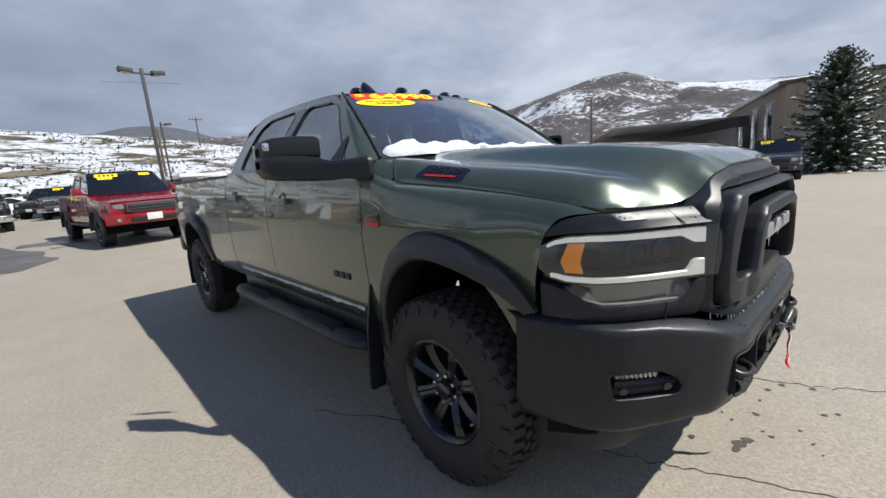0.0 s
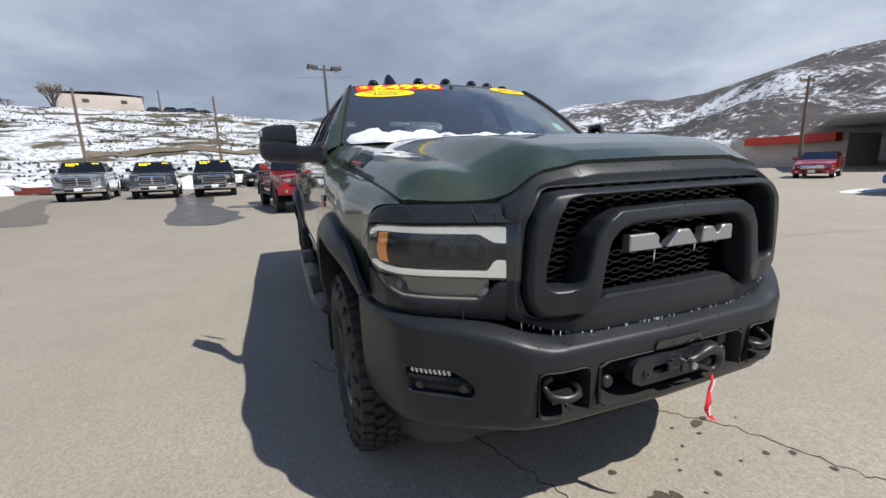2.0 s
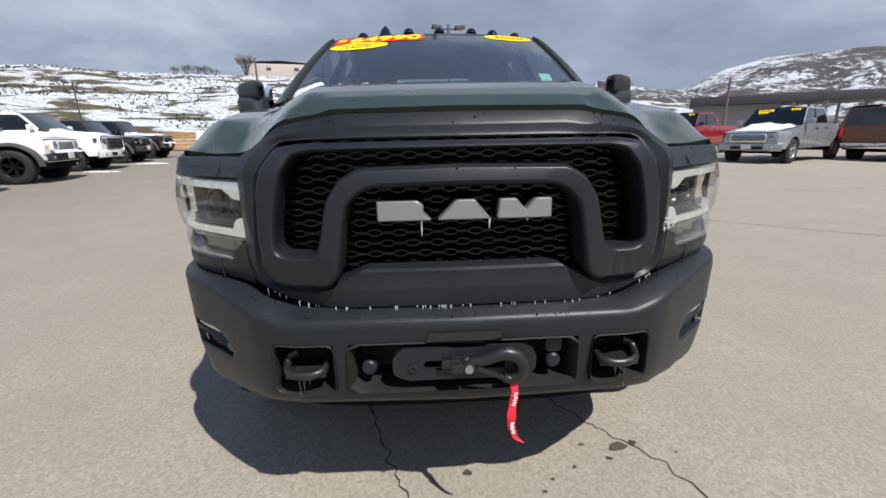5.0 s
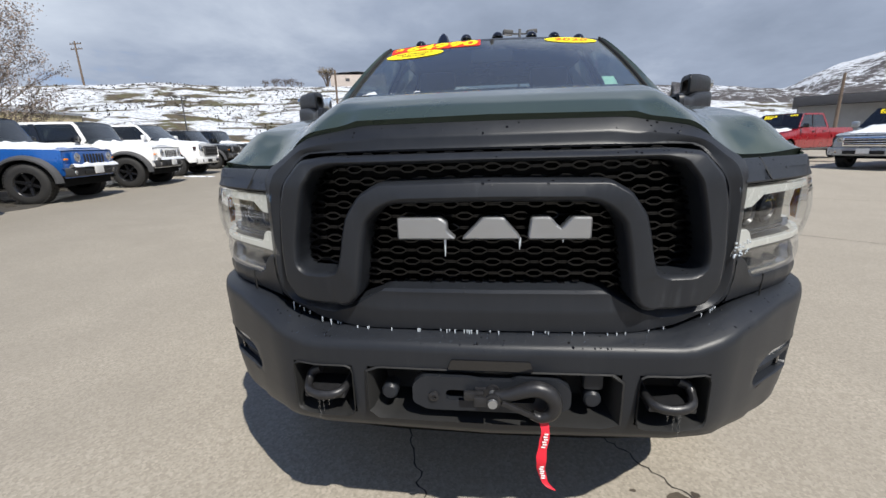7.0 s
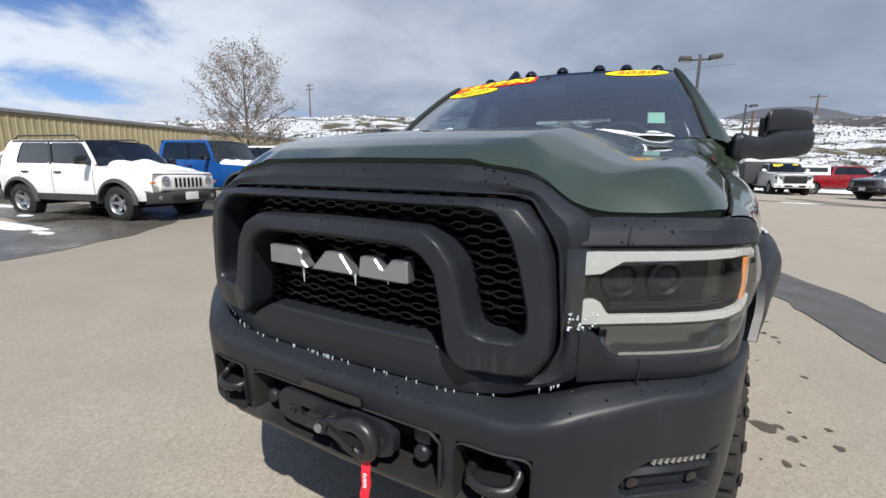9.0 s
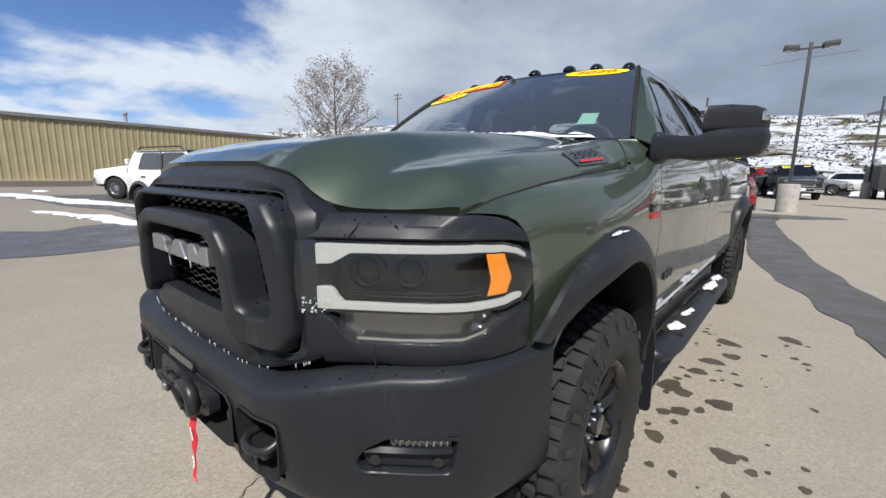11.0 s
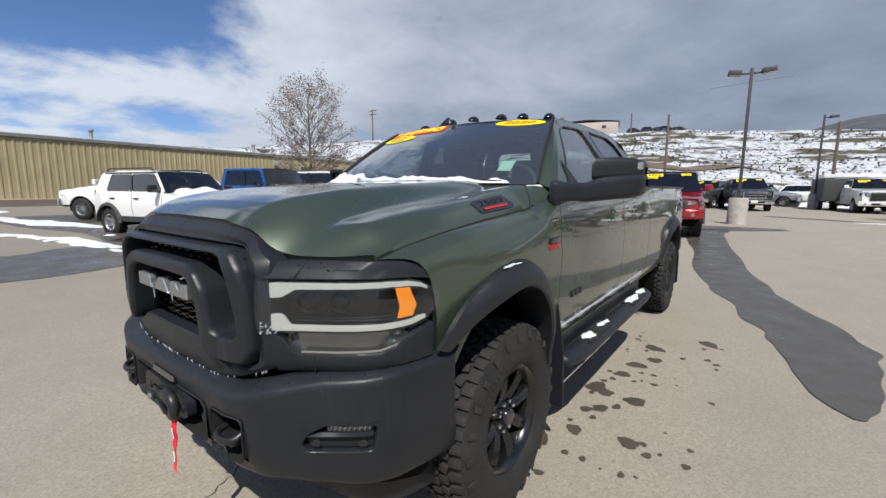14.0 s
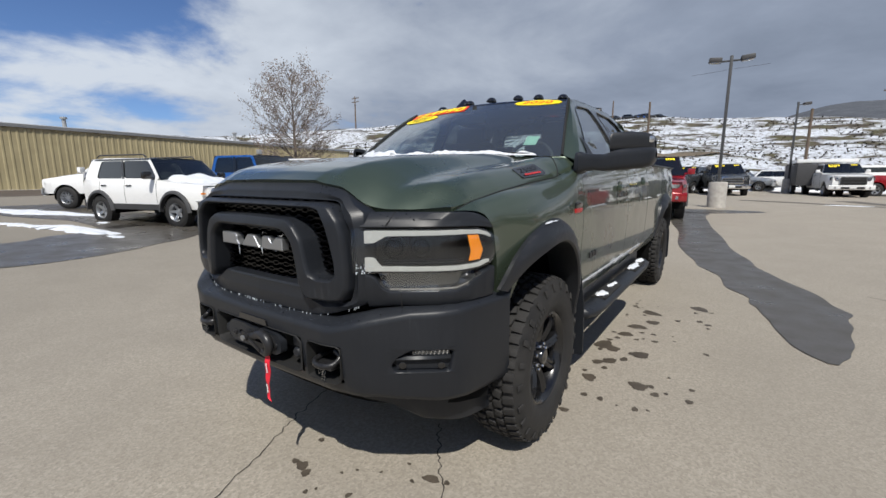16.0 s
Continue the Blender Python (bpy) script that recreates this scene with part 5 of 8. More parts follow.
    g.box((0.435, 0.05, 0.624), (0.11, 0.10, 0.014), 0.005)
    put(g, "tow_hook", STEEL, "black forged tow hook with ice")
    g = Geo()
    for x, l in ((0.44, 0.05), (0.452, 0.075), (0.425, 0.03)):
        g.tube([(x, 0.0, 0.622), (x, 0.0, 0.622 - l)], [0.005, 0.0008], 6)
    put(g, "icicle", ICE, "small icicles under the tow hook")

# winch fairlead, hook and strap
g = Geo()
ol = rounded([(-0.185, 0.655), (-0.185, 0.700), (-0.160, 0.722), (-0.05, 0.722), (-0.03, 0.716), (0.05, 0.716), (0.06, 0.726), (0.155, 0.722), (0.185, 0.70), (0.185, 0.655), (0.150, 0.638), (-0.150, 0.638)], 0.012)
slot = rounded([(-0.105, 0.664), (0.105, 0.664), (0.105, 0.690), (-0.105, 0.690)], 0.012)
f = filled(ol, [slot], lambda x, z: (x, -0.100, z))
fb = filled(ol, [slot], lambda x, z: (x, -0.070, z))
g.add(f.v, f.f).add(fb.v, fb.f)
for loop in (ol, slot):
    g.grid([[(x, -0.100, z) for x, z in loop], [(x, -0.07, z) for x, z in loop]], close_v=True)
g.map(lambda x, y, z: (x * 1.06, y + 0.092, 0.648 + (z - 0.678) * 1.12))
fair = g.obj("winch_fairlead", TRIM, bumper, "black hawse fairlead plate")
for x, z in ((-0.133, 0.674), (0.150, 0.674)):
    Geo().lathe([(0.004, 0.014), (-0.006, 0.013), (-0.008, 0.006), (-0.004, 0.005), (-0.004, 0.0)], (x * 1.06, -0.008, 0.648 + (z - 0.678) * 1.12), "y", 12).obj("bolt", STEEL, fair)
Geo().box((0, 0.04, 0.648), (0.20, 0.02, 0.02), 0.004).obj("winch_rope_slot", BLACK, fair)
for x in (-0.245, 0.235):
    Geo().lathe([(0.03, 0.022), (-0.008, 0.022), (-0.014, 0.017), (-0.016, 0.0)], (x * 1.08, 0.035, 0.628), "y", 16).obj("mount_bolt", TRIM, bumper)
Geo().box((0.255, 0.05, 0.675), (0.05, 0.05, 0.045), 0.012).obj("mount_bolt", TRIM, bumper)
hook = smooth_line([(0.010, -0.030, 0.664), (0.045, -0.032, 0.670), (0.080, -0.034, 0.684), (0.112, -0.034, 0.690), (0.142, -0.034, 0.676), (0.154, -0.034, 0.650), (0.146, -0.034, 0.624), (0.122, -0.034, 0.612), (0.100, -0.034, 0.620)], 4)
wh = Geo().tube(hook, [0.012 + 0.008 * math.sin(min(1, k / len(hook) * 1.15) * math.pi) for k in range(len(hook))], 12).obj("winch_hook", STEEL, bumper, "forged steel winch hook")
for dy in (-0.020, 0.020):
    Geo().lathe([(-0.005, 0.0), (-0.005, 0.019), (0.005, 0.019), (0.005, 0.0)], (0.006, -0.030 + dy, 0.662), "y", 18).box((-0.016, -0.030 + dy, 0.660), (0.045, 0.009, 0.026), 0.004).obj("clevis_plate", STEEL, wh)
Geo().lathe([(-0.034, 0.0), (-0.034, 0.011), (-0.028, 0.012), (-0.027, 0.008), (0.027, 0.008), (0.028, 0.012), (0.034, 0.0)], (0.006, -0.030, 0.662), "y", 14).obj("clevis_pin", BRIGHT, wh, "bright clevis pin")
Geo().box((0.066, -0.046, 0.640), (0.085, 0.010, 0.013), 0.003, pose(0, 0, 0, 0, 24, 0)).obj("hook_latch", STEEL, wh)
Geo().box((-0.040, -0.022, 0.657), (0.050, 0.014, 0.024), 0.006).obj("rope_thimble", STEEL, wh)
# webbing strap folded through the hook
cl = smooth_line([(0.128, -0.026, 0.605), (0.134, -0.036, 0.570), (0.130, -0.032, 0.53), (0.126, -0.036, 0.49), (0.128, -0.034, 0.455), (0.138, -0.042, 0.43), (0.152, -0.048, 0.418)], 5)
rows = []
for k, (x, y, z) in enumerate(cl):
    w = 0.0115 + 0.001 * math.sin(k)
    tw = 0.3 * math.sin(k * 0.22)
    rows.append([(x - w * math.cos(tw), y - w * math.sin(tw), z + 0.006), (x + w * math.cos(tw), y + w * math.sin(tw), z - 0.004), (x + w * math.cos(tw), y + w * math.sin(tw) + 0.003, z - 0.004), (x - w * math.cos(tw), y - w * math.sin(tw) + 0.003, z + 0.006)])
strap = Geo().grid(rows, close_v=True).obj("pull_strap", RED_STRAP, wh, "red webbing pull strap")
for k0 in (5, 17):
    for k in range(k0, k0 + 6):
        x, y, z = cl[min(k, len(cl) - 2)]
        Geo().box((x + 0.002 * (k % 2), y - 0.0045, z + 0.001), (0.010, 0.001, 0.0035), 0.0).obj("strap_print", WHITE, strap)

# vehicle interior and chassis
Geo().box((0, 1.62, 1.32), (1.50, 0.50, 0.26), 0.08).obj("dashboard", SEAT, truck)
for x in (-0.42, 0.42):
    g = Geo().box((x, 2.42, 1.33), (0.54, 0.16, 0.66), 0.07, pose(0, 0, 0, -12, 0, 0)).box((x, 2.20, 1.05), (0.54, 0.52, 0.16), 0.06)
    g.obj("seat", SEAT, truck, "black front seat").children
    Geo().box((x, 2.50, 1.715), (0.28, 0.09, 0.15), 0.04).obj("headrest", SEAT, truck)
for x in (-0.48, 0.48):
    Geo().box((x, 3.30, 1.60), (0.26, 0.08, 0.14), 0.04).obj("headrest", SEAT, truck)
Geo().box((0, 3.28, 1.25), (1.5, 0.16, 0.62), 0.06).obj("rear_bench", SEAT, truck)
ring = [(0.42 + 0.18 * math.cos(a), 1.90 + 0.07 * math.sin(a), 1.42 + 0.165 * math.sin(a)) for a in np.linspace(0, 2 * math.pi, 25)]
Geo().tube(ring, 0.014, 8, False).tube([(0.42, 1.90, 1.42), (0.42, 1.70, 1.34)], 0.03, 8).obj("steering_wheel", SEAT, truck)
Geo().box((0.0, 1.80, 1.76), (0.25, 0.03, 0.075), 0.02).tube([(0, 1.80, 1.78), (0, 1.86, 1.86)], 0.012, 6).obj("interior_mirror", BLACK, truck)
Geo().box((0, 2.55, 0.92), (1.70, 2.0, 0.10), 0.02).obj("cab_floor", CAVITY, truck)
Geo().box((0, 4.66, 0.98), (1.72, 2.08, 0.06), 0.01).obj("bed_floor", CAVITY, truck)
g = Geo()
for x in (-0.45, 0.45):
    g.box((x, 2.95, 0.62), (0.09, 5.3, 0.18), 0.01)
for y in (1.9, 3.2, 4.2, 5.5):
    g.box((0, y, 0.62), (0.9, 0.09, 0.12), 0.01)
g.obj("chassis_frame", CAVITY, truck)
for y in (AXLE_F, AXLE_R):
    Geo().tube([(-0.72, y, 0.415), (0.72, y, 0.415)], 0.05, 12).lathe([(-0.13, 0.05), (-0.10, 0.13), (0.10, 0.13), (0.13, 0.05)], (0.2, y, 0.42), "x", 18).obj("axle", CAVITY, truck)
Geo().box((0, 0.80, 0.80), (1.1, 0.9, 0.5), 0.03).obj("engine_block", CAVITY, truck)
Geo().box((0, 5.735, 1.17), (1.78, 0.05, 0.55), 0.02).obj("tailgate", GREEN, truck)
Geo().box((0, 5.85, 0.72), (1.86, 0.18, 0.20), 0.04).obj("rear_bumper", TRIM, truck)
for s in (1, -1):
    Geo().box((s * 0.862, 5.715, 1.20), (0.10, 0.07, 0.40), 0.02).obj("tail_lamp", RED, truck)
    Geo().box((s * 0.895, 4.66, 1.462), (0.075, 2.12, 0.018), 0.006).obj("bed_rail_cap", TRIM, truck)
    Geo().box((s * 0.60, 0.93, 0.66), (0.08, 0.08, 0.5), 0.02).obj("shock_absorber", plain("blue_shock", (0.01, 0.05, 0.16), 0.4) if s == 1 else bpy.data.materials["blue_shock"], truck)
for y in (AXLE_F, AXLE_R):
    for left in (True, False):
        make_wheel(truck, (0.835 if left else -0.835, y, WHEEL_Z), left)

# roof marker lamps and aerial
for x in (-0.48, -0.168, 0.036, 0.252, 0.40, 0.565):
    y = 2.045 + 0.35 * x * x
    z = 1.912 + 0.018 * (1 - x * x / 0.4)
    q = Geo()
    rows = []
    for t in np.linspace(0, 1, 7):
        rows.append([(x + 0.036 * (1 - t ** 2.2) ** 0.6 * math.cos(a), y + 0.052 * (1 - t ** 2.2) ** 0.6 * math.sin(a) + 0.012 * t, z - 0.016 + 0.036 * t) for a in np.linspace(0, 2 * math.pi, 16, endpoint=False)])
    q.grid(rows, close_v=True).obj("roof_marker_lamp", GLOSS_BLACK, truck, "smoked black roof marker lamp")
rows = []
for t in np.linspace(0, 1, 8):
    w = 0.044 * (1 - t ** 1.8) ** 0.7 + 0.008
    y0, y1 = 2.10 + 0.135 * t ** 1.1, 2.30 - 0.045 * t
    rows.append([(-0.336 + w * math.cos(a), (y0 + y1) / 2 + (y1 - y0) / 2 * math.sin(a), 1.895 + 0.105 * t) for a in np.linspace(0, 2 * math.pi, 16, endpoint=False)])
Geo().grid(rows, close_v=True).obj("shark_fin_aerial", GLOSS_BLACK, truck, "black shark-fin roof aerial")


# windscreen stickers, on the glass
def on_glass(name, outline, mat, off, label="", parent=truck):
    return filled(resample(outline, 60, True), [], lambda a, b: ws_at(a, b, off)).obj(name, mat, parent, label)


def glass_text(body, x, v, width, height, mat, off, parent, slant=0.0, bold=0.006):
    t = text_mesh(body, 1.0, 0.0, bold)
    xs, ys = [p[0] for p in t.v], [p[1] for p in t.v]
    w, h = max(xs) - min(xs), max(ys) - min(ys)
    my = (max(ys) + min(ys)) / 2
    return t.map(lambda a, b, c: ws_at(x + a / w * width + slant * (b - my) / h, v + (b - my) / h * height, off)).obj("lettering", mat, parent)


price = on_glass("price_sticker", [(-0.635, 0.845), (-0.07, 0.845), (-0.07, 0.975), (-0.635, 0.975)], RED, 0.003, "red price strip with yellow digits")
glass_text("$", -0.585, 0.915, 0.055, 0.10, YELLOW, 0.006, price, 0.0, 0.035)
glass_text("64990", -0.31, 0.910, 0.45, 0.120, YELLOW, 0.006, price, 0.012, 0.035)
oval = lambda cx, cv, rx, rv: [(cx + rx * math.cos(a), cv + rv * math.sin(a)) for a in np.linspace(0, 2 * math.pi, 40, endpoint=False)]
ov = on_glass("slogan_sticker", oval(-0.475, 0.775, 0.185, 0.075), YELLOW, 0.004, "yellow oval sticker with black words")
glass_text("NO HAGGLE", -0.475, 0.795, 0.24, 0.038, BLACK, 0.006, ov)
glass_text("PRICE", -0.475, 0.745, 0.15, 0.038, BLACK, 0.006, ov)
yr = on_glass("year_sticker", oval(0.475, 0.925, 0.160, 0.062), YELLOW, 0.003, "yellow oval sticker with the year in red")
glass_text("2020", 0.475, 0.925, 0.20, 0.062, RED, 0.006, yr, 0.01)
on_glass("green_label", [(0.585, 0.16), (0.655, 0.16), (0.648, 0.28), (0.578, 0.28)], MINT, -0.004, "pale green inspection label")

# ---- snow, water drops and ice on the truck ----
from mathutils import noise as mnoise


def heap(name, label, outline_fn, height, mat=SNOW, n=26, m=10, seed=0.0, parent=None, fr_=9.0):
    """A lumpy heap over a patch: outline_fn(a, k) gives x, y, z of the support at angle a and radius share k."""
    rows = []
    for k in np.linspace(0, 1, m):
        row = []
        for j in range(n):
            a = 2 * math.pi * j / n
            x, y, z = outline_fn(a, k)
            h = height * (1 - k ** 2.2) ** 0.7
            q = mnoise.noise((x * fr_ + seed, y * fr_, seed)) * 0.55 + mnoise.noise((x * fr_ * 3.1 + seed, y * fr_ * 3.1, seed)) * 0.35
            row.append((x, y, z + h * max(0.35, 0.8 + q) - (0.004 if k == 1 else 0)))
        rows.append(row)
    g = Geo().grid(rows, close_v=True)
    return g.obj(name, mat, parent, label, angle=80)


# snow along the foot of the windscreen
for x0, x1, v0, hgt, sd in ((-0.80, -0.42, 0.045, 0.060, 1.0), (-0.56, -0.16, 0.02, 0.045, 2.0), (-0.26, 0.06, 0.005, 0.030, 6.0), (0.02, 0.36, 0.008, 0.030, 3.0), (0.24, 0.56, 0.004, 0.024, 4.0), (0.46, 0.70, -0.004, 0.012, 5.0)):
    def foot(a, k, x0=x0, x1=x1, v0=v0, sd=sd):
        cx, rx = (x0 + x1) / 2, (x1 - x0) / 2
        x = cx + rx * k * math.cos(a)
        w = (0.085 if x < -0.3 else 0.05) * (1 + 0.3 * math.sin(3 * a + sd) + 0.2 * math.sin(7 * a + sd))
        v = v0 + w * k * math.sin(a)
        if v > 0:
            return ws_at(max(-0.81, min(0.81, x)), v, 0.006)
        p = ws_at(max(-0.81, min(0.81, x)), 0.0, 0.006)
        return (p[0], p[1] + v * 0.9, max(p[2] + 0.004, hood_z(p[0], p[1] + v * 0.9) + 0.006))
    tagged(heap("snow_patch", "", foot, hgt * 0.7, n=56, m=16, seed=sd, fr_=11.0), "white snow packed along the windscreen foot", "snow", "snow on the truck")
for (x, y, rx, ry, h) in ((0.99, 1.88, 0.034, 0.07, 0.010), (0.985, 2.14, 0.02, 0.05, 0.006), (0.995, 2.22, 0.016, 0.04, 0.005), (0.99, 2.95, 0.034, 0.16, 0.014), (0.985, 3.26, 0.03, 0.10, 0.012)):
    tagged(heap("snow_patch", "", lambda a, k, x=x, y=y, rx=rx, ry=ry: (x + rx * k * math.cos(a) * (1 + 0.2 * math.sin(4 * a)), y + ry * k * math.sin(a) * (1 + 0.25 * math.sin(3 * a + y)), 0.566), h, n=40, m=8, seed=y, fr_=30.0), "thin melting snow on the side step", "snow", "snow on the truck")
tagged(heap("snow_patch", "", lambda a, k: (0.975 + 0.010 * k * math.cos(a) * (1 + 0.3 * math.sin(5 * a)), 0.93 + 0.085 * k * math.sin(a) * (1 + 0.3 * math.sin(4 * a)), 1.128), 0.004, n=36, seed=9, fr_=40.0), "crust of snow on the wheel flare", "snow", "snow on the truck")
# icicles and beads below the grille edge
rnd = random.Random(11)
for k in range(44):
    x = rnd.uniform(-0.55, 0.55)
    l = rnd.choice((0.006, 0.010, 0.014, 0.024))
    z = 0.803 + tab(abs(x), [0, 0.36, 0.44, 0.56], [0, 0.0, 0.015, 0.055])
    y = front_y(x) + 0.018
    Geo().tube([(x, y, z), (x, y, z - l)], [0.0020, 0.0006], 5).obj("icicle", FROST, truck)
for x, l in ((-0.105, 0.045), (0.068, 0.028), (0.165, 0.012)):
    Geo().tube([(x, 0.020, 1.046), (x, 0.021, 1.046 - l)], [0.0035, 0.0008], 6).obj("icicle", FROST, truck)
# ice frozen on the lamp's inner lower corner
g = Geo()
for k in range(34):
    x, z = 0.562 + rnd.random() ** 2 * 0.05, 0.985 + rnd.random() ** 1.5 * 0.035
    r = rnd.uniform(0.0012, 0.0034)
    g.lathe([(-r, 0.0), (-0.6 * r, 0.7 * r), (0.0, r), (0.6 * r, 0.6 * r), (0.9 * r, 0.0)], (x, front_y(x) - 0.010, z), "y", 7)
g.obj("ice_crust", FROST, truck, "lump of frozen ice on the headlamp", fix=False)["kind"] = "stuff"
g = Geo()
for k in range(260):
    x = rnd.uniform(-0.56, 0.56)
    t = rnd.random()
    pr = bump_prof(x)
    (za, oa), (zb, ob_) = pr[2], pr[3]
    y, z = bump_y(x) + oa + (ob_ - oa) * t, za + (zb - za) * t
    r = rnd.uniform(0.0014, 0.0042)
    g.lathe([(-0.2 * r, r), (0.3 * r, 0.8 * r), (0.55 * r, 0.0)], (x, y, z), "z", 6)
g.obj("water_bead", ICE, bumper, fix=False)["kind"] = "stuff"

# ---- other vehicles ----
WHEELS = {}


def far_wheel(parent, at, r, kind, outer):
    """A plainer wheel for parked vehicles; outer: +1 or -1 side."""
    key = (round(r, 3), kind)
    if key not in WHEELS:
        half, rim = r * 0.33, r * 0.58
        q = Geo()
        q.lathe([(-half, rim * 0.9), (half * 0.3, rim * 0.86), (half * 0.85, rim * 0.95), (half * 0.95, rim * 1.02)], (0, 0, 0), "x", 24)
        ns = {"five": 5, "six": 6, "steel": 10}[kind.split("_")[0]]
        for k in range(ns):
            p = Geo().grid([[(half * (0.45 + 0.35 * t) + dx, w * (1 - 0.25 * t), r * 0.12 + t * (rim - r * 0.14)) for w, dx in ((-rim * 0.20 * 5 / ns, -0.03), (-rim * 0.13 * 5 / ns, 0.0), (rim * 0.13 * 5 / ns, 0.0), (rim * 0.20 * 5 / ns, -0.03))] for t in (0, 0.5, 1)])
            p.move(Euler((2 * math.pi * k / ns, 0, 0)).to_matrix().to_4x4())
            q.add(p.v, p.f)
        q.lathe([(half * 0.3, r * 0.17), (half * 0.55, r * 0.16), (half * 0.6, 0.0)], (0, 0, 0), "x", 14)
        t = Geo().lathe([(-half * 0.9, rim), (-half * 1.02, r * 0.78), (-half * 0.9, r * 0.94), (-half * 0.7, r), (0, r * 1.005), (half * 0.7, r), (half * 0.9, r * 0.94), (half * 1.02, r * 0.78), (half * 0.92, rim)], (0, 0, 0), "x", 28)
        td = Geo()
        for k in range(36):
            for x in (-0.62, 0.0, 0.62):
                b = Geo().box((x * half, 0, r * 1.0), (half * 0.5, 2 * math.pi * r / 36 * 0.62, r * 0.05), 0.0)
                b.move(Euler((2 * math.pi * (k + (0.5 if x == 0 else 0)) / 36, 0, 0)).to_matrix().to_4x4())
                td.add(b.v, b.f)
        d = Geo().lathe([(0.0, rim * 0.9), (0.001, 0.0)], (0, 0, 0), "x", 20)
        WHEELS[key] = tuple(x.obj("wheel", m) for x, m in ((q, BRIGHT if "silver" in kind else WHEEL_BLACK), (t, RUBBER), (d, CAVITY), (td, RUBBER)))
        WHEELS[key] = tuple(o.data for o in WHEELS[key])
        for o in list(bpy.data.objects):
            if o.type == "MESH" and o.data in WHEELS[key]:
                bpy.data.objects.remove(o)
    a, b, c, e = WHEELS[key]
    w = new("wheel", a)
    w.parent = parent
    w.matrix_basis = pose(*at, 17 * at[1], 0, 0 if outer > 0 else 180)
    for nm, me in (("tyre", b), ("brake_drum", c), ("tread", e)):
        o = new(nm, me)
        o.parent = w
        if nm == "tread":
            o["kind"] = "stuff"
    return w


PAINTS = {}


def car_paint(name, col, metal=0.4, rough=0.28):
    if name not in PAINTS:
        PAINTS[name] = paint(name + "_car_paint", col, metal, rough)
    return PAINTS[name]


PLATE = plain("number_plate", (0.7, 0.7, 0.68), 0.5)
GREY_PLASTIC = plain("grey_plastic", (0.05, 0.05, 0.052), 0.6)


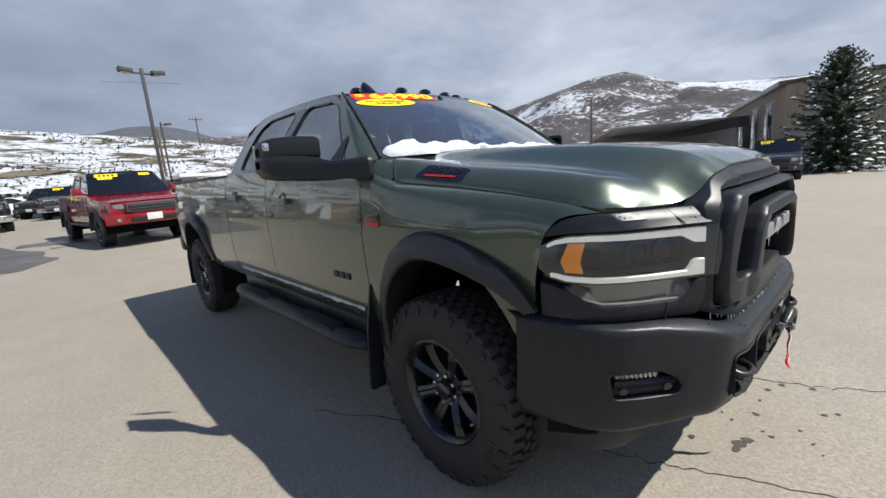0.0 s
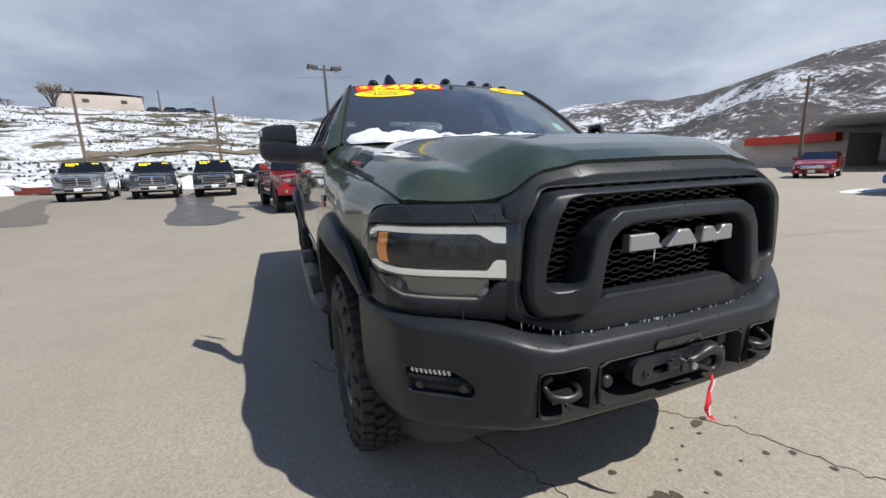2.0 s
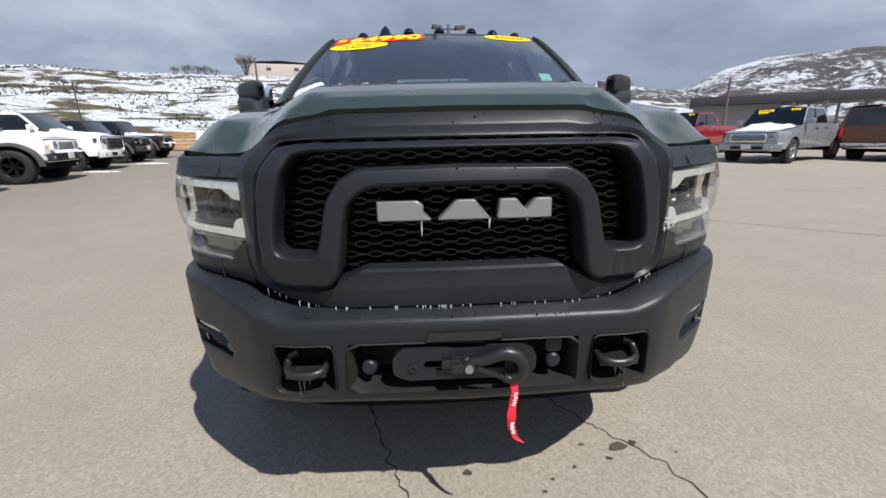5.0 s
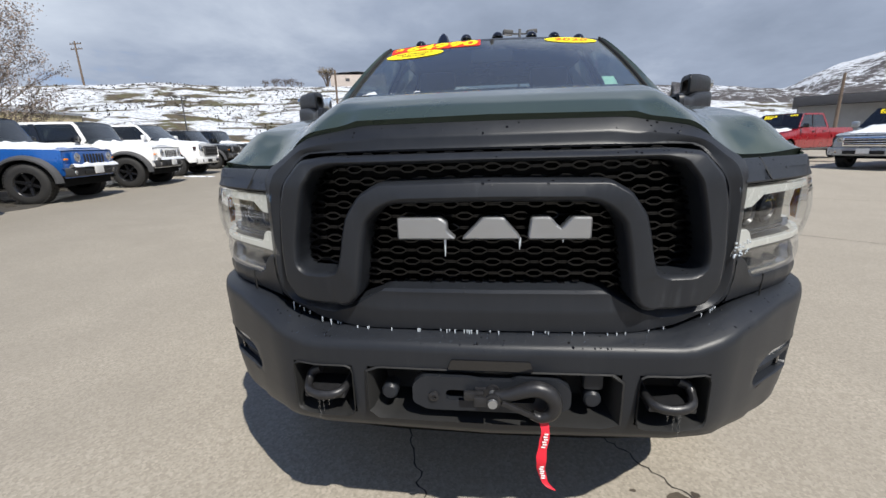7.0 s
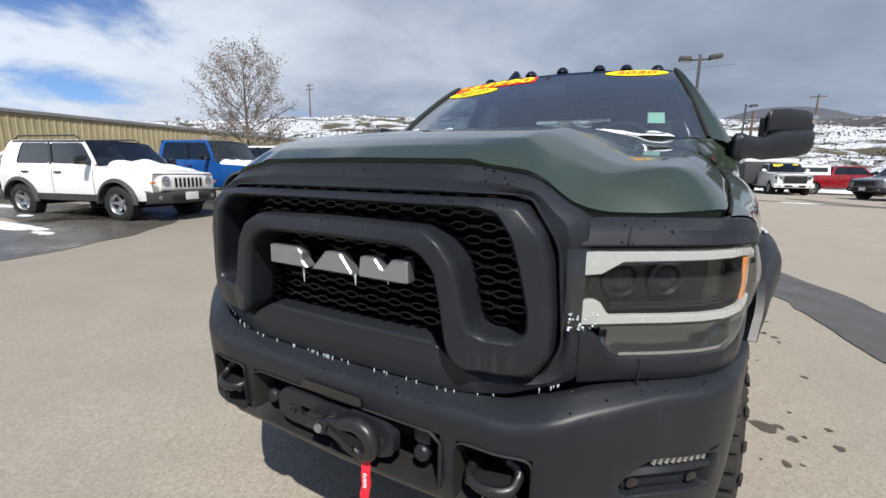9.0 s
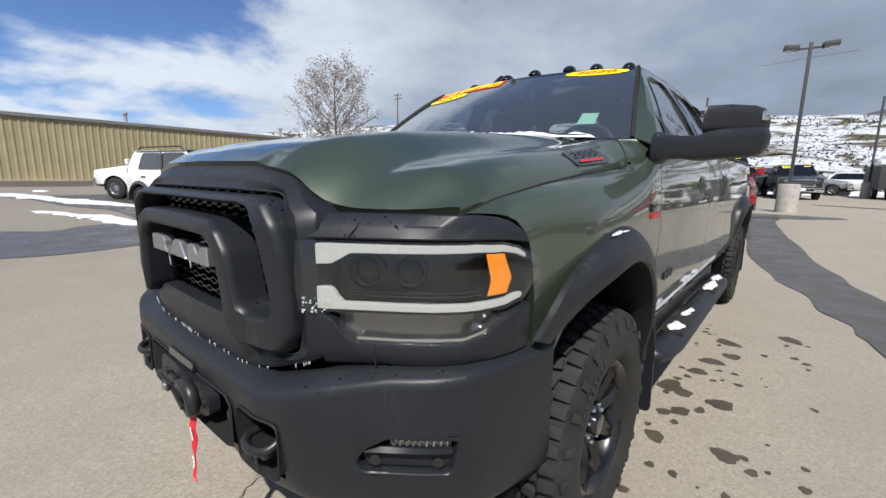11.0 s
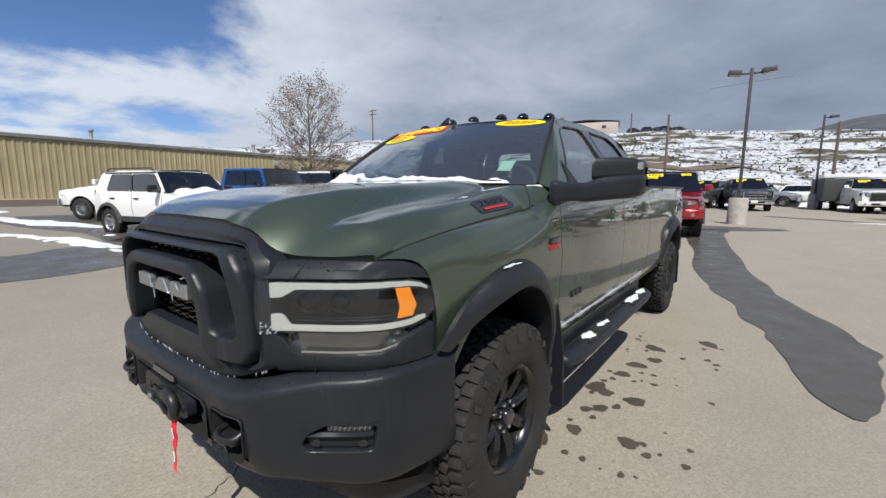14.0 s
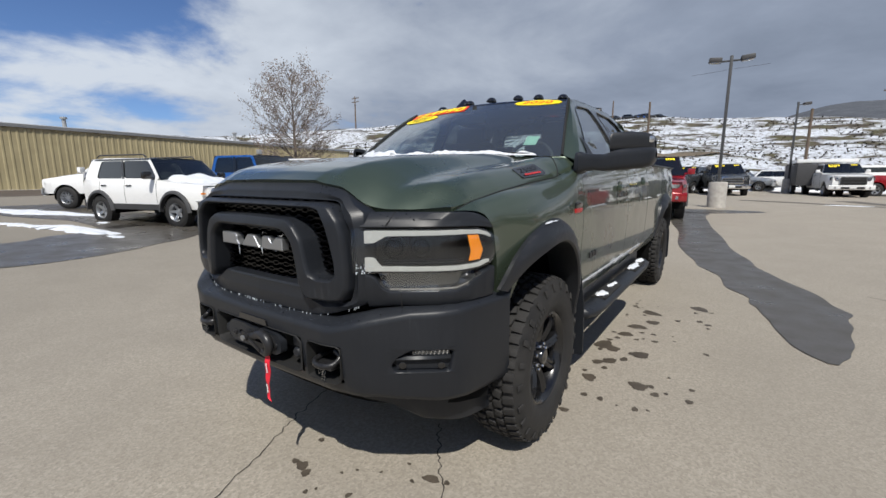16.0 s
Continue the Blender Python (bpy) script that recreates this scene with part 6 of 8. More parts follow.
def vehicle(name, label, category, x, y, rz, col, kind="pickup", L=5.9, W=2.0, H=1.95, r=0.40, af=0.98, ar=4.65, hf=1.06, hr=1.20, belt=1.28, cowl=1.42, rf=2.0, rr=3.5, back=3.75,
            bed=1.28, sill=0.48, trim=None, bump="body", flare=False, rim="five_silver", grille="bar", lamps="wide", sticker=True, snow=0.0, rack=False, shell=None, step=True, boxy=False, top=None, plate=True, group="parked vehicles", lower=None, cuts=None):
    t = thing(name, label, category, (x, y, ground_z(x, y)), rz, group)
    P = col
    hw = W / 2
    T = trim or GLOSS_BLACK
    suv = kind == "suv"
    belt_at = lambda q: belt + 0.03 * (q - cowl) / L
    tops = lambda q: tab(q, [0.0, 0.12, cowl - 0.02, cowl + 0.10], [hf - 0.04, hf, hr, belt]) if q < cowl + 0.1 else (belt_at(q) if (suv or q < back) else bed)
    arch_r = r * (1.24 if not boxy else 1.34)

    def low(q):
        z = sill
        for c in (af, ar):
            d = abs(q - c)
            if d < arch_r:
                z = max(z, r + math.sqrt(arch_r ** 2 - d * d) * (0.98 if not boxy else 0.9))
        return min(z, tops(q) - 0.12)

    def sx(q, k):
        tp = 0.14 if not boxy else 0.04
        wv = hw * (1 - tp * sstep(0.55, 0.0, q) - 0.05 * sstep(L - 0.5, L, q))
        return wv * tab(k, [0, 0.18, 0.5, 0.75, 1.0], [0.955, 0.985, 1.0, 0.992, 0.955 if not boxy else 0.975])
    qs = sorted(set([0.06 + (L - 0.12) * i / 60 for i in range(61)] + [af - arch_r, af + arch_r, ar - arch_r, ar + arch_r] + ([back, back + 0.004] if not suv else [])))
    g = Geo()
    for s in (1, -1):
        rows = []
        for q in qs:
            zl, zt = low(q), tops(q)
            row = [(s * (sx(q, k) if zl + (zt - zl) * k > 0 else 0), q, zl + (zt - zl) * k) for k in np.linspace(0, 1, 8)]
            kk = [(z - sill) / max(0.1, zt - sill) for _, _, z in row]
            row = [(s * sx(q, k), q, p[2]) for p, k in zip(row, kk)]
            row = [(row[0][0] - s * 0.05, q, row[0][2])] + row
            rows.append(row)
        g.grid(rows)
    # bonnet and front, deck, tail
    us = np.linspace(-1, 1, 13)
    g.grid([[(u * sx(q, 1.0), q, tops(q) + (0.045 * (1 - abs(u) ** 3) if not boxy else 0.05 * (1 - sstep(0.6, 0.85, abs(u)))) * sstep(0.0, 0.3, q)) for u in us] for q in np.linspace(0.06, cowl + 0.1, 14)])
    rise = lambda u: (0.17 if not boxy else 0.10) * abs(u) ** 2.6
    g.grid([[(u * sx(0.06, k), 0.02 + rise(u) * 0.4 + 0.03 * abs(2 * k - 1.1) ** 2, sill - 0.05 + (hf - 0.04 - sill + 0.05) * k) for u in us] for k in np.linspace(0, 1, 7)])
    g.grid([[(u * sx(L - 0.06, k), L - 0.06, sill + (tops(L - 0.06) - sill) * k) for u in us] for k in (0, 0.5, 1)])
    if not suv:
        g.grid([[(u * (hw * 0.90), q, bed - 0.35) for u in (-1, 1)] for q in (back, L - 0.06)])
        g.grid([[(s_ * hw * 0.90, q, z) for q in (back, L - 0.06)] for s_, z in ((-1, bed - 0.35), (-1, bed), (-0.955 / 0.9, bed))])
        g.grid([[(s_ * hw * 0.90, q, z) for q in (back, L - 0.06)] for s_, z in ((1, bed - 0.35), (1, bed), (0.955 / 0.9, bed))])
    body = g.obj("body", P, t)
    Geo().box((0, L / 2, sill + 0.02), (W * 0.84, L * 0.92, 0.16), 0.02).obj("underbody", CAVITY, t)
    for c in (af, ar):
        rows = [[(xx, c - math.cos(a) * arch_r * 1.02, r + math.sin(a) * arch_r * 1.02) for xx in (-hw * 0.93, -hw * 0.5, hw * 0.5, hw * 0.93)] for a in np.linspace(-0.15, math.pi + 0.15, 14)]
        Geo().grid(rows).obj("wheel_housing", CAVITY, t)
    # greenhouse
    rx = 0.76 if not boxy else 0.86
    gx = lambda z: hw * (0.945 + (rx - 0.945) * (z - belt) / (H - belt))
    end = back if not suv else L - 0.10
    rre = rr
    zt = H - 0.05
    poly = [(cowl + 0.06, belt), (rf, zt), (rre, zt), (end, belt)]
    yl = lambda z: cowl + 0.06 + (rf - cowl - 0.06) * (z - belt) / (zt - belt)
    yr_ = lambda z: end + (rre - end) * (z - belt) / (zt - belt)
    zb, zu = belt + 0.04, zt - 0.06
    cuts = cuts or ([0.0, 0.46, 0.52, 1.0] if not suv else [0.0, 0.36, 0.40, 0.71, 0.76, 1.0])
    wins = []
    for i in range(0, len(cuts), 2):
        f = lambda z, k: yl(z) + 0.10 + (yr_(z) - 0.12 - yl(z) - 0.10) * k
        wins.append(rounded([(f(zb, cuts[i]), zb), (f(zu, cuts[i]), zu), (f(zu, cuts[i + 1]), zu), (f(zb, cuts[i + 1]), zb)], 0.05, 3))
    for s in (1, -1):
        filled(resample(rounded(poly, 0.12, 4), 60, True), [resample(w, 30, True) for w in wins], lambda a, b: (s * gx(b), a, b)).obj("cab_side", P, t)
        for w in wins:
            filled(w, [], lambda a, b: (s * (gx(b) - 0.012), a, b)).obj("side_window", GLASS_DARK, t)
        if top:
            Geo().grid([[(s * (gx(z) + 0.005), yl(z) + (yr_(z) - yl(z)) * k, z) for z in (zu + 0.012, zt - 0.006)] for k in np.linspace(0.02, 0.94, 8)]).obj("roof_side", top, t)
        # black door-top pillars between the windows
        for i in range(1, len(cuts) - 1, 2):
            f = lambda z, k: yl(z) + 0.10 + (yr_(z) - 0.12 - yl(z) - 0.10) * k
            Geo().grid([[(s * (gx(z) + 0.004), f(z, cuts[i] + (cuts[i + 1] - cuts[i]) * q), z) for q in (-0.15, 0.5, 1.15)] for z in (zb - 0.01, zu + 0.01)]).obj("door_pillar", GLOSS_BLACK, t)
    # windscreen, roof, back
    Geo().grid([[(u * gx(z) * 0.99, yl(z) - 0.10 * (1 - u * u) * (1 - 0.6 * (z - belt) / (zt - belt)), z) for u in us] for z in np.linspace(belt - 0.01, zt - 0.01, 5)]).obj("windscreen", GLASS_DARK, t, "dark windscreen")
    Geo().grid([[(u * gx(zt), (rf - 0.05 * (1 - u * u)) + (rre - rf + 0.05 * (1 - u * u)) * k, zt - 0.012 + 0.05 * (1 - abs(u) ** 2.5) * (0.4 + 0.6 * math.sin(math.pi * min(1, k * 1.4 + 0.1)) if k < 0.7 else 0.9)) for u in us] for k in np.linspace(0, 1, 8)]).obj("roof", top or P, t)
    Geo().grid([[(u * gx(z), yr_(z) + 0.01, z) for u in us] for z in np.linspace(belt - (0.4 if not suv else 0.0), zt, 4)]).obj("cab_back", P, t)
    Geo().grid([[(u * gx(z) * 0.84, yr_(z) + 0.016, z) for u in (-1, 0, 1)] for z in (belt + 0.06, zt - 0.08)]).obj("rear_window", GLASS_DARK, t)
    # wheels
    for c in (af, ar):
        for s in (1, -1):
            far_wheel(t, (s * (hw - r * 0.33 - (0.01 if not boxy else -0.05)), c, r), r, rim, s)
            if flare:
                rows = []
                for a in np.linspace(0.0, math.pi, 16):
                    rows.append([(s * (hw * 0.985 + o), c - math.cos(a) * arch_r * k, r + math.sin(a) * arch_r * k * (0.98 if not boxy else 0.9)) for k, o in ((1.17, 0.0), (1.16, 0.02), (1.06, 0.05 if not boxy else 0.11), (0.99, 0.05 if not boxy else 0.11), (0.98, -0.05))])
                Geo().grid(rows).obj("wheel_flare", GREY_PLASTIC, t)
    # front end
    bz, bh = sill + 0.07, 0.26 if not boxy else 0.20
    bm_ = {"body": P, "chrome": CHROME, "black": GREY_PLASTIC}[bump]
    Geo().grid([[(u * hw * 0.985, -0.06 + rise(u) + o, bz + dz) for dz, o in ((-bh / 2, 0.06), (-bh / 2 + 0.03, 0.01), (0, -0.01), (bh / 2 - 0.03, 0.0), (bh / 2, 0.06))] for u in np.linspace(-1, 1, 17)]).obj("front_bumper", bm_, t)
    Geo().box((0, -0.075, bz - 0.02), (W * 0.5, 0.03, bh * 0.42), 0.01).obj("bumper_grille", BLACK, t)
    if plate:
        Geo().box((0, -0.095, bz + 0.02), (0.32, 0.012, 0.16), 0.003).obj("number_plate", PLATE, t)
    gz0, gz1 = bz + bh / 2 + 0.03, hf - 0.06
    if grille == "seven":
        gr = Geo().box((0, 0.0, (gz0 + gz1) / 2), (W * 0.74, 0.06, gz1 - gz0), 0.02).obj("grille", P, t)
        for k in range(7):
            Geo().box(((k - 3) * W * 0.058, -0.034, (gz0 + gz1) / 2), (W * 0.030, 0.012, (gz1 - gz0) * 0.72), 0.004).obj("grille_slot", BLACK, gr)
    else:
        gw = W * (0.56 if lamps == "wide" else 0.50)
        gr = Geo().box((0, -0.01, (gz0 + gz1) / 2), (gw, 0.07, gz1 - gz0), 0.03).obj("grille", CHROME if grille in ("bar", "cross") else GREY_PLASTIC, t)
        Geo().box((0, -0.025, (gz0 + gz1) / 2), (gw - 0.09, 0.06, gz1 - gz0 - 0.08), 0.015).obj("grille_mesh", BLACK, gr)
        nb = 3 if grille != "none" else 2
        for k in range(nb):
            Geo().box((0, -0.058, gz0 + 0.04 + (gz1 - gz0 - 0.08) * (k + 0.5) / nb), (gw - 0.11, 0.012, 0.022), 0.004).obj("grille_bar", CHROME if grille in ("bar", "cross") else GREY_PLASTIC, gr)
        if grille == "cross":
            Geo().box((0, -0.060, (gz0 + gz1) / 2), (0.07, 0.014, gz1 - gz0 - 0.08), 0.004).obj("grille_bar", CHROME, gr)
    for s in (1, -1):
        if lamps == "round":
            Geo().lathe([(0.02, 0.10), (-0.035, 0.10), (-0.045, 0.085), (-0.035, 0.07), (-0.05, 0.0)], (s * W * 0.30, 0.0, (gz0 + gz1) / 2 + 0.03), "y", 18).obj("headlamp", LAMP_SILVER, t)
            Geo().box((s * W * 0.43, 0.04, (gz0 + gz1) / 2), (0.10, 0.04, 0.04), 0.01).obj("marker_lamp", AMBER, t)
        else:
            rows = [[(s * (W * 0.29 + (W * 0.185) * k), -0.012 + rise(0.58 + 0.37 * k) * 0.9 + (0.10 * k ** 3), gz1 - 0.02 - (gz1 - gz0) * (0.50 - 0.12 * k) * j) for j in (0, 0.5, 1)] for k in np.linspace(0, 1, 6)]
            Geo().grid(rows).obj("headlamp", LAMP_SILVER, t)
            Geo().grid([[(p[0] * 1.0, p[1] - 0.006, p[2]) for p in rw_] for rw_ in rows]).obj("lamp_lens", LENS, t)
        Geo().lathe([(0.0, 0.05), (-0.012, 0.045), (-0.008, 0.0)], (s * W * 0.36, -0.06 + rise(0.72), bz - 0.01), "y", 12).obj("fog_lamp", LAMP_SILVER, t)
        # mirrors, handles, steps
        mx = hw * 0.94
        Geo().tube([(s * mx, cowl + 0.28, belt + 0.03), (s * (mx + 0.12), cowl + 0.26, belt + 0.06)], 0.03, 6).box((s * (mx + 0.18), cowl + 0.26, belt + 0.11), (0.20, 0.12, 0.18), 0.04).obj("door_mirror", T if bump != "body" else P, t)
        for q in ((rf + 0.55, rr - 0.15) if not suv else (rf + 0.55, rf + 1.45)):
            Geo().box((s * (hw * 0.985 + 0.012), q, belt - 0.13), (0.03, 0.18, 0.035), 0.01).obj("door_handle", T, t)
        for q in (cowl + 0.18, rf + 0.72, (back - 0.02) if not suv else rf + 1.62):
            Geo().tube([(s * (sx(q, (z - sill) / (belt - sill)) + 0.001), q, z) for z in np.linspace(sill + 0.06, belt - 0.01, 5)], 0.005, 4).obj("door_seam", BLACK, t)
        if step:
            Geo().tube([(s * hw * 0.98, af + arch_r + 0.15, sill - 0.06), (s * hw * 0.98, ar - arch_r - 0.15, sill - 0.06)], 0.045, 8).obj("side_step", GREY_PLASTIC, t)
        if lower:
            Geo().grid([[(s * (sx(q, k) + 0.008), q, sill + (belt - sill) * k) for k in (-0.04, 0.05, 0.16)] for q in np.linspace(af + arch_r, ar - arch_r, 10)]).obj("rocker_cladding", lower, t)
        Geo().box((s * hw * 0.84, L - 0.045, belt - 0.22), (0.13, 0.05, 0.32), 0.02).obj("tail_lamp", RED, t)
    Geo().box((0, L - 0.01, sill + 0.10), (W * 0.92, 0.14, 0.20), 0.03).obj("rear_bumper", CHROME if bump == "chrome" else GREY_PLASTIC, t)
    # windscreen price strips in yellow with dark bars
    if sticker:
        def wsp(u, z, o=0.012):
            return (u * gx(z) * 0.99, yl(z) - 0.10 * (1 - u * u) * (1 - 0.6 * (z - belt) / (zt - belt)) - o, z)
        for u0, u1, z0, z1 in ((-0.80, -0.16, zt - 0.125, zt - 0.045), (-0.74, -0.34, zt - 0.185, zt - 0.130), (0.48, 0.82, zt - 0.105, zt - 0.045)):
            st_ = Geo().grid([[wsp(u, z) for u in np.linspace(u0, u1, 5)] for z in (z0, z1)]).obj("price_sticker", YELLOW, t, "yellow price sticker with dark bars")
            for k in range(4):
                a = u0 + (u1 - u0) * (0.16 + 0.19 * k)
                Geo().grid([[wsp(u, z, 0.016) for u in (a, a + (u1 - u0) * 0.11)] for z in (z0 + 0.016, z1 - 0.016)]).obj("sticker_bar", RED if u0 < -0.8 else BLACK, st_)
    if rack:
        for s in (1, -1):
            Geo().tube([(s * gx(zt) * 0.92, rf + 0.2, zt + 0.03), (s * gx(zt) * 0.92, rf + 0.3, zt + 0.09), (s * gx(zt) * 0.92, rre - 0.2, zt + 0.09), (s * gx(zt) * 0.92, rre - 0.1, zt + 0.03)], 0.018, 6).obj("roof_rail", GREY_PLASTIC, t)
    if shell:
        sh = Geo()
        b0, b1, z0, z1 = back + 0.02, L - 0.05, bed, H - 0.02
        sh.grid([[(s_ * hw * (0.95 - 0.12 * k), q + (0.0 if q < b1 - 0.1 else -0.22 * k), z0 + (z1 - z0) * k) for s_, k in ((-1, 0), (-1, 0.5), (-1, 0.92), (-0.92, 1.0), (0, 1.03), (0.92, 1.0), (1, 0.92), (1, 0.5), (1, 0))] for q in (b0, b0 + 0.5, b1 - 0.5, b1)])
        sp = sh.obj("bed_shell", shell, t, "fibreglass shell over the bed")
        for s in (1, -1):
            Geo().grid([[(s * (hw * (0.95 - 0.12 * k) + 0.006), q, z0 + (z1 - z0) * k) for k in (0.30, 0.78)] for q in (b0 + 0.15, b1 - 0.35)]).obj("shell_window", GLASS_DARK, sp)
        Geo().grid([[(u * hw * 0.80, b1 - 0.22 * k + 0.01, z0 + (z1 - z0) * k) for u in (-1, 1)] for k in (0.02, 0.88)]).obj("shell_window", GLASS_DARK, sp)
        Geo().grid([[(u * hw * (0.95 - 0.12 * k), b1 - 0.22 * k, z0 + (z1 - z0) * k) for u in (-1, 0, 1)] for k in (0, 0.92)]).obj("shell_hatch", shell, sp)
    if snow:
        def cover(u, q):
            return (u * sx(q, 1.0) * 0.86, q, tops(q) + 0.05 * (1 - abs(u) ** 3) + snow * max(0.0, (1 - abs(u) ** 5)) * (0.8 + 0.5 * mnoise.noise((u * 3 + x, q * 2.5, y))) * sstep(0.18, 0.42, q) * (1 + 0.5 * sstep(cowl - 0.5, cowl, q)) - 0.012)
        o = Geo().grid([[cover(u, q) for u in np.linspace(-1, 1, 19)] for q in np.linspace(0.16, cowl + 0.16, 16)]).obj("snow_cover", SNOW, t, "thick snow lying on the bonnet", angle=80)
        if boxy:
            Geo().grid([[(u * hw * 0.85, -0.10 + 0.12 * k, bz + bh / 2 + 0.10 * math.sin(math.pi * k) * (0.7 + 0.6 * mnoise.noise((u * 4, x, 1.0)))) for k in np.linspace(0, 1, 6)] for u in np.linspace(-1, 1, 17)]).obj("snow_ridge", SNOW, t, "snow ridge on the bumper", angle=80)
    return t


C_RED = car_paint("red", (0.27, 0.006, 0.012), 0.2)
C_GREY = car_paint("graphite", (0.060, 0.066, 0.072), 0.35)
C_SILVER = car_paint("silver", (0.34, 0.36, 0.385), 0.5)
C_BLACK = car_paint("black", (0.010, 0.011, 0.012), 0.2)
C_WHITE = car_paint("white", (0.78, 0.78, 0.77), 0.0, 0.32)
C_BLUE = car_paint("blue", (0.010, 0.095, 0.36), 0.3)
C_BROWN = car_paint("bronze_brown", (0.14, 0.050, 0.026), 0.4)
C_DGREY = car_paint("dark_grey", (0.035, 0.038, 0.042), 0.5)
# red lifted pickup by the lamp post
vehicle("pickup_truck", "red lifted crew-cab pickup with yellow windscreen stickers", "pickup truck", -0.30, 12.0, 8, C_RED, L=5.4, W=1.90, H=1.90, r=0.41, af=0.95, ar=4.5, hf=1.10, hr=1.20, belt=1.28, cowl=1.30, rf=1.95, rr=3.2, back=3.5, bed=1.28, sill=0.60, rim="six_black", grille="none", bump="body", flare=True)
# row along the back of the lot
vehicle("pickup_truck", "silver pickup with chrome grille, facing out of the row", "pickup truck", -9.9, 23.4, 10, C_SILVER, hf=1.20, hr=1.31, belt=1.37, cowl=1.48, grille="cross", bump="chrome", H=1.92)
vehicle("pickup_truck", "graphite pickup with chrome grille beside a silver one", "pickup truck", -7.0, 23.6, 8, C_GREY, hf=1.20, hr=1.31, belt=1.37, cowl=1.48, grille="cross", bump="chrome", H=1.92)
vehicle("pickup_truck", "black pickup with chrome grille and yellow stickers", "pickup truck", -4.3, 23.7, 6, C_BLACK, hf=1.20, hr=1.31, belt=1.37, cowl=1.48, grille="bar", bump="chrome", H=1.98)
vehicle("pickup_truck", "slate grey pickup with roof rack in the back row", "pickup truck", -1.9, 32.0, -18, C_GREY, hf=1.20, hr=1.31, belt=1.37, cowl=1.48, grille="cross", bump="chrome", rack=True, H=1.9)
vehicle("pickup_truck", "dark blue-black pickup behind the lamp post", "pickup truck", 1.5, 29.5, 12, C_DGREY, hf=1.20, hr=1.31, belt=1.37, cowl=1.48, grille="bar", bump="chrome", H=1.98)
vehicle("pickup_truck", "white pickup with black grille and yellow stickers", "pickup truck", 7.0, 31.0, 8, C_WHITE, hf=1.20, hr=1.31, belt=1.37, cowl=1.48, grille="none", bump="body", H=1.95)
vehicle("car", "small white saloon car parked at the foot of the bank", "car", -7.2, 38.0, -60, C_WHITE, kind="suv", L=4.5, W=1.8, H=1.5, r=0.33, af=0.85, ar=3.5, hf=0.75, hr=0.95, belt=0.98, cowl=1.2, rf=2.0, rr=3.2, sill=0.32, sticker=False, step=False)
vehicle("car", "dark estate car parked at the foot of the bank", "car", -11.5, 37.5, 70, C_BLACK, kind="suv", L=4.7, W=1.85, H=1.6, r=0.35, af=0.9, ar=3.65, hf=0.85, hr=1.02, belt=1.05, cowl=1.25, rf=2.0, rr=3.9, sill=0.34, sticker=False, step=False)
vehicle("pickup_truck", "black pickup half hidden in the back row", "pickup truck", -3.2, 36.5, -30, C_BLACK, sticker=False, bump="black", grille="none")
vehicle("suv", "silver crossover far back in the lot", "suv", 4.2, 40.0, 80, C_SILVER, kind="suv", L=4.7, W=1.9, H=1.75, r=0.36, af=0.9, ar=3.7, cowl=1.3, rf=2.0, rr=4.2, belt=1.12, hf=0.92, hr=1.08, sticker=False, step=False)
vehicle("suv", "white crossover far back in the lot", "suv", 7.5, 41.0, 80, C_WHITE, kind="suv", L=4.7, W=1.9, H=1.7, r=0.36, af=0.9, ar=3.7, cowl=1.3, rf=2.0, rr=4.2, belt=1.12, hf=0.92, hr=1.08, sticker=False, step=False)
# east row, facing the lot's middle
vehicle("pickup_truck", "grey off-road pickup with yellow windscreen stickers", "pickup truck", 20.6, 3.2, -82, C_GREY, kind="suv", L=4.9, W=1.85, H=1.82, r=0.39, af=0.9, ar=3.75, hf=1.02, hr=1.13, belt=1.22, cowl=1.35, rf=1.95, rr=4.3, grille="none", bump="black", rack=True)
vehicle("suv", "bright blue off-road suv with roof rack and stickers", "suv", 17.6, 5.9, -84, C_BLUE, kind="suv", L=4.6, W=1.86, H=1.85, r=0.385, af=0.88, ar=3.6, hf=1.02, hr=1.13, belt=1.22, cowl=1.35, rf=1.95, rr=4.1, grille="bar", bump="body", rack=True, flare=True)
vehicle("pickup_truck", "silver pickup with snow on its bonnet", "pickup truck", 11.2, 13.4, -62, C_SILVER, L=5.8, H=1.93, grille="bar", bump="body", snow=0.06, step=False, rim="five_silver", cowl=1.42)
vehicle("pickup_truck", "brown pickup with matching shell and tan flares", "pickup truck", 21.8, 15.6, 108, C_BROWN, L=6.2, W=2.05, H=2.0, r=0.41, af=1.0, ar=4.95, shell=C_BROWN, flare=False, bump="chrome", sticker=False, rim="five_silver", lower=plain("tan_cladding", (0.22, 0.17, 0.11), 0.5))
vehicle("pickup_truck", "red pickup with snow on bonnet and yellow stickers", "pickup truck", 10.8, 18.6, -60, C_RED, L=5.8, H=1.95, grille="cross", bump="chrome", snow=0.05)
vehicle("pickup_truck", "grey off-road pickup with snow on its headlamp", "pickup truck", 9.6, 23.0, -52, C_GREY, L=5.7, H=1.92, grille="none", bump="black", flare=True, snow=0.04)
vehicle("pickup_truck", "light silver pickup parked beyond a grey one", "pickup truck", 9.2, 28.2, -60, C_SILVER, L=5.6, H=1.85, grille="none", bump="black", flare=True, sticker=False)
vehicle("pickup_truck", "red and white pickup with white bed shell", "pickup truck", 12.8, 36.5, 105, C_RED, L=5.8, H=1.9, shell=C_WHITE, sticker=False, bump="chrome")
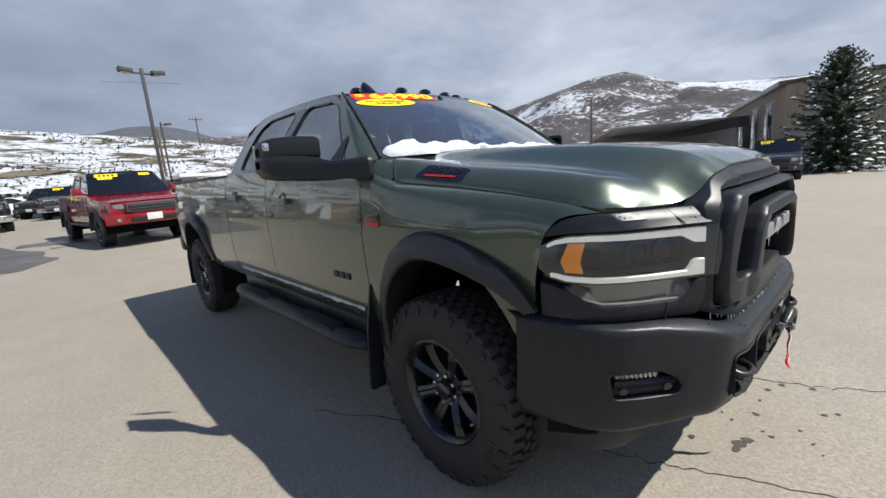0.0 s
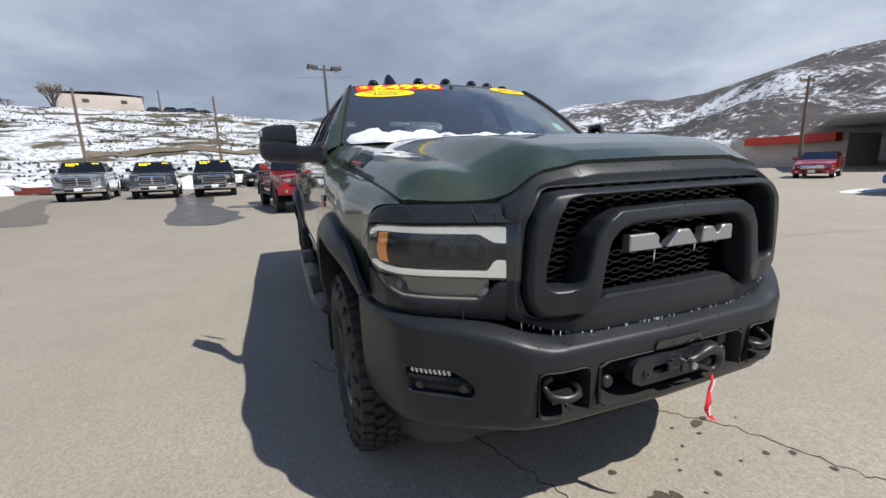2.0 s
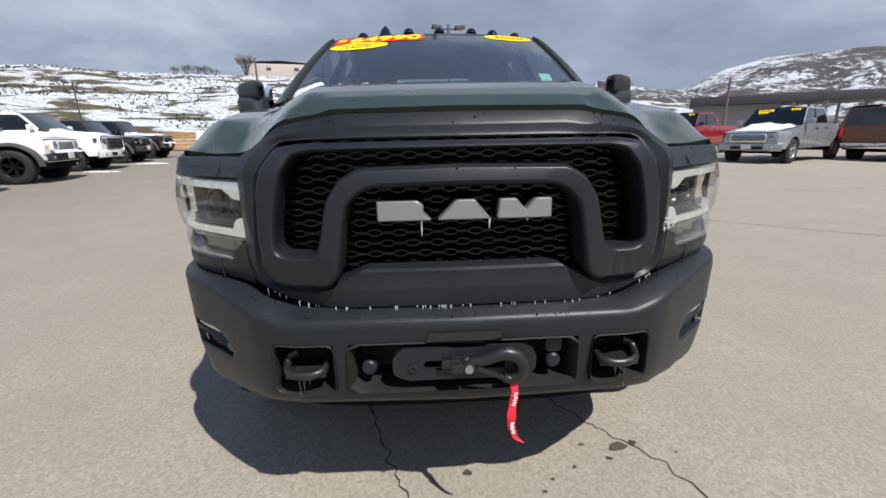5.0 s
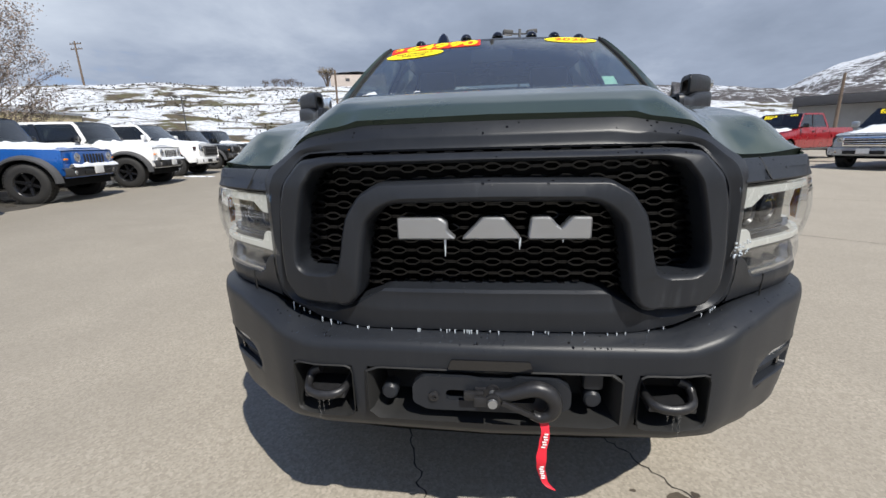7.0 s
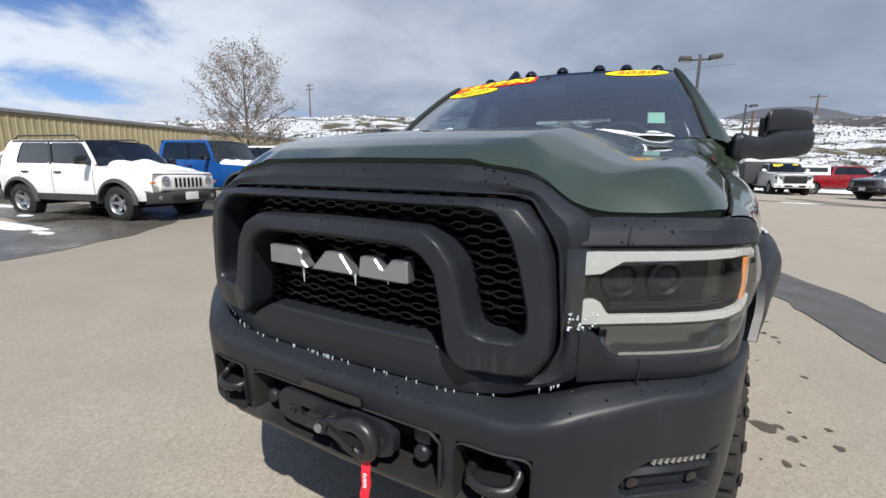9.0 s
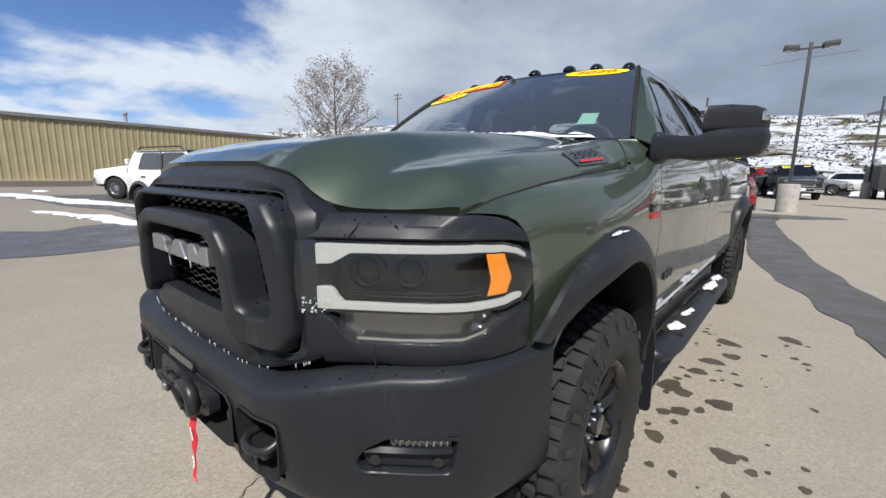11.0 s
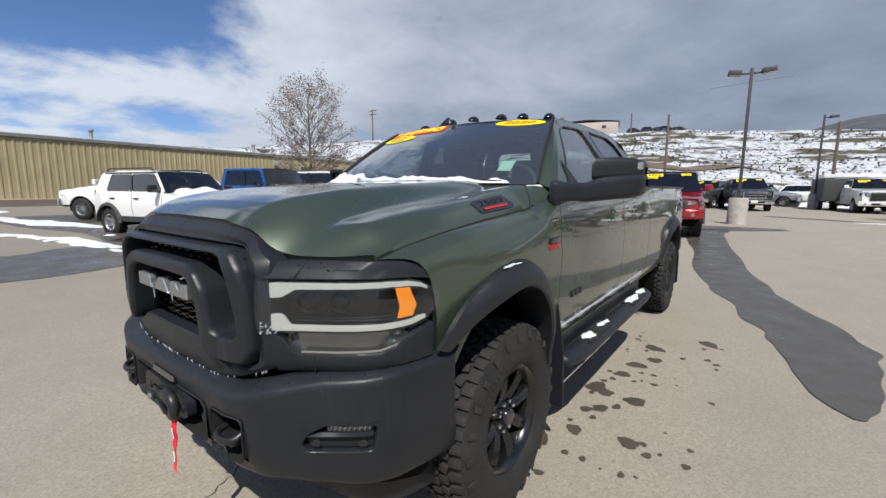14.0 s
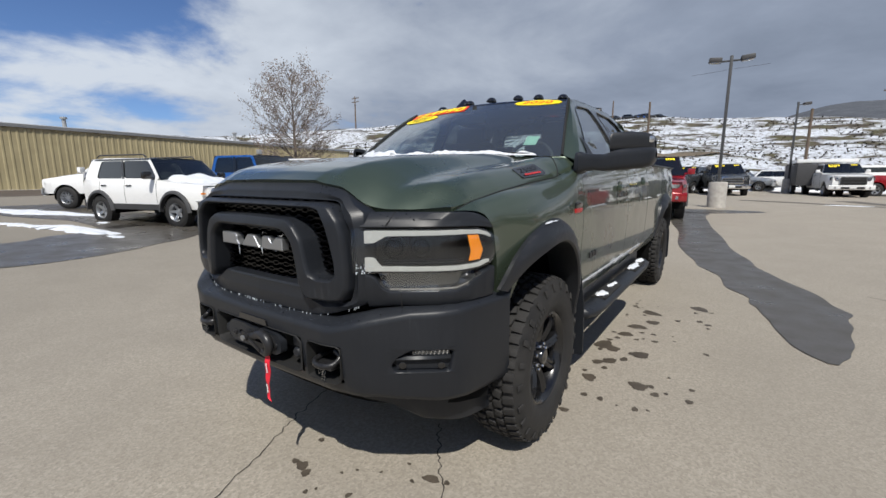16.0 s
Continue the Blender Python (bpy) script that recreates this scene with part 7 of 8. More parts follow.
vehicle("suv", "dark red saloon on the far side of the lot", "car", 26.5, 13.5, -70, C_RED, kind="suv", L=4.6, W=1.8, H=1.5, r=0.33, af=0.85, ar=3.5, hf=0.78, hr=0.98, belt=1.0, cowl=1.2, rf=2.0, rr=3.3, sill=0.32, sticker=False, step=False)
# west row with snow still on the bonnets
vehicle("suv", "small white boxy suv with snow-covered bonnet", "suv", -8.3, 4.45, 105, C_WHITE, kind="suv", L=4.06, W=1.80, H=1.66, r=0.355, af=0.82, ar=3.39, hf=0.98, hr=1.07, belt=1.09, cowl=1.18, rf=1.72, rr=3.80, sill=0.42, grille="seven", lamps="round", bump="black", flare=True, sticker=False, snow=0.09, rack=True, step=False, rim="five_silver", top=C_BLACK, lower=GREY_PLASTIC, cuts=[0.0, 0.45, 0.475, 0.86])
vehicle("pickup_truck", "bright blue boxy off-road pickup, snow on bonnet and bumper", "pickup truck", -9.05, 7.75, 107, C_BLUE, L=5.5, W=1.88, H=1.86, r=0.42, af=0.75, ar=4.25, hf=1.10, hr=1.17, belt=1.24, cowl=1.55, rf=1.86, rr=3.35, back=3.5, bed=1.24, sill=0.56, grille="seven", lamps="round", bump="black", flare=True, boxy=True, sticker=False, snow=0.08, step=True, rim="six_black")
vehicle("suv", "white boxy off-road suv with black fenders, snow on bonnet", "suv", -9.7, 10.9, 107, C_WHITE, kind="suv", L=4.78, W=1.88, H=1.87, r=0.42, af=0.75, ar=3.76, hf=1.10, hr=1.17, belt=1.24, cowl=1.55, rf=1.86, rr=4.6, sill=0.56, grille="seven", lamps="round", bump="black", flare=True, boxy=True, sticker=False, snow=0.08, rim="six_black")
vehicle("suv", "large white suv with black lower grille and snow on bonnet", "suv", -10.9, 14.5, 104, C_WHITE, kind="suv", L=5.4, W=2.05, H=1.92, r=0.41, af=0.95, ar=4.05, hf=1.13, hr=1.24, belt=1.30, cowl=1.45, rf=2.05, rr=4.9, grille="none", bump="body", sticker=False, snow=0.06, rim="five_silver", step=False)
vehicle("suv", "black boxy off-road suv in the west row", "suv", -12.3, 18.4, 102, C_BLACK, kind="suv", L=4.78, W=1.88, H=1.80, r=0.40, af=0.75, ar=3.76, hf=1.06, hr=1.14, belt=1.2, cowl=1.5, rf=1.9, rr=4.5, sill=0.52, grille="seven", lamps="round", bump="black", flare=True, boxy=True, sticker=False, snow=0.0, rim="six_black")
vehicle("suv", "black off-road suv at the end of the west row, snowy bonnet", "suv", -13.3, 21.8, 100, C_BLACK, kind="suv", L=4.78, W=1.88, H=1.87, r=0.42, af=0.75, ar=3.76, hf=1.10, hr=1.17, belt=1.24, cowl=1.55, rf=1.86, rr=4.6, sill=0.56, grille="seven", lamps="round", bump="black", flare=True, boxy=True, sticker=False, snow=0.07, rim="six_black")
vehicle("suv", "white suv parked by the metal building, snow on bonnet", "suv", -17.4, 3.45, -55, C_WHITE, kind="suv", L=4.8, W=1.9, H=1.66, r=0.35, af=0.9, ar=3.75, hf=0.95, hr=1.08, belt=1.12, cowl=1.35, rf=2.05, rr=4.2, sticker=False, snow=0.05, rim="steel_silver", step=False)
vehicle("pickup_truck", "dark grey pickup parked by the metal building", "pickup truck", -17.2, -1.9, 82, C_DGREY, L=5.6, W=1.95, H=1.82, sticker=False, rim="steel_silver", step=False, bump="chrome")

# ---- surroundings ----


def hill_mat():
    """Snow broken by long patches of grass and earth, and a fine speckle of brush."""
    a = Mat("snowy_brush_slope")
    streak = a.noise(1.0, 6, 0.62, (0.17, 0.17, 1.05), dist=0.7)
    patch = a.noise(0.11, 4, 0.55, dist=0.4)
    speck = a.noise(2.1, 5, 0.72, (1.0, 1.0, 1.9))
    tone = a.noise(0.5, 5, 0.6)
    veg = a.ramp(tone, [(0.34, (0.030, 0.025, 0.020)), (0.48, (0.078, 0.062, 0.040)), (0.60, (0.072, 0.070, 0.030)), (0.74, (0.115, 0.092, 0.060))])
    snowc = a.ramp(a.noise(1.6, 5), [(0.3, (0.47, 0.50, 0.56)), (0.7, (0.62, 0.65, 0.69))])
    long_ = a.ramp(a.mix(0.30, streak, patch), [(0.500, 0.0), (0.545, 1.0)])
    fine = a.mix(1.0, a.ramp(speck, [(0.535, 0.0), (0.575, 0.95)]), a.ramp(patch, [(0.35, 1.0), (0.62, 0.45)]), "MULTIPLY")
    a.base(a.mix(a.mix(1.0, long_, fine, "LIGHTEN"), snowc, veg)).set(rough=0.9)
    return a.bump(speck, 0.25, 0.8).m


HILL = hill_mat()


def mountain_mat():
    """Dark scrub with fine flecks of snow, whiter in the gullies and low down."""
    a = Mat("snowy_mountain_brush")
    n1 = a.noise(0.022, 8, 0.70, (1, 1, 1.4), dist=0.5)
    n2 = a.noise(0.16, 7, 0.78)
    n3 = a.noise(0.0045, 4, 0.6)
    veg = a.ramp(n2, [(0.3, (0.042, 0.040, 0.044)), (0.7, (0.100, 0.088, 0.086))])
    m = a.ramp(a.mix(0.34, a.mix(0.58, n1, n2), n3), [(0.500, 1.0), (0.524, 0.0)])
    a.base(a.mix(m, (0.58, 0.61, 0.66), veg)).set(rough=0.95)
    return a.bump(n2, 5.0, 0.7).m


MOUNT = mountain_mat()


def dark_mount_mat():
    a = Mat("hazy_forested_mountain")
    n2 = a.noise(0.03, 7, 0.7)
    a.base(a.ramp(n2, [(0.35, (0.055, 0.062, 0.075)), (0.62, (0.085, 0.092, 0.105)), (0.8, (0.22, 0.24, 0.27))])).set(rough=0.95)
    return a.bump(n2, 8.0, 0.5).m


def fan(name, mat, label, az0, az1, n, base_r, top_r, el_fn, base_z, rough, power=1.0, m=26, behind=0.15):
    """A slope seen from the lot: a fan of rows from its foot to its crest."""
    rows = []
    for az in np.linspace(az0, az1, n):
        row = []
        crest = 1.3 + top_r * math.tan(radians(el_fn(az)))
        for k in list(np.linspace(0, 1, m)) + [1 + behind, 1 + 3 * behind, 1 + 12 * behind]:
            r = base_r(az) + (top_r - base_r(az)) * k
            x, y = r * math.sin(radians(az)), r * math.cos(radians(az))
            kk = min(k, 1.0)
            z = base_z(x, y) + (crest - base_z(x, y)) * kk ** power
            if k > 1:
                z = 1.3 + r * math.tan(radians(el_fn(az) - 0.12))
            nz = mnoise.fractal((x / rough[1], y / rough[1], 3.7), 1.0, 2.0, 5) * rough[0] * (4 * kk * (1 - kk) * 0.7 + 0.3) * sstep(0.0, 0.15, kk)
            row.append((x, y, z + nz))
        rows.append(row)
    o = Geo().grid(rows).obj(name, mat, None, angle=180, fix=False)
    return tagged(o, label, "hill", kind="structure")


def hill_el(az):
    return tab(az, [-100, -75, -60, -50, -40, -33, -22, -14, -8, -3, 3, 8, 12, 16, 22, 30, 40], [3.0, 4.2, 5.3, 6.4, 7.2, 7.15, 7.2, 7.3, 7.25, 6.8, 6.5, 6.1, 5.4, 4.9, 4.2, 3.2, 1.8])


HILL_R = 84.0
HB = lambda az: tab(az, [-100, -60, -35, -10, 10, 40], [62, 52, 44, 41, 46, 60])
fan("hillside", HILL, "snowy slope with brush patches behind the lot", -100, 42, 190, HB, HILL_R, hill_el, ground_z, (0.9, 9.0), 1.05, 34)
mount_el = lambda az: tab(az, [22, 28, 31.7, 35, 38, 43, 48, 52.4, 56, 60, 63, 66.3, 69, 72, 76.8, 83, 90, 100, 120], [2.6, 3.2, 4.4, 6.2, 6.9, 7.0, 6.7, 7.0, 8.0, 8.9, 9.5, 9.9, 9.0, 7.8, 7.0, 6.6, 6.2, 5.0, 3.0])
fan("mountain", MOUNT, "snow-streaked mountain with brown scrub", 18, 122, 200, lambda az: 240, 800, mount_el, lambda x, y: -2.0, (16.0, 90.0), 1.15, 40)
far_el = lambda az: tab(az, [-2, 2, 5, 7, 9, 11, 13.5, 16, 19, 22, 26], [4.5, 5.6, 6.5, 7.0, 7.2, 7.1, 6.6, 5.6, 5.3, 4.9, 4.0])
fan("far_mountain", dark_mount_mat(), "dark forested mountain under cloud", -6, 30, 80, lambda az: 700, 1700, far_el, lambda x, y: -2.0, (14.0, 160.0), 1.0, 16)
low_el = lambda az: tab(az, [8, 11, 14, 18, 22, 26, 32, 40], [5.2, 5.5, 5.75, 5.9, 5.6, 5.2, 4.2, 3.0])
fan("far_ridge", MOUNT, "distant snowy ridge beyond the bank", 8, 44, 90, lambda az: 260, 520, low_el, lambda x, y: -2.0, (6.0, 40.0), 1.0, 16)
west_el = lambda az: tab(az, [-130, -100, -80, -60, -45, -40], [3.5, 4.2, 4.6, 4.9, 4.4, 3.0])
fan("west_ridge", MOUNT, "snowy low ridge to the west", -130, -38, 90, lambda az: 150, 300, west_el, lambda x, y: 0.0, (3.0, 25.0), 1.0, 16)


def hill_at(az, k):
    """A point of the bank by azimuth and share of the way up."""
    r = HB(az) + (HILL_R - HB(az)) * k
    x, y = r * math.sin(radians(az)), r * math.cos(radians(az))
    crest = 1.3 + HILL_R * math.tan(radians(hill_el(az)))
    z = ground_z(x, y) + (crest - ground_z(x, y)) * k ** 1.05
    z += mnoise.fractal((x / 9.0, y / 9.0, 3.7), 1.0, 2.0, 5) * 0.9 * (4 * k * (1 - k) * 0.7 + 0.3) * sstep(0.0, 0.15, k)
    return x, y, z


def shrubs():
    """Low brush scattered over the bank: small twiggy clumps."""
    rnd = random.Random(21)
    V, F = [], []
    for _ in range(7000):
        az, k = rnd.uniform(-62, 24), rnd.uniform(0.04, 0.99)
        x, y, z = hill_at(az, k)
        if mnoise.noise((x / 7.0, y / 7.0, 8.0)) < -0.12 + 0.25 * rnd.random() - 0.15 * k:
            continue
        s = rnd.uniform(0.10, 0.30)
        for b in range(6):
            a, e = rnd.uniform(0, 6.28), rnd.uniform(0.3, 1.3)
            d = Vector((math.cos(a) * math.cos(e), math.sin(a) * math.cos(e), math.sin(e))) * s * rnd.uniform(0.6, 1.2)
            p = Vector((-math.sin(a), math.cos(a), 0.2)) * s * 0.22
            i = len(V)
            V += [(x, y, z - 0.05), tuple(Vector((x, y, z)) + d * 0.6 + p), tuple(Vector((x, y, z)) + d), tuple(Vector((x, y, z)) + d * 0.6 - p)]
            F.append((i, i + 1, i + 2, i + 3))
    o = link_mesh("hillside_brush", V, F, plain("dry_sage", (0.055, 0.047, 0.035), 0.9, var=0.5, scale=0.6), None, "", smooth=False, fix=False)
    tagged(o, "low dry sage brush on the snowy bank", "brush", kind="stuff")


shrubs()


def track_strip(az0, az1, k0, k1, name, mat, label):
    rows = [[(lambda p: (p[0], p[1], p[2] + 0.12))(hill_at(az, k0 + (k1 - k0) * j)) for j in (0, 0.5, 1)] for az in np.linspace(az0, az1, 60)]
    tagged(Geo().grid(rows).obj(name, mat, None, angle=180), label, "track", kind="structure")


EARTH = plain("bare_earth", (0.13, 0.105, 0.075), 0.95, var=0.4, scale=0.8, bump=0.05)
track_strip(-20, 1, 0.31, 0.35, "bank_terrace", EARTH, "bare earth terrace cut across the bank")


def tree_bare(name, label, x, y, z, height, seed, spread=0.5, leaf=None, group="", trunk_r=0.13, depth=6):
    """A leafless tree: limbs forking into fine twigs, with some hanging pods or buds."""
    rnd = random.Random(seed)
    t = thing(name, label, "tree", (x, y, z), 0, group)
    g = Geo()
    tips = []

    def grow(p, d, l, r, lev):
        q = p + d * l * 0.5 + Vector((rnd.uniform(-1, 1), rnd.uniform(-1, 1), 0)) * l * 0.04
        e = p + d * l
        g.tube([p, q, e], [r, r * 0.85, r * 0.68], 5 if lev < 2 else 3, False)
        if lev >= depth:
            tips.append(e)
            return
        for _ in range(rnd.choice((2, 3, 3)) if lev < depth - 1 else 3):
            nd = (d + Vector((rnd.uniform(-1, 1), rnd.uniform(-1, 1), rnd.uniform(-0.15, 0.5))) * spread).normalized()
            grow(e - d * l * rnd.uniform(0, 0.25), nd, l * rnd.uniform(0.60, 0.84), r * 0.6, lev + 1)
    limbs = 4 if depth == 6 else 6
    for k in range(limbs):
        a = 6.28 * k / limbs + rnd.uniform(-0.4, 0.4)
        tilt = 0.38 if depth == 6 else rnd.choice((0.15, 0.45, 0.75))
        grow(Vector((0, 0, 0)), Vector((math.cos(a) * tilt, math.sin(a) * tilt, 1)).normalized(), height * 0.26, trunk_r, 1)
    g.obj("trunk", plain(name + "_bark", (0.12, 0.095, 0.075), 0.9, var=0.3), t)
    V, F = [], []
    for e in tips:
        for _ in range(2):
            c = e + Vector((rnd.gauss(0, 0.14), rnd.gauss(0, 0.14), rnd.gauss(0, 0.14))) * height / 7
            d = Vector((rnd.gauss(0, 1), rnd.gauss(0, 1), rnd.gauss(0, 1))).normalized() * (0.055 if depth == 6 else 0.036) * height / 7
            u = d.orthogonal().normalized() * (0.03 if depth == 6 else 0.02) * height / 7
            i = len(V)
            V += [tuple(c - d), tuple(c + u), tuple(c + d), tuple(c - u)]
            F.append((i, i + 1, i + 2, i + 3))
    o = link_mesh("crown", V, F, leaf or plain(name + "_dry_leaf", (0.16, 0.125, 0.10), 0.9, var=0.5, scale=1.0), t, "", smooth=False, fix=False)
    return t


def tree_oval(x, y, z, h, wide, seed):
    """A leafless tree with a full oval crown: a leader with limbs all the way up, forking into twigs with pale buds."""
    rnd = random.Random(seed)
    t = thing("bare_tree", "leafless tree with a dense oval crown and clinging pale pods", "tree", (x, y, z))
    g = Geo()
    tips = []

    def grow(p, d, l, r, lev):
        e = p + d * l
        q = p + d * l * 0.5 + Vector((rnd.gauss(0, 1), rnd.gauss(0, 1), rnd.gauss(0, 0.5))) * l * 0.05
        g.tube([p, q, e], [r, r * 0.8, r * 0.55], 4 if lev < 2 else 3, False)
        tips.append(e)
        if lev >= 4:
            return
        for f in (0.45, 0.75, 1.0):
            for _ in range(2 if f == 1.0 else 1):
                nd = (d + Vector((rnd.uniform(-1, 1), rnd.uniform(-1, 1), rnd.uniform(-0.35, 0.65))) * 0.62).normalized()
                grow(p + d * l * f, nd, l * rnd.uniform(0.42, 0.62), r * 0.5, lev + 1)
    g.tube([(0, 0, 0), (0.05, 0.02, h * 0.3), (-0.04, 0.05, h * 0.62), (0, 0, h * 0.88)], [0.16, 0.12, 0.07, 0.02], 7, False)
    for k in range(46):
        f = 0.14 + 0.76 * k / 45
        a = k * 2.4 + rnd.uniform(-0.3, 0.3)
        reach = wide * max(0.18, 1 - ((f - 0.46) / 0.56) ** 2) ** 0.5
        up = 0.35 + 0.9 * f
        d = Vector((math.cos(a), math.sin(a), up)).normalized()
        grow(Vector((0, 0, h * f * 0.9)), d, reach * rnd.uniform(0.50, 0.70), 0.050 * (1.15 - f), 1)
    g.obj("trunk", plain("bare_tree_bark", (0.13, 0.105, 0.088), 0.9, var=0.3), t)
    V, F = [], []
    for e in tips:
        for _ in range(2):
            c = e + Vector((rnd.gauss(0, 0.16), rnd.gauss(0, 0.16), rnd.gauss(0, 0.16)))
            d = Vector((rnd.gauss(0, 1), rnd.gauss(0, 1), rnd.gauss(0, 1))).normalized() * 0.062
            u = d.orthogonal().normalized() * 0.034
            i = len(V)
            V += [tuple(c - d), tuple(c + u), tuple(c + d), tuple(c - u)]
            F.append((i, i + 1, i + 2, i + 3))
    link_mesh("crown", V, F, plain("bare_tree_dry_leaf", (0.22, 0.18, 0.155), 0.9, var=0.6, scale=1.0), t, "", smooth=False, fix=False)


tree_oval(-27.5, 20.2, 0.2, 9.6, 3.5, 4)
PALE = plain("pale_twig", (0.30, 0.24, 0.15), 0.9, var=0.3)
x, y, z = hill_at(-21.3, 1.0)
tree_bare("bare_tree", "pale leafless tree on the hill crest", x, y, z - 0.2, 4.6, 8, 0.45, PALE, "", 0.16)
for az, s in ((-28.5, 2.2), (-27.5, 2.6), (-26.5, 2.4), (-25.5, 2.8), (-24.6, 2.2), (-55, 3.0), (-52.5, 2.6)):
    x, y, z = hill_at(az, 0.99)
    tree_bare("bare_shrub", "dark leafless thicket on the hill crest", x, y, z - 0.5, s, int(-az * 10), 0.9, plain("thicket", (0.07, 0.05, 0.045), 0.9) if az == -28.5 else bpy.data.materials["thicket"], "crest thicket", 0.05)


def spruce(x, y, z, h, seed):
    rnd = random.Random(seed)
    t = thing("spruce_tree", "dark green spruce with snow on its boughs", "tree", (x, y, z))
    Geo().tube([(0, 0, 0), (0, 0, h * 0.5), (0, 0, h)], [0.16, 0.10, 0.015], 8).obj("trunk", WOOD, t)
    V, F, SV, SF = [], [], [], []
    n = 270
    for k in range(n):
        f = (k / n) ** 0.9
        zz = 0.35 + f * (h - 0.4)
        l = (1 - f) ** 0.62 * h * 0.44 * rnd.uniform(0.7, 1.12) + 0.12
        a = k * 2.399 + rnd.uniform(-0.3, 0.3)
        d = Vector((math.cos(a), math.sin(a), rnd.uniform(-0.25, 0.10) - 0.2 * (1 - f) + 0.5 * f))
        side = Vector((-math.sin(a), math.cos(a), 0))
        steps = max(4, int(l / 0.11))
        for s_ in range(steps):
            u = (s_ + 0.5) / steps
            c = Vector((0, 0, zz)) + d * l * u + Vector((0, 0, -0.12 * l * math.sin(u * 3)))
            w = (1 - u * 0.8) * 0.30 * min(1.0, l) + 0.06
            for q in range(5):
                ang = rnd.uniform(-1, 1)
                tip = c + (side * ang + d * 0.55).normalized() * w + Vector((0, 0, rnd.uniform(-0.16, 0.04)))
                e = Vector((rnd.gauss(0, 1), rnd.gauss(0, 1), rnd.gauss(0, 1))).normalized() * 0.032
                i = len(V)
                V += [tuple(c + e), tuple((c + tip) / 2 + e * 1.4), tuple(tip), tuple((c + tip) / 2 - e * 1.4)]
                F.append((i, i + 1, i + 2, i + 3))
        for u in (rnd.uniform(0.4, 0.95) for _ in range(3 if f < 0.8 else 0)):
            c = Vector((0, 0, zz)) + d * l * u + Vector((0, 0, 0.02 - 0.12 * l * math.sin(u * 3)))
            lw_ = rnd.uniform(0.05, 0.16)
            i = len(SV)
            m = 7
            SV += [tuple(c + d * lw_ * 1.4 * math.cos(b * 6.28 / m) + side * lw_ * math.sin(b * 6.28 / m) + Vector((0, 0, -0.03))) for b in range(m)] + [tuple(c + Vector((0, 0, 0.05)))]
            SF += [(i + b, i + (b + 1) % m, i + m) for b in range(m)]
    o = link_mesh("crown", V, F, plain("spruce_needles", (0.058, 0.078, 0.040), 0.75, var=0.55, scale=2.0), t, "", smooth=False, fix=False)
    tagged(link_mesh("bough_snow", SV, SF, SNOW, t), "lumps of snow on the boughs", kind="stuff")


spruce(27.6, 1.9, ground_z(27.6, 1.9), 6.1, 3)

# ---- buildings ----
TAN = plain("tan_ribbed_steel", (0.37, 0.315, 0.185), 0.55, var=0.16, scale=1.2)
TAN_DARK = plain("brown_ribbed_steel", (0.235, 0.19, 0.145), 0.6, var=0.12, scale=3.0)
ROOF_GREY = plain("grey_roof_steel", (0.30, 0.31, 0.32), 0.6, var=0.2, scale=2.0)
FASCIA = plain("dark_fascia", (0.05, 0.05, 0.055), 0.6)
GREY_WALL = plain("grey_wall", (0.27, 0.27, 0.27), 0.8, var=0.12)


def ribbed(p0, p1, z0, h0, h1, pitch=0.30, depth=0.045, n_out=1):
    """A wall of ribbed steel sheet between two plan points, with top heights h0 and h1."""
    a, b = Vector((*p0, 0)), Vector((*p1, 0))
    d = (b - a)
    L_ = d.length
    d.normalize()
    nrm = Vector((d.y, -d.x, 0)) * n_out
    rows = []
    k = int(L_ / pitch)
    for i in range(k):
        for f, o in ((0.0, 0.0), (0.55, 0.0), (0.66, depth), (0.89, depth)):
            s = (i + f) * pitch
            p = a + d * s + nrm * o
            rows.append([(p.x, p.y, z0), (p.x, p.y, h0 + (h1 - h0) * s / L_)])
    return Geo().grid(rows)


wh_ = thing("metal_building", "long tan ribbed-steel warehouse with a pale roof edge", "building", (0, 0, 0))
gw = 0.55
ribbed((-39.5, -26), (-42.8, 40), gw - 0.4, 5.15, 5.15, 0.44, 0.035).obj("wall", TAN, wh_, smooth=False)
ribbed((-42.8, 40), (-70, 38), gw - 0.4, 5.15, 5.6).obj("wall", TAN, wh_, smooth=False)
Geo().grid([[(-39.35, -26, 5.05), (-42.65, 40.1, 5.05)], [(-39.3, -26, 5.28), (-42.6, 40.15, 5.28)], [(-39.5, -26, 5.34), (-42.8, 40.15, 5.34)], [(-70, -26, 7.0), (-73, 40.15, 7.0)]]).obj("roof", ROOF_GREY, wh_)
Geo().box((-40.95, 7.0, gw - 0.05), (0.5, 66, 0.22), 0.02, pose(0, 0, 0, 0, 0, 2.86)).obj("foundation", CONCRETE, wh_)
Geo().box((-41.28, 12.6, 1.6), (0.14, 1.2, 2.2), 0.02, pose(0, 0, 0, 0, 0, 2.86)).obj("door", plain("tan_door", (0.33, 0.27, 0.16), 0.6), wh_)
for yy in (30.0, 33.0):
    Geo().box((-42.25, yy, 3.6), (0.14, 1.3, 0.9), 0.02, pose(0, 0, 0, 0, 0, 2.86)).obj("louvre_window", FASCIA, wh_)
Geo().box((-41.9, 26.0, 4.3), (0.5, 0.5, 0.5), 0.05).obj("wall_unit", ROOF_GREY, wh_)
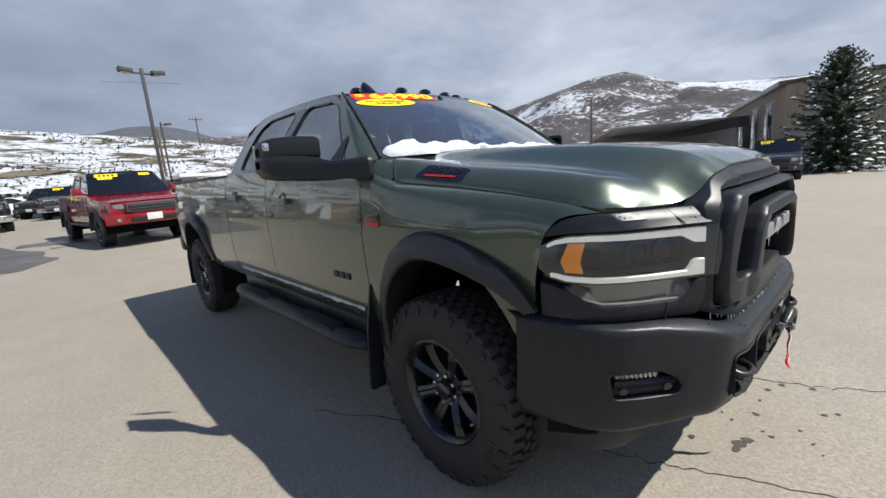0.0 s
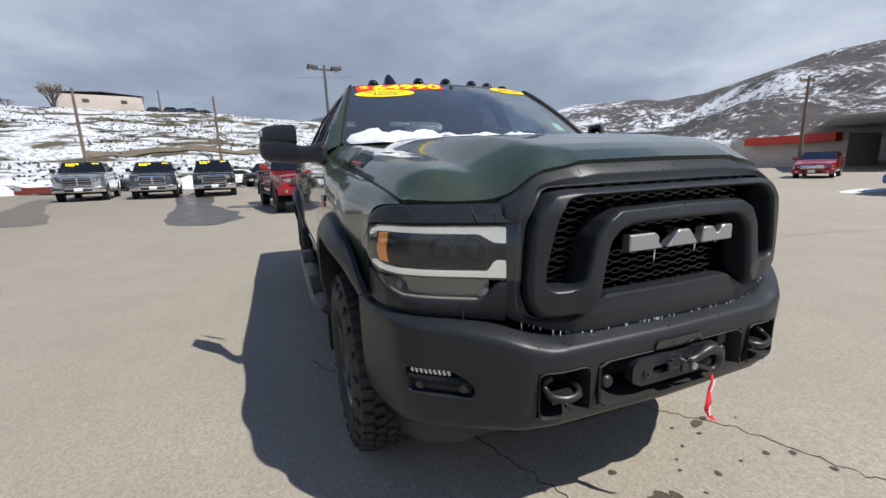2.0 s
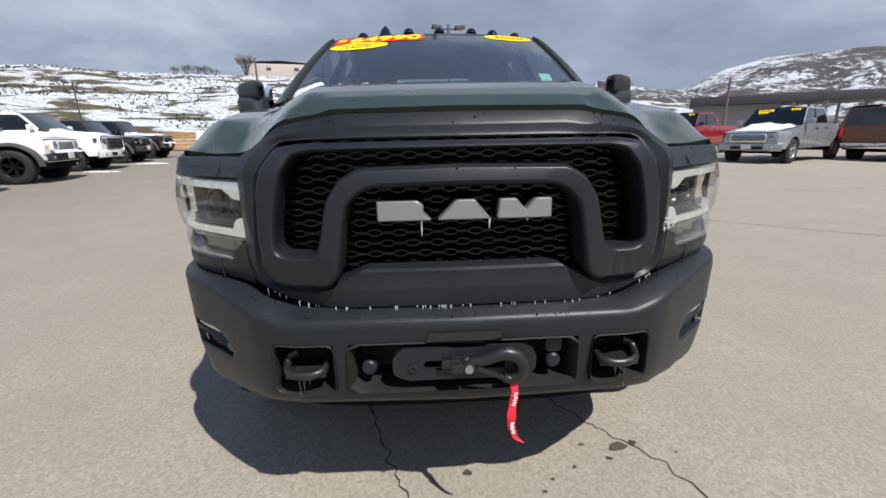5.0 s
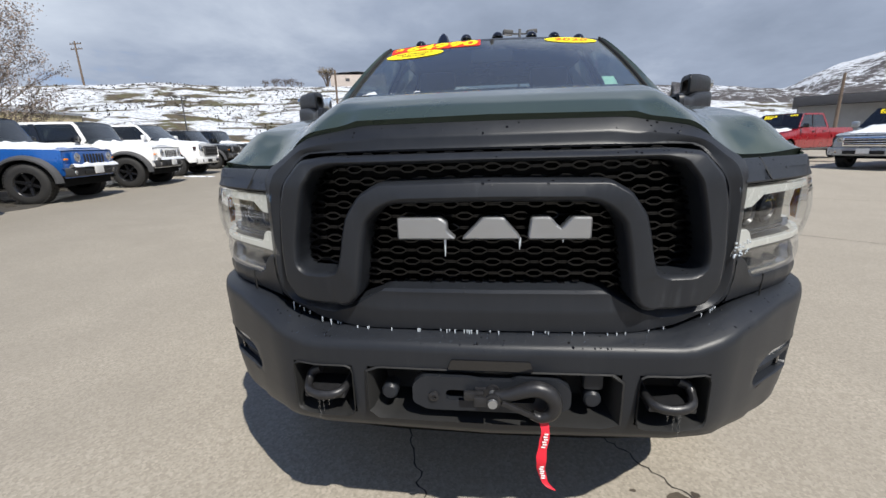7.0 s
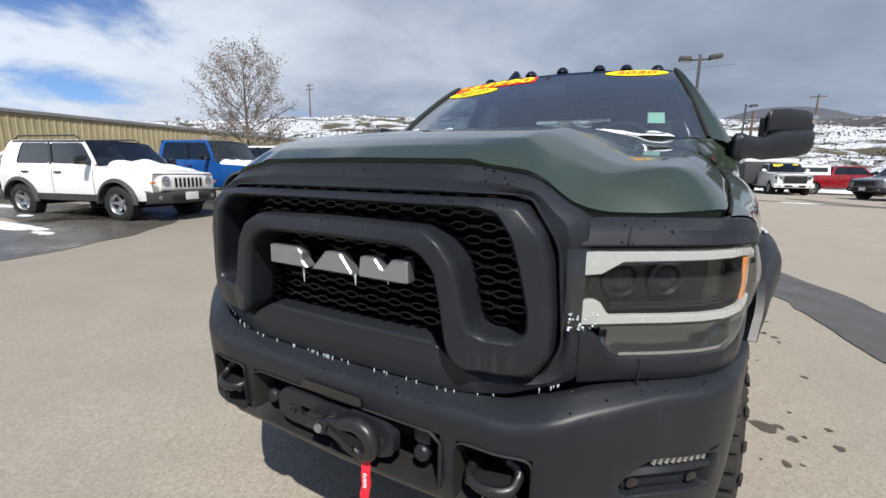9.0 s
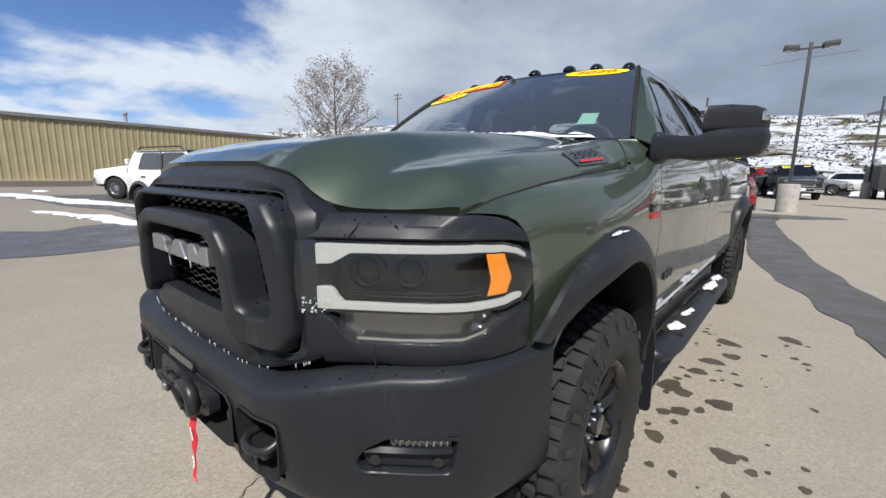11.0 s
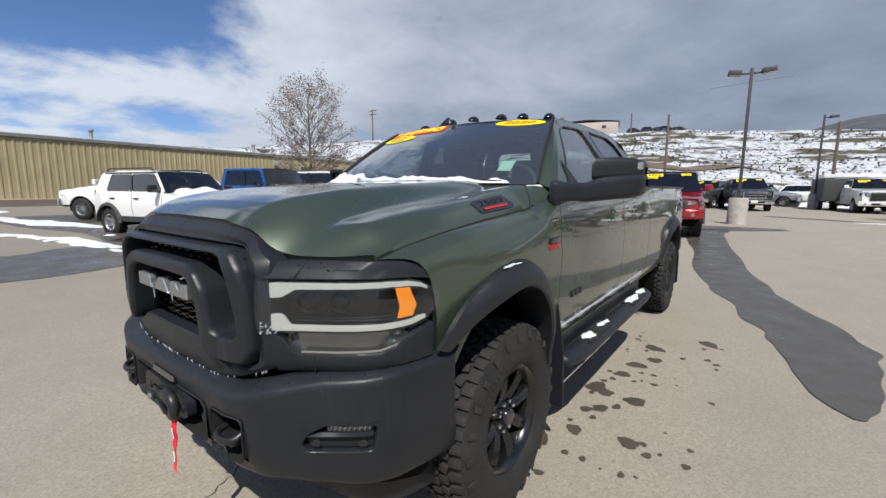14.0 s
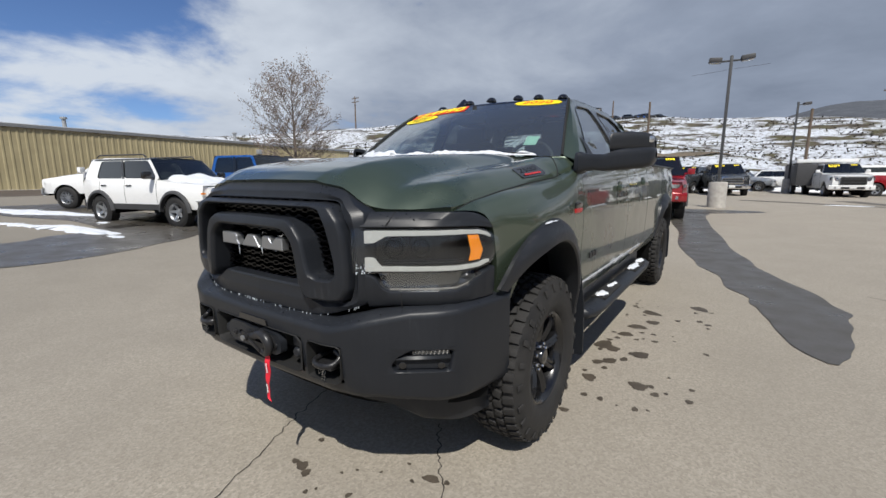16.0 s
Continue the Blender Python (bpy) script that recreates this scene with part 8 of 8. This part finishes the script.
for yy in (-8.0, 10.0, 24.0):
    Geo().lathe([(0, 0.14), (0.7, 0.14), (0.72, 0.24), (0.85, 0.24), (0.9, 0.0)], (-43.0, yy, 5.4), "z", 12).obj("roof_vent", ROOF_GREY, wh_)

sb = thing("shop_building", "brown ribbed-steel shop with tall dark windows", "building", (0, 0, 0))
gz = ground_z(36, 5) - 0.3
ribbed((36.0, 5.2), (61, 14.5), gz, 5.3, 5.3, 0.35, 0.05, -1).obj("wall", TAN_DARK, sb, smooth=False)
ribbed((36.0, 5.2), (38.5, -24), gz, 5.3, 5.6, 0.35, 0.05, 1).obj("wall", TAN_DARK, sb, smooth=False)
Geo().grid([[(35.6, 5.6, 5.25), (61, 15.0, 5.25)], [(35.6, 5.6, 5.55), (61, 15.0, 5.55)], [(38.0, -24.2, 5.9), (66, -12, 5.9)], [(38.0, -24.2, 5.5), (66, -12, 5.5)]]).obj("roof", ROOF_GREY, sb)
for s in (4.2, 9.2, 15.5):
    d = Vector((25, 9.3, 0)).normalized()
    p = Vector((36, 5.2, 0)) + d * s
    q = pose(0, 0, 0, 0, 0, 20.4)
    Geo().box((p.x, p.y, 2.65), (2.9, 0.20, 3.9), 0.03, q).obj("window_frame", GREY_WALL, sb, "pale steel window frame")
    Geo().box((p.x, p.y, 2.75), (2.3, 0.30, 3.3), 0.03, q).obj("window", GLOSS_BLACK, sb, "tall dark window")
    Geo().box((p.x, p.y, 2.75), (0.10, 0.34, 3.3), 0.02, q).obj("window_bar", GREY_WALL, sb)

cp = thing("carport_building", "long low grey building with a dark fascia", "building", (43.0, 9.5, ground_z(45, 10) - 0.3), 32)
Geo().box((31.0, 0.0, 1.9), (62, 0.3, 3.6), 0.02).obj("wall", GREY_WALL, cp)
Geo().box((31.0, -0.3, 4.15), (63, 0.9, 0.85), 0.03).obj("fascia", FASCIA, cp)
Geo().grid([[(xx, yy, 4.60) for xx in (-0.6, 63)] for yy in (-0.8, 10)]).obj("roof", SNOW, cp)
for q in (6.0, 15.0, 24.0, 33.0):
    Geo().box((q, -0.10, 1.9), (3.0, 0.3, 2.6), 0.03).obj("bay_door", FASCIA, cp)
cn = thing("canopy_building", "flat-roofed grey canopy with dark fascia and steel posts", "building", (34.5, 40.0, ground_z(34, 40) - 0.2), -32)
Geo().box((0, 0, 4.05), (15.0, 7.0, 0.75), 0.04).obj("fascia", FASCIA, cn)
Geo().box((-3.6, 0.6, 1.9), (7.0, 5.0, 3.8), 0.03).obj("wall", GREY_WALL, cn)
Geo().grid([[(xx, yy, 4.46) for xx in (-7.4, 7.4)] for yy in (-3.4, 3.4)]).obj("roof", SNOW, cn)
for q in (0.6, 2.9, 5.2, 7.2):
    for yy in (-3.2, 3.2):
        Geo().box((q, yy, 1.9), (0.2, 0.2, 3.8), 0.02).obj("post", ROOF_GREY, cn)
cb = thing("storefront", "distant storefront with a red awning", "building", (0, 0, 0))
Geo().box((56, 30.5, 1.2), (6, 12, 4.0), 0.05).obj("wall", plain("cream_wall", (0.5, 0.46, 0.40), 0.8), cb)
Geo().box((52.5, 29.5, 2.9), (1.4, 9, 0.9), 0.05).obj("awning", plain("red_awning", (0.55, 0.05, 0.03), 0.6), cb)

hb = thing("hilltop_building", "pale flat building on top of the bank", "building", (0, 0, 0))
x, y, z = hill_at(-17.5, 1.0)
m = pose(x - 1.5, y + 6, z + 0.2, 0, 0, 14)
g = Geo().box((0, 0, 0.9), (10.5, 8, 2.6), 0.05)
g.move(m).obj("wall", plain("pale_pink_wall", (0.45, 0.39, 0.35), 0.8), hb)
Geo().grid([[(sx_, sy_, zz_) for sx_, zz_ in ((-5.5, 2.45), (0, 2.75), (5.5, 2.3))] for sy_ in (-4.2, 4.2)]).move(m).obj("roof", ROOF_GREY, hb)
for dx in (-2.0, 2.8):
    Geo().box((dx, -4.02, 1.3), (0.8, 0.1, 0.5), 0.02).move(m).obj("window", FASCIA, hb)
# cars on the hill crest
for k, az in enumerate((-11.9, -10.0, -9.0, -8.0, -6.9)):
    r = 145.0
    x, y, z = r * math.sin(radians(az)), r * math.cos(radians(az)), 1.3 + r * math.tan(radians(hill_el(az) - 0.12))
    v = vehicle("car", "far parked car on the hill crest", "car", x, y + 1.0, 60 + 30 * (k % 2), (C_BLACK, C_DGREY, C_BLUE, C_DGREY, C_BLACK)[k], kind="suv", L=4.6, W=1.85, H=1.75, r=0.36, af=0.9, ar=3.6, cowl=1.25, rf=1.95, rr=3.9, belt=1.1, hf=0.9, hr=1.05, sticker=False, step=False, group="cars on the crest")
    v.location.z = z


def light_pole(x, y, h, head=True, rz=0.0, base=True, arms=2, lean=0.0, r=0.058):
    z = ground_z(x, y)
    t = thing("street_lamp", "dark steel lot lamp with twin box heads on concrete base" if arms == 2 else "dark steel lot lamp with one head", "street lamp", (x, y, z), rz)
    if base:
        Geo().lathe([(0, 0.32), (0.98, 0.31), (1.02, 0.28), (1.03, 0.0)], (0, 0, -0.05), "z", 24).obj("base", CONCRETE, t, "round pale concrete base")
    Geo().box((0, 0, h / 2 + 0.4), (r * 1.7, r * 1.7, h - 0.8), 0.012).obj("pole", DARK_STEEL, t)
    for s in ((1, -1) if arms == 2 else (1,)):
        a = Geo().box((s * 0.18, 0, h - 0.18), (0.28, 0.06, 0.06), 0.01).obj("arm", DARK_STEEL, t)
        Geo().box((s * 0.50, 0, h - 0.12), (0.42, 0.30, 0.17), 0.04, pose(0, 0, 0, 0, -s * 6, 0)).obj("lamp_head", GREY_PLASTIC, t, "grey box lamp head")
        Geo().box((s * 0.50, 0, h - 0.215), (0.34, 0.22, 0.03), 0.01, pose(0, 0, 0, 0, -s * 6, 0)).obj("lamp_glass", LAMP_SILVER, t)
    return t


light_pole(1.12, 18.4, 5.55, rz=8)
Geo_w = Geo().tube([(-0.1, 18.3, 5.2), (1.12, 18.45, 5.3), (2.3, 18.5, 5.35)], 0.006, 4).obj("span_wire", DARK_STEEL)
tagged(Geo_w, "thin span wire on the lamp post", "wire")
light_pole(4.6, 36.0, 6.0, rz=20, arms=1)
light_pole(-28.5, 36.5, 5.6, rz=30, base=False)


def wood_pole(x, y, z, h, arms=1, label="weathered wooden utility pole with crossarm"):
    t = thing("utility_pole", label, "utility pole", (x, y, z))
    Geo().tube([(0, 0, -0.3), (0, 0, h)], [0.15, 0.10], 8).obj("pole", WOOD, t)
    for k in range(arms):
        Geo().box((0, 0.1, h - 0.35 - 0.7 * k), (1.9, 0.10, 0.12), 0.01).obj("crossarm", WOOD, t)
        for s in (-0.85, -0.4, 0.4, 0.85):
            Geo().lathe([(0, 0.04), (0.12, 0.05), (0.16, 0.0)], (s, 0.1, h - 0.29 - 0.7 * k), "z", 6).obj("insulator", GREY_PLASTIC, t)
    return t


for az, k, h, arms in ((-20.4, 0.15, 7.0, 0), (7.7, 0.12, 6.2, 0), (-46.0, 1.0, 6.0, 2), (-12.4, 1.0, 3.4, 0), (12.5, 0.9, 4.5, 1), (-7.6, 0.22, 7.0, 0)):
    x, y, z = hill_at(az, k)
    wood_pole(x, y, z, h, arms, "weathered wooden utility pole with crossarm" if arms else "plain weathered wooden pole on the bank")
wood_pole(27.5, 37.5, ground_z(27.5, 37.5), 5.6, 0, "plain leaning wooden pole by the lot")
wood_pole(39.0, 21.0, ground_z(39, 21), 7.5, 1)

# snow banks, wood pile and bins at the edge of the lot
def bank(x, y, rx, ry, h, rz, seed, label="ploughed snow bank at the edge of the lot"):
    c, s = math.cos(radians(rz)), math.sin(radians(rz))

    def f(a, k):
        ca, sa = math.cos(a), math.sin(a)
        w = 1 + 0.16 * math.sin(3 * a + seed) + 0.75 * mnoise.fractal((ca * 2.6, sa * 2.6, seed * 3.3), 1.0, 2.0, 4)
        u, v = rx * k * ca * (0.9 + 0.1 * w), ry * k * sa * max(0.25, w) + 0.35 * ry * mnoise.noise((ca * k * 2.2, seed, 0.5))
        X, Y = x + u * c - v * s, y + u * s + v * c
        return X, Y, ground_z(X, Y) + 0.004
    return tagged(heap("snow_bank", "", f, h, n=90, m=10, seed=seed, fr_=4.0), label, "snow", "snow banks")


for a in ((-20, 37, 7, 2.2, 1.0, 5, 1), (-10, 40, 8, 2.0, 0.9, 0, 2), (-29, 33, 5, 1.6, 0.8, 20, 3), (0, 42, 9, 2.2, 0.9, 0, 4), (12, 42, 8, 2.0, 0.8, -8, 5), (24, 39, 7, 2.0, 0.8, -20, 6)):
    bank(*a)
for a in ((-9.9, 1.75, 1.5, 0.30, 0.06, 14, 7), (-11.9, 1.15, 0.9, 0.16, 0.03, 20, 21), (-8.2, 2.0, 0.25, 0.10, 0.02, 5, 22), (-10.8, 2.55, 0.22, 0.10, 0.03, 0, 23), (-15.2, 2.2, 2.6, 0.42, 0.06, 16, 8), (-19.0, 1.2, 2.2, 0.40, 0.05, 12, 24), (-22.5, 2.0, 0.5, 0.2, 0.06, 0, 25), (19.4, 8.0, 1.6, 0.35, 0.05, 0, 11), (15.2, 15.6, 1.6, 0.3, 0.05, 10, 12), (21.0, 16.6, 2.0, 0.3, 0.05, 10, 13), (-11.4, 17.0, 0.7, 0.2, 0.04, 10, 14), (-10.6, 13.2, 0.6, 0.15, 0.03, 0, 15), (5.5, 22.0, 0.8, 0.16, 0.02, -5, 16), (29, -1.5, 3.2, 1.4, 0.25, 80, 17), (29.5, 4.5, 3.0, 1.4, 0.22, 90, 18)):
    bank(*a, label="thin patch of old snow on the asphalt")
g = thing("timber_stack", "stack of new timber boards at the lot's edge", "timber", (-19.6, 33.5, ground_z(-19.6, 33.5)), -10)
for k in range(5):
    Geo().box((0, 0, 0.16 + 0.27 * k), (3.0, 1.2, 0.24), 0.01).obj("board_pack", plain("fresh_timber", (0.42, 0.25, 0.11), 0.8, var=0.25, scale=6) if k == 0 else bpy.data.materials["fresh_timber"], g)
g = thing("steel_beams", "dark red steel beams lying on the snow", "steel", (-15.2, 34.8, ground_z(-15, 34.8)), -6)
for k in range(3):
    Geo().box((0.3 * k, 0.25 * k, 0.22 + 0.2 * (k % 2)), (4.6, 0.22, 0.26), 0.01).obj("beam", plain("red_primer", (0.16, 0.03, 0.025), 0.7) if k == 0 else bpy.data.materials["red_primer"], g)
g = thing("cargo_trailer", "dark stake-bed trailer with white rack on top", "trailer", (5.7, 36.0, ground_z(5.7, 36.0)), 4)
Geo().box((0, 0, 1.25), (2.1, 4.2, 1.35), 0.03).obj("bed", GREY_PLASTIC, g)
Geo().box((0.4, 0, 2.10), (2.9, 3.6, 0.22), 0.03).obj("rack", C_WHITE, g, "white ladder rack")
for s in (1, -1):
    for q in (-0.8, 0.8):
        far_wheel(g, (s * 0.95, q, 0.36), 0.36, "steel_silver", s)


# ---- marks on the asphalt ----
def blob(name, x, y, rx, ry, rz, mat, label, category, seed, lift=0.004, wob=0.25, n=64, group="", freq=(3, 5, 9)):
    c, s = math.cos(radians(rz)), math.sin(radians(rz))
    ring = []
    rnd = random.Random(seed)
    ph = [rnd.uniform(0, 6.28) for _ in freq]
    for k in range(n):
        a = 2 * math.pi * k / n
        w = 1 + sum(wob / (i + 1) * math.sin(f * a + p) for i, (f, p) in enumerate(zip(freq, ph)))
        ring.append((math.cos(a) * w, math.sin(a) * w))
    rows = []
    for kk in (0.02, 0.3, 0.6, 0.85, 1.0):
        row = []
        for u, v in ring:
            X, Y = x + rx * u * kk * c - ry * v * kk * s, y + rx * u * kk * s + ry * v * kk * c
            row.append((X, Y, ground_z(X, Y) + lift))
        rows.append(row)
    o = Geo().grid(rows, close_v=True).obj(name, mat)
    return tagged(o, label, category, group, "structure" if not group else "")


def ribbon_wet(name, pts, mat, label, seed, lift=0.008):
    """A wet run along a line, of varying width, with a ragged edge."""
    P = smooth_line(pts, 10)
    rows = []
    for k, (x, y, w) in enumerate(P):
        a, b = P[max(0, k - 1)], P[min(len(P) - 1, k + 1)]
        d = Vector((b[0] - a[0], b[1] - a[1], 0)).normalized()
        nrm = Vector((-d.y, d.x, 0))
        row = []
        for t in (-1, -0.5, 0, 0.5, 1):
            ww = w * (1 + 0.22 * mnoise.noise((k * 0.23, t * 3, seed)))
            X, Y = x + nrm.x * ww * t, y + nrm.y * ww * t
            row.append((X, Y, ground_z(X, Y) + lift))
        rows.append(row)
    return tagged(Geo().grid(rows).obj(name, mat), label, "puddle", kind="structure")


ribbon_wet("meltwater_run", [(0.2, 15.5, 0.9), (0.65, 12.7, 0.45), (1.36, 8.0, 0.42), (1.78, 6.3, 0.38), (2.22, 4.9, 0.40), (2.32, 4.2, 0.34), (2.32, 3.3, 0.19), (2.36, 2.95, 0.03)], WET, "dark meltwater running across the asphalt", 1.0)
ribbon_wet("meltwater_run", [(-6.0, 27.0, 0.9), (-5.0, 22.0, 0.8), (-4.3, 17.5, 0.6), (-3.6, 14.2, 0.9), (-3.1, 11.8, 0.9), (-2.8, 10.8, 0.1)], WET, "dark meltwater run with a round end", 2.0)
ribbon_wet("meltwater_run", [(-13.0, 28.0, 0.4), (-10.6, 20.6, 0.5), (-9.2, 16.8, 0.6), (-7.7, 13.4, 0.55), (-7.35, 12.7, 0.12)], DAMP, "damp run ending in a round tongue", 8.0)
ribbon_wet("meltwater_run", [(-3.0, 15.8, 0.4), (-1.2, 15.8, 1.0), (0.6, 16.0, 0.9), (2.5, 16.6, 0.3)], WET, "wet asphalt under the red pickup", 3.0)
ribbon_wet("meltwater_run", [(-18.2, 23.0, 1.1), (-14.8, 14.3, 1.2), (-12.5, 9.9, 1.2), (-10.5, 6.5, 1.2), (-9.9, 4.3, 1.1), (-8.3, 2.3, 1.2), (-7.5, 0.6, 1.1), (-8.2, -1.6, 1.4)], WET, "wet band in front of the parked row", 4.0)
ribbon_wet("meltwater_run", [(-9.2, 3.6, 1.1), (-14.0, 2.9, 1.2), (-19.0, 2.3, 1.6)], WET, "wet asphalt beside the small white suv", 5.0)
ribbon_wet("meltwater_run", [(6.0, 26.0, 0.5), (7.5, 22.5, 0.35), (10.0, 20.0, 0.4), (14, 17, 0.5)], DAMP, "damp track in front of the east row", 6.0)
ribbon_wet("meltwater_run", [(2.0, 24.5, 0.3), (5.5, 22.3, 0.35), (9.5, 21.0, 0.2)], DAMP, "damp tyre track on the asphalt", 7.0)
DIRT = plain("dark_dirt", (0.085, 0.066, 0.050), 0.95, var=0.45, scale=2.0, bump=0.01)
tagged(Geo().grid([[(x0 - 0.05 * q + w + 0.5 * mnoise.noise((q * 0.35, w, 2.0)), q, ground_z(x0 - 0.05 * q + w, q) + 0.010) for w in (0.0, 3.0, 6.0, 9.0, 12.5)] for q in np.linspace(-26, 40, 60) for x0 in (-40.6,)]).obj("dirt_verge", DIRT), "dark bare dirt verge along the warehouse wall", "ground", kind="structure")
rnd = random.Random(77)
spots = [(0.968, 1.77, 0.055), (1.262, 1.823, 0.06), (1.33, 1.86, 0.025), (0.906, 2.411, 0.09), (0.98, 2.36, 0.06), (1.094, 3.496, 0.09), (1.478, 3.914, 0.09), (0.851, 1.565, 0.07), (0.80, 1.62, 0.05), (0.12, 0.11, 0.03), (0.664, 0.384, 0.04), (0.10, 0.113, 0.025), (0.17, 0.09, 0.025), (1.02, 2.12, 0.05), (1.10, 2.2, 0.04), (1.18, 2.35, 0.07), (0.95, 2.05, 0.045), (1.05, 3.0, 0.08), (1.15, 3.2, 0.06), (1.0, 2.75, 0.06), (0.96, 1.28, 0.03)]
for _ in range(46):
    u = rnd.random()
    spots.append((0.90 + rnd.random() ** 1.6 * 0.7, 1.3 + rnd.random() * 2.8, rnd.uniform(0.008, 0.03)))
for _ in range(22):
    spots.append((rnd.uniform(0.0, 0.9), rnd.uniform(-0.3, 0.45), rnd.uniform(0.006, 0.02)))
for k, (x, y, r) in enumerate(spots):
    blob("drip_stain", x, y, r, r * rnd.uniform(0.55, 0.9), rnd.uniform(0, 180), STAIN, "small dark drip stain on the asphalt", "stain", k, 0.0025 + 0.00001 * k, 0.11, 30, "drip stains")


def crack(pts, w, seed):
    P = smooth_line(pts, 14)
    rows = []
    for k, (x, y) in enumerate(P):
        a, b = P[max(0, k - 1)], P[min(len(P) - 1, k + 1)]
        d = Vector((b[0] - a[0], b[1] - a[1], 0)).normalized()
        n_ = Vector((-d.y, d.x, 0))
        j = mnoise.noise((k * 0.45, seed, 0)) * 0.035 + mnoise.noise((k * 1.3, seed, 4)) * 0.012
        ww = w * (0.35 + 1.0 * abs(mnoise.noise((k * 0.6, seed, 9))) + 0.25)
        rows.append([(x + n_.x * (j + s * ww), y + n_.y * (j + s * ww), ground_z(x, y) + 0.002) for s in (-1, 1)])
    tagged(Geo().grid(rows).obj("asphalt_crack", CRACK), "jagged dark crack in the asphalt", "crack", "asphalt cracks")


crack([(-1.1, 2.0), (-0.55, 1.05), (-0.40, 0.76), (-0.28, 0.40), (-0.16, 0.12), (0.02, -0.35), (0.1, -0.9)], 0.004, 1.0)
crack([(0.45, 0.75), (0.61, 0.52), (0.80, 0.28), (0.94, -0.08), (1.08, -0.35), (1.35, -1.1), (1.9, -1.8)], 0.004, 2.0)
crack([(3.0, 5.5), (5.5, 3.5), (8.0, 3.2), (12, 1.5)], 0.008, 5.0)
crack([(4.5, 9.0), (7.5, 7.5), (12.0, 8.2)], 0.008, 6.0)
for x0, y0, x1, y1 in ((-14.5, 6.1, -9.5, 6.6), (-15.0, 9.6, -10.3, 10.1), (-15.6, 13.0, -11.0, 13.5)):
    q = Geo().grid([[(x0 + (x1 - x0) * t, y0 + (y1 - y0) * t + s * 0.05, ground_z(x0 + (x1 - x0) * t, y0) + 0.006) for s in (-1, 1)] for t in np.linspace(0, 1, 6)]).obj("bay_line", plain("worn_white_line", (0.55, 0.54, 0.5), 0.8, var=0.4) if x0 == -14.5 else bpy.data.materials["worn_white_line"])
    tagged(q, "worn white parking bay line", "road marking", "bay lines")
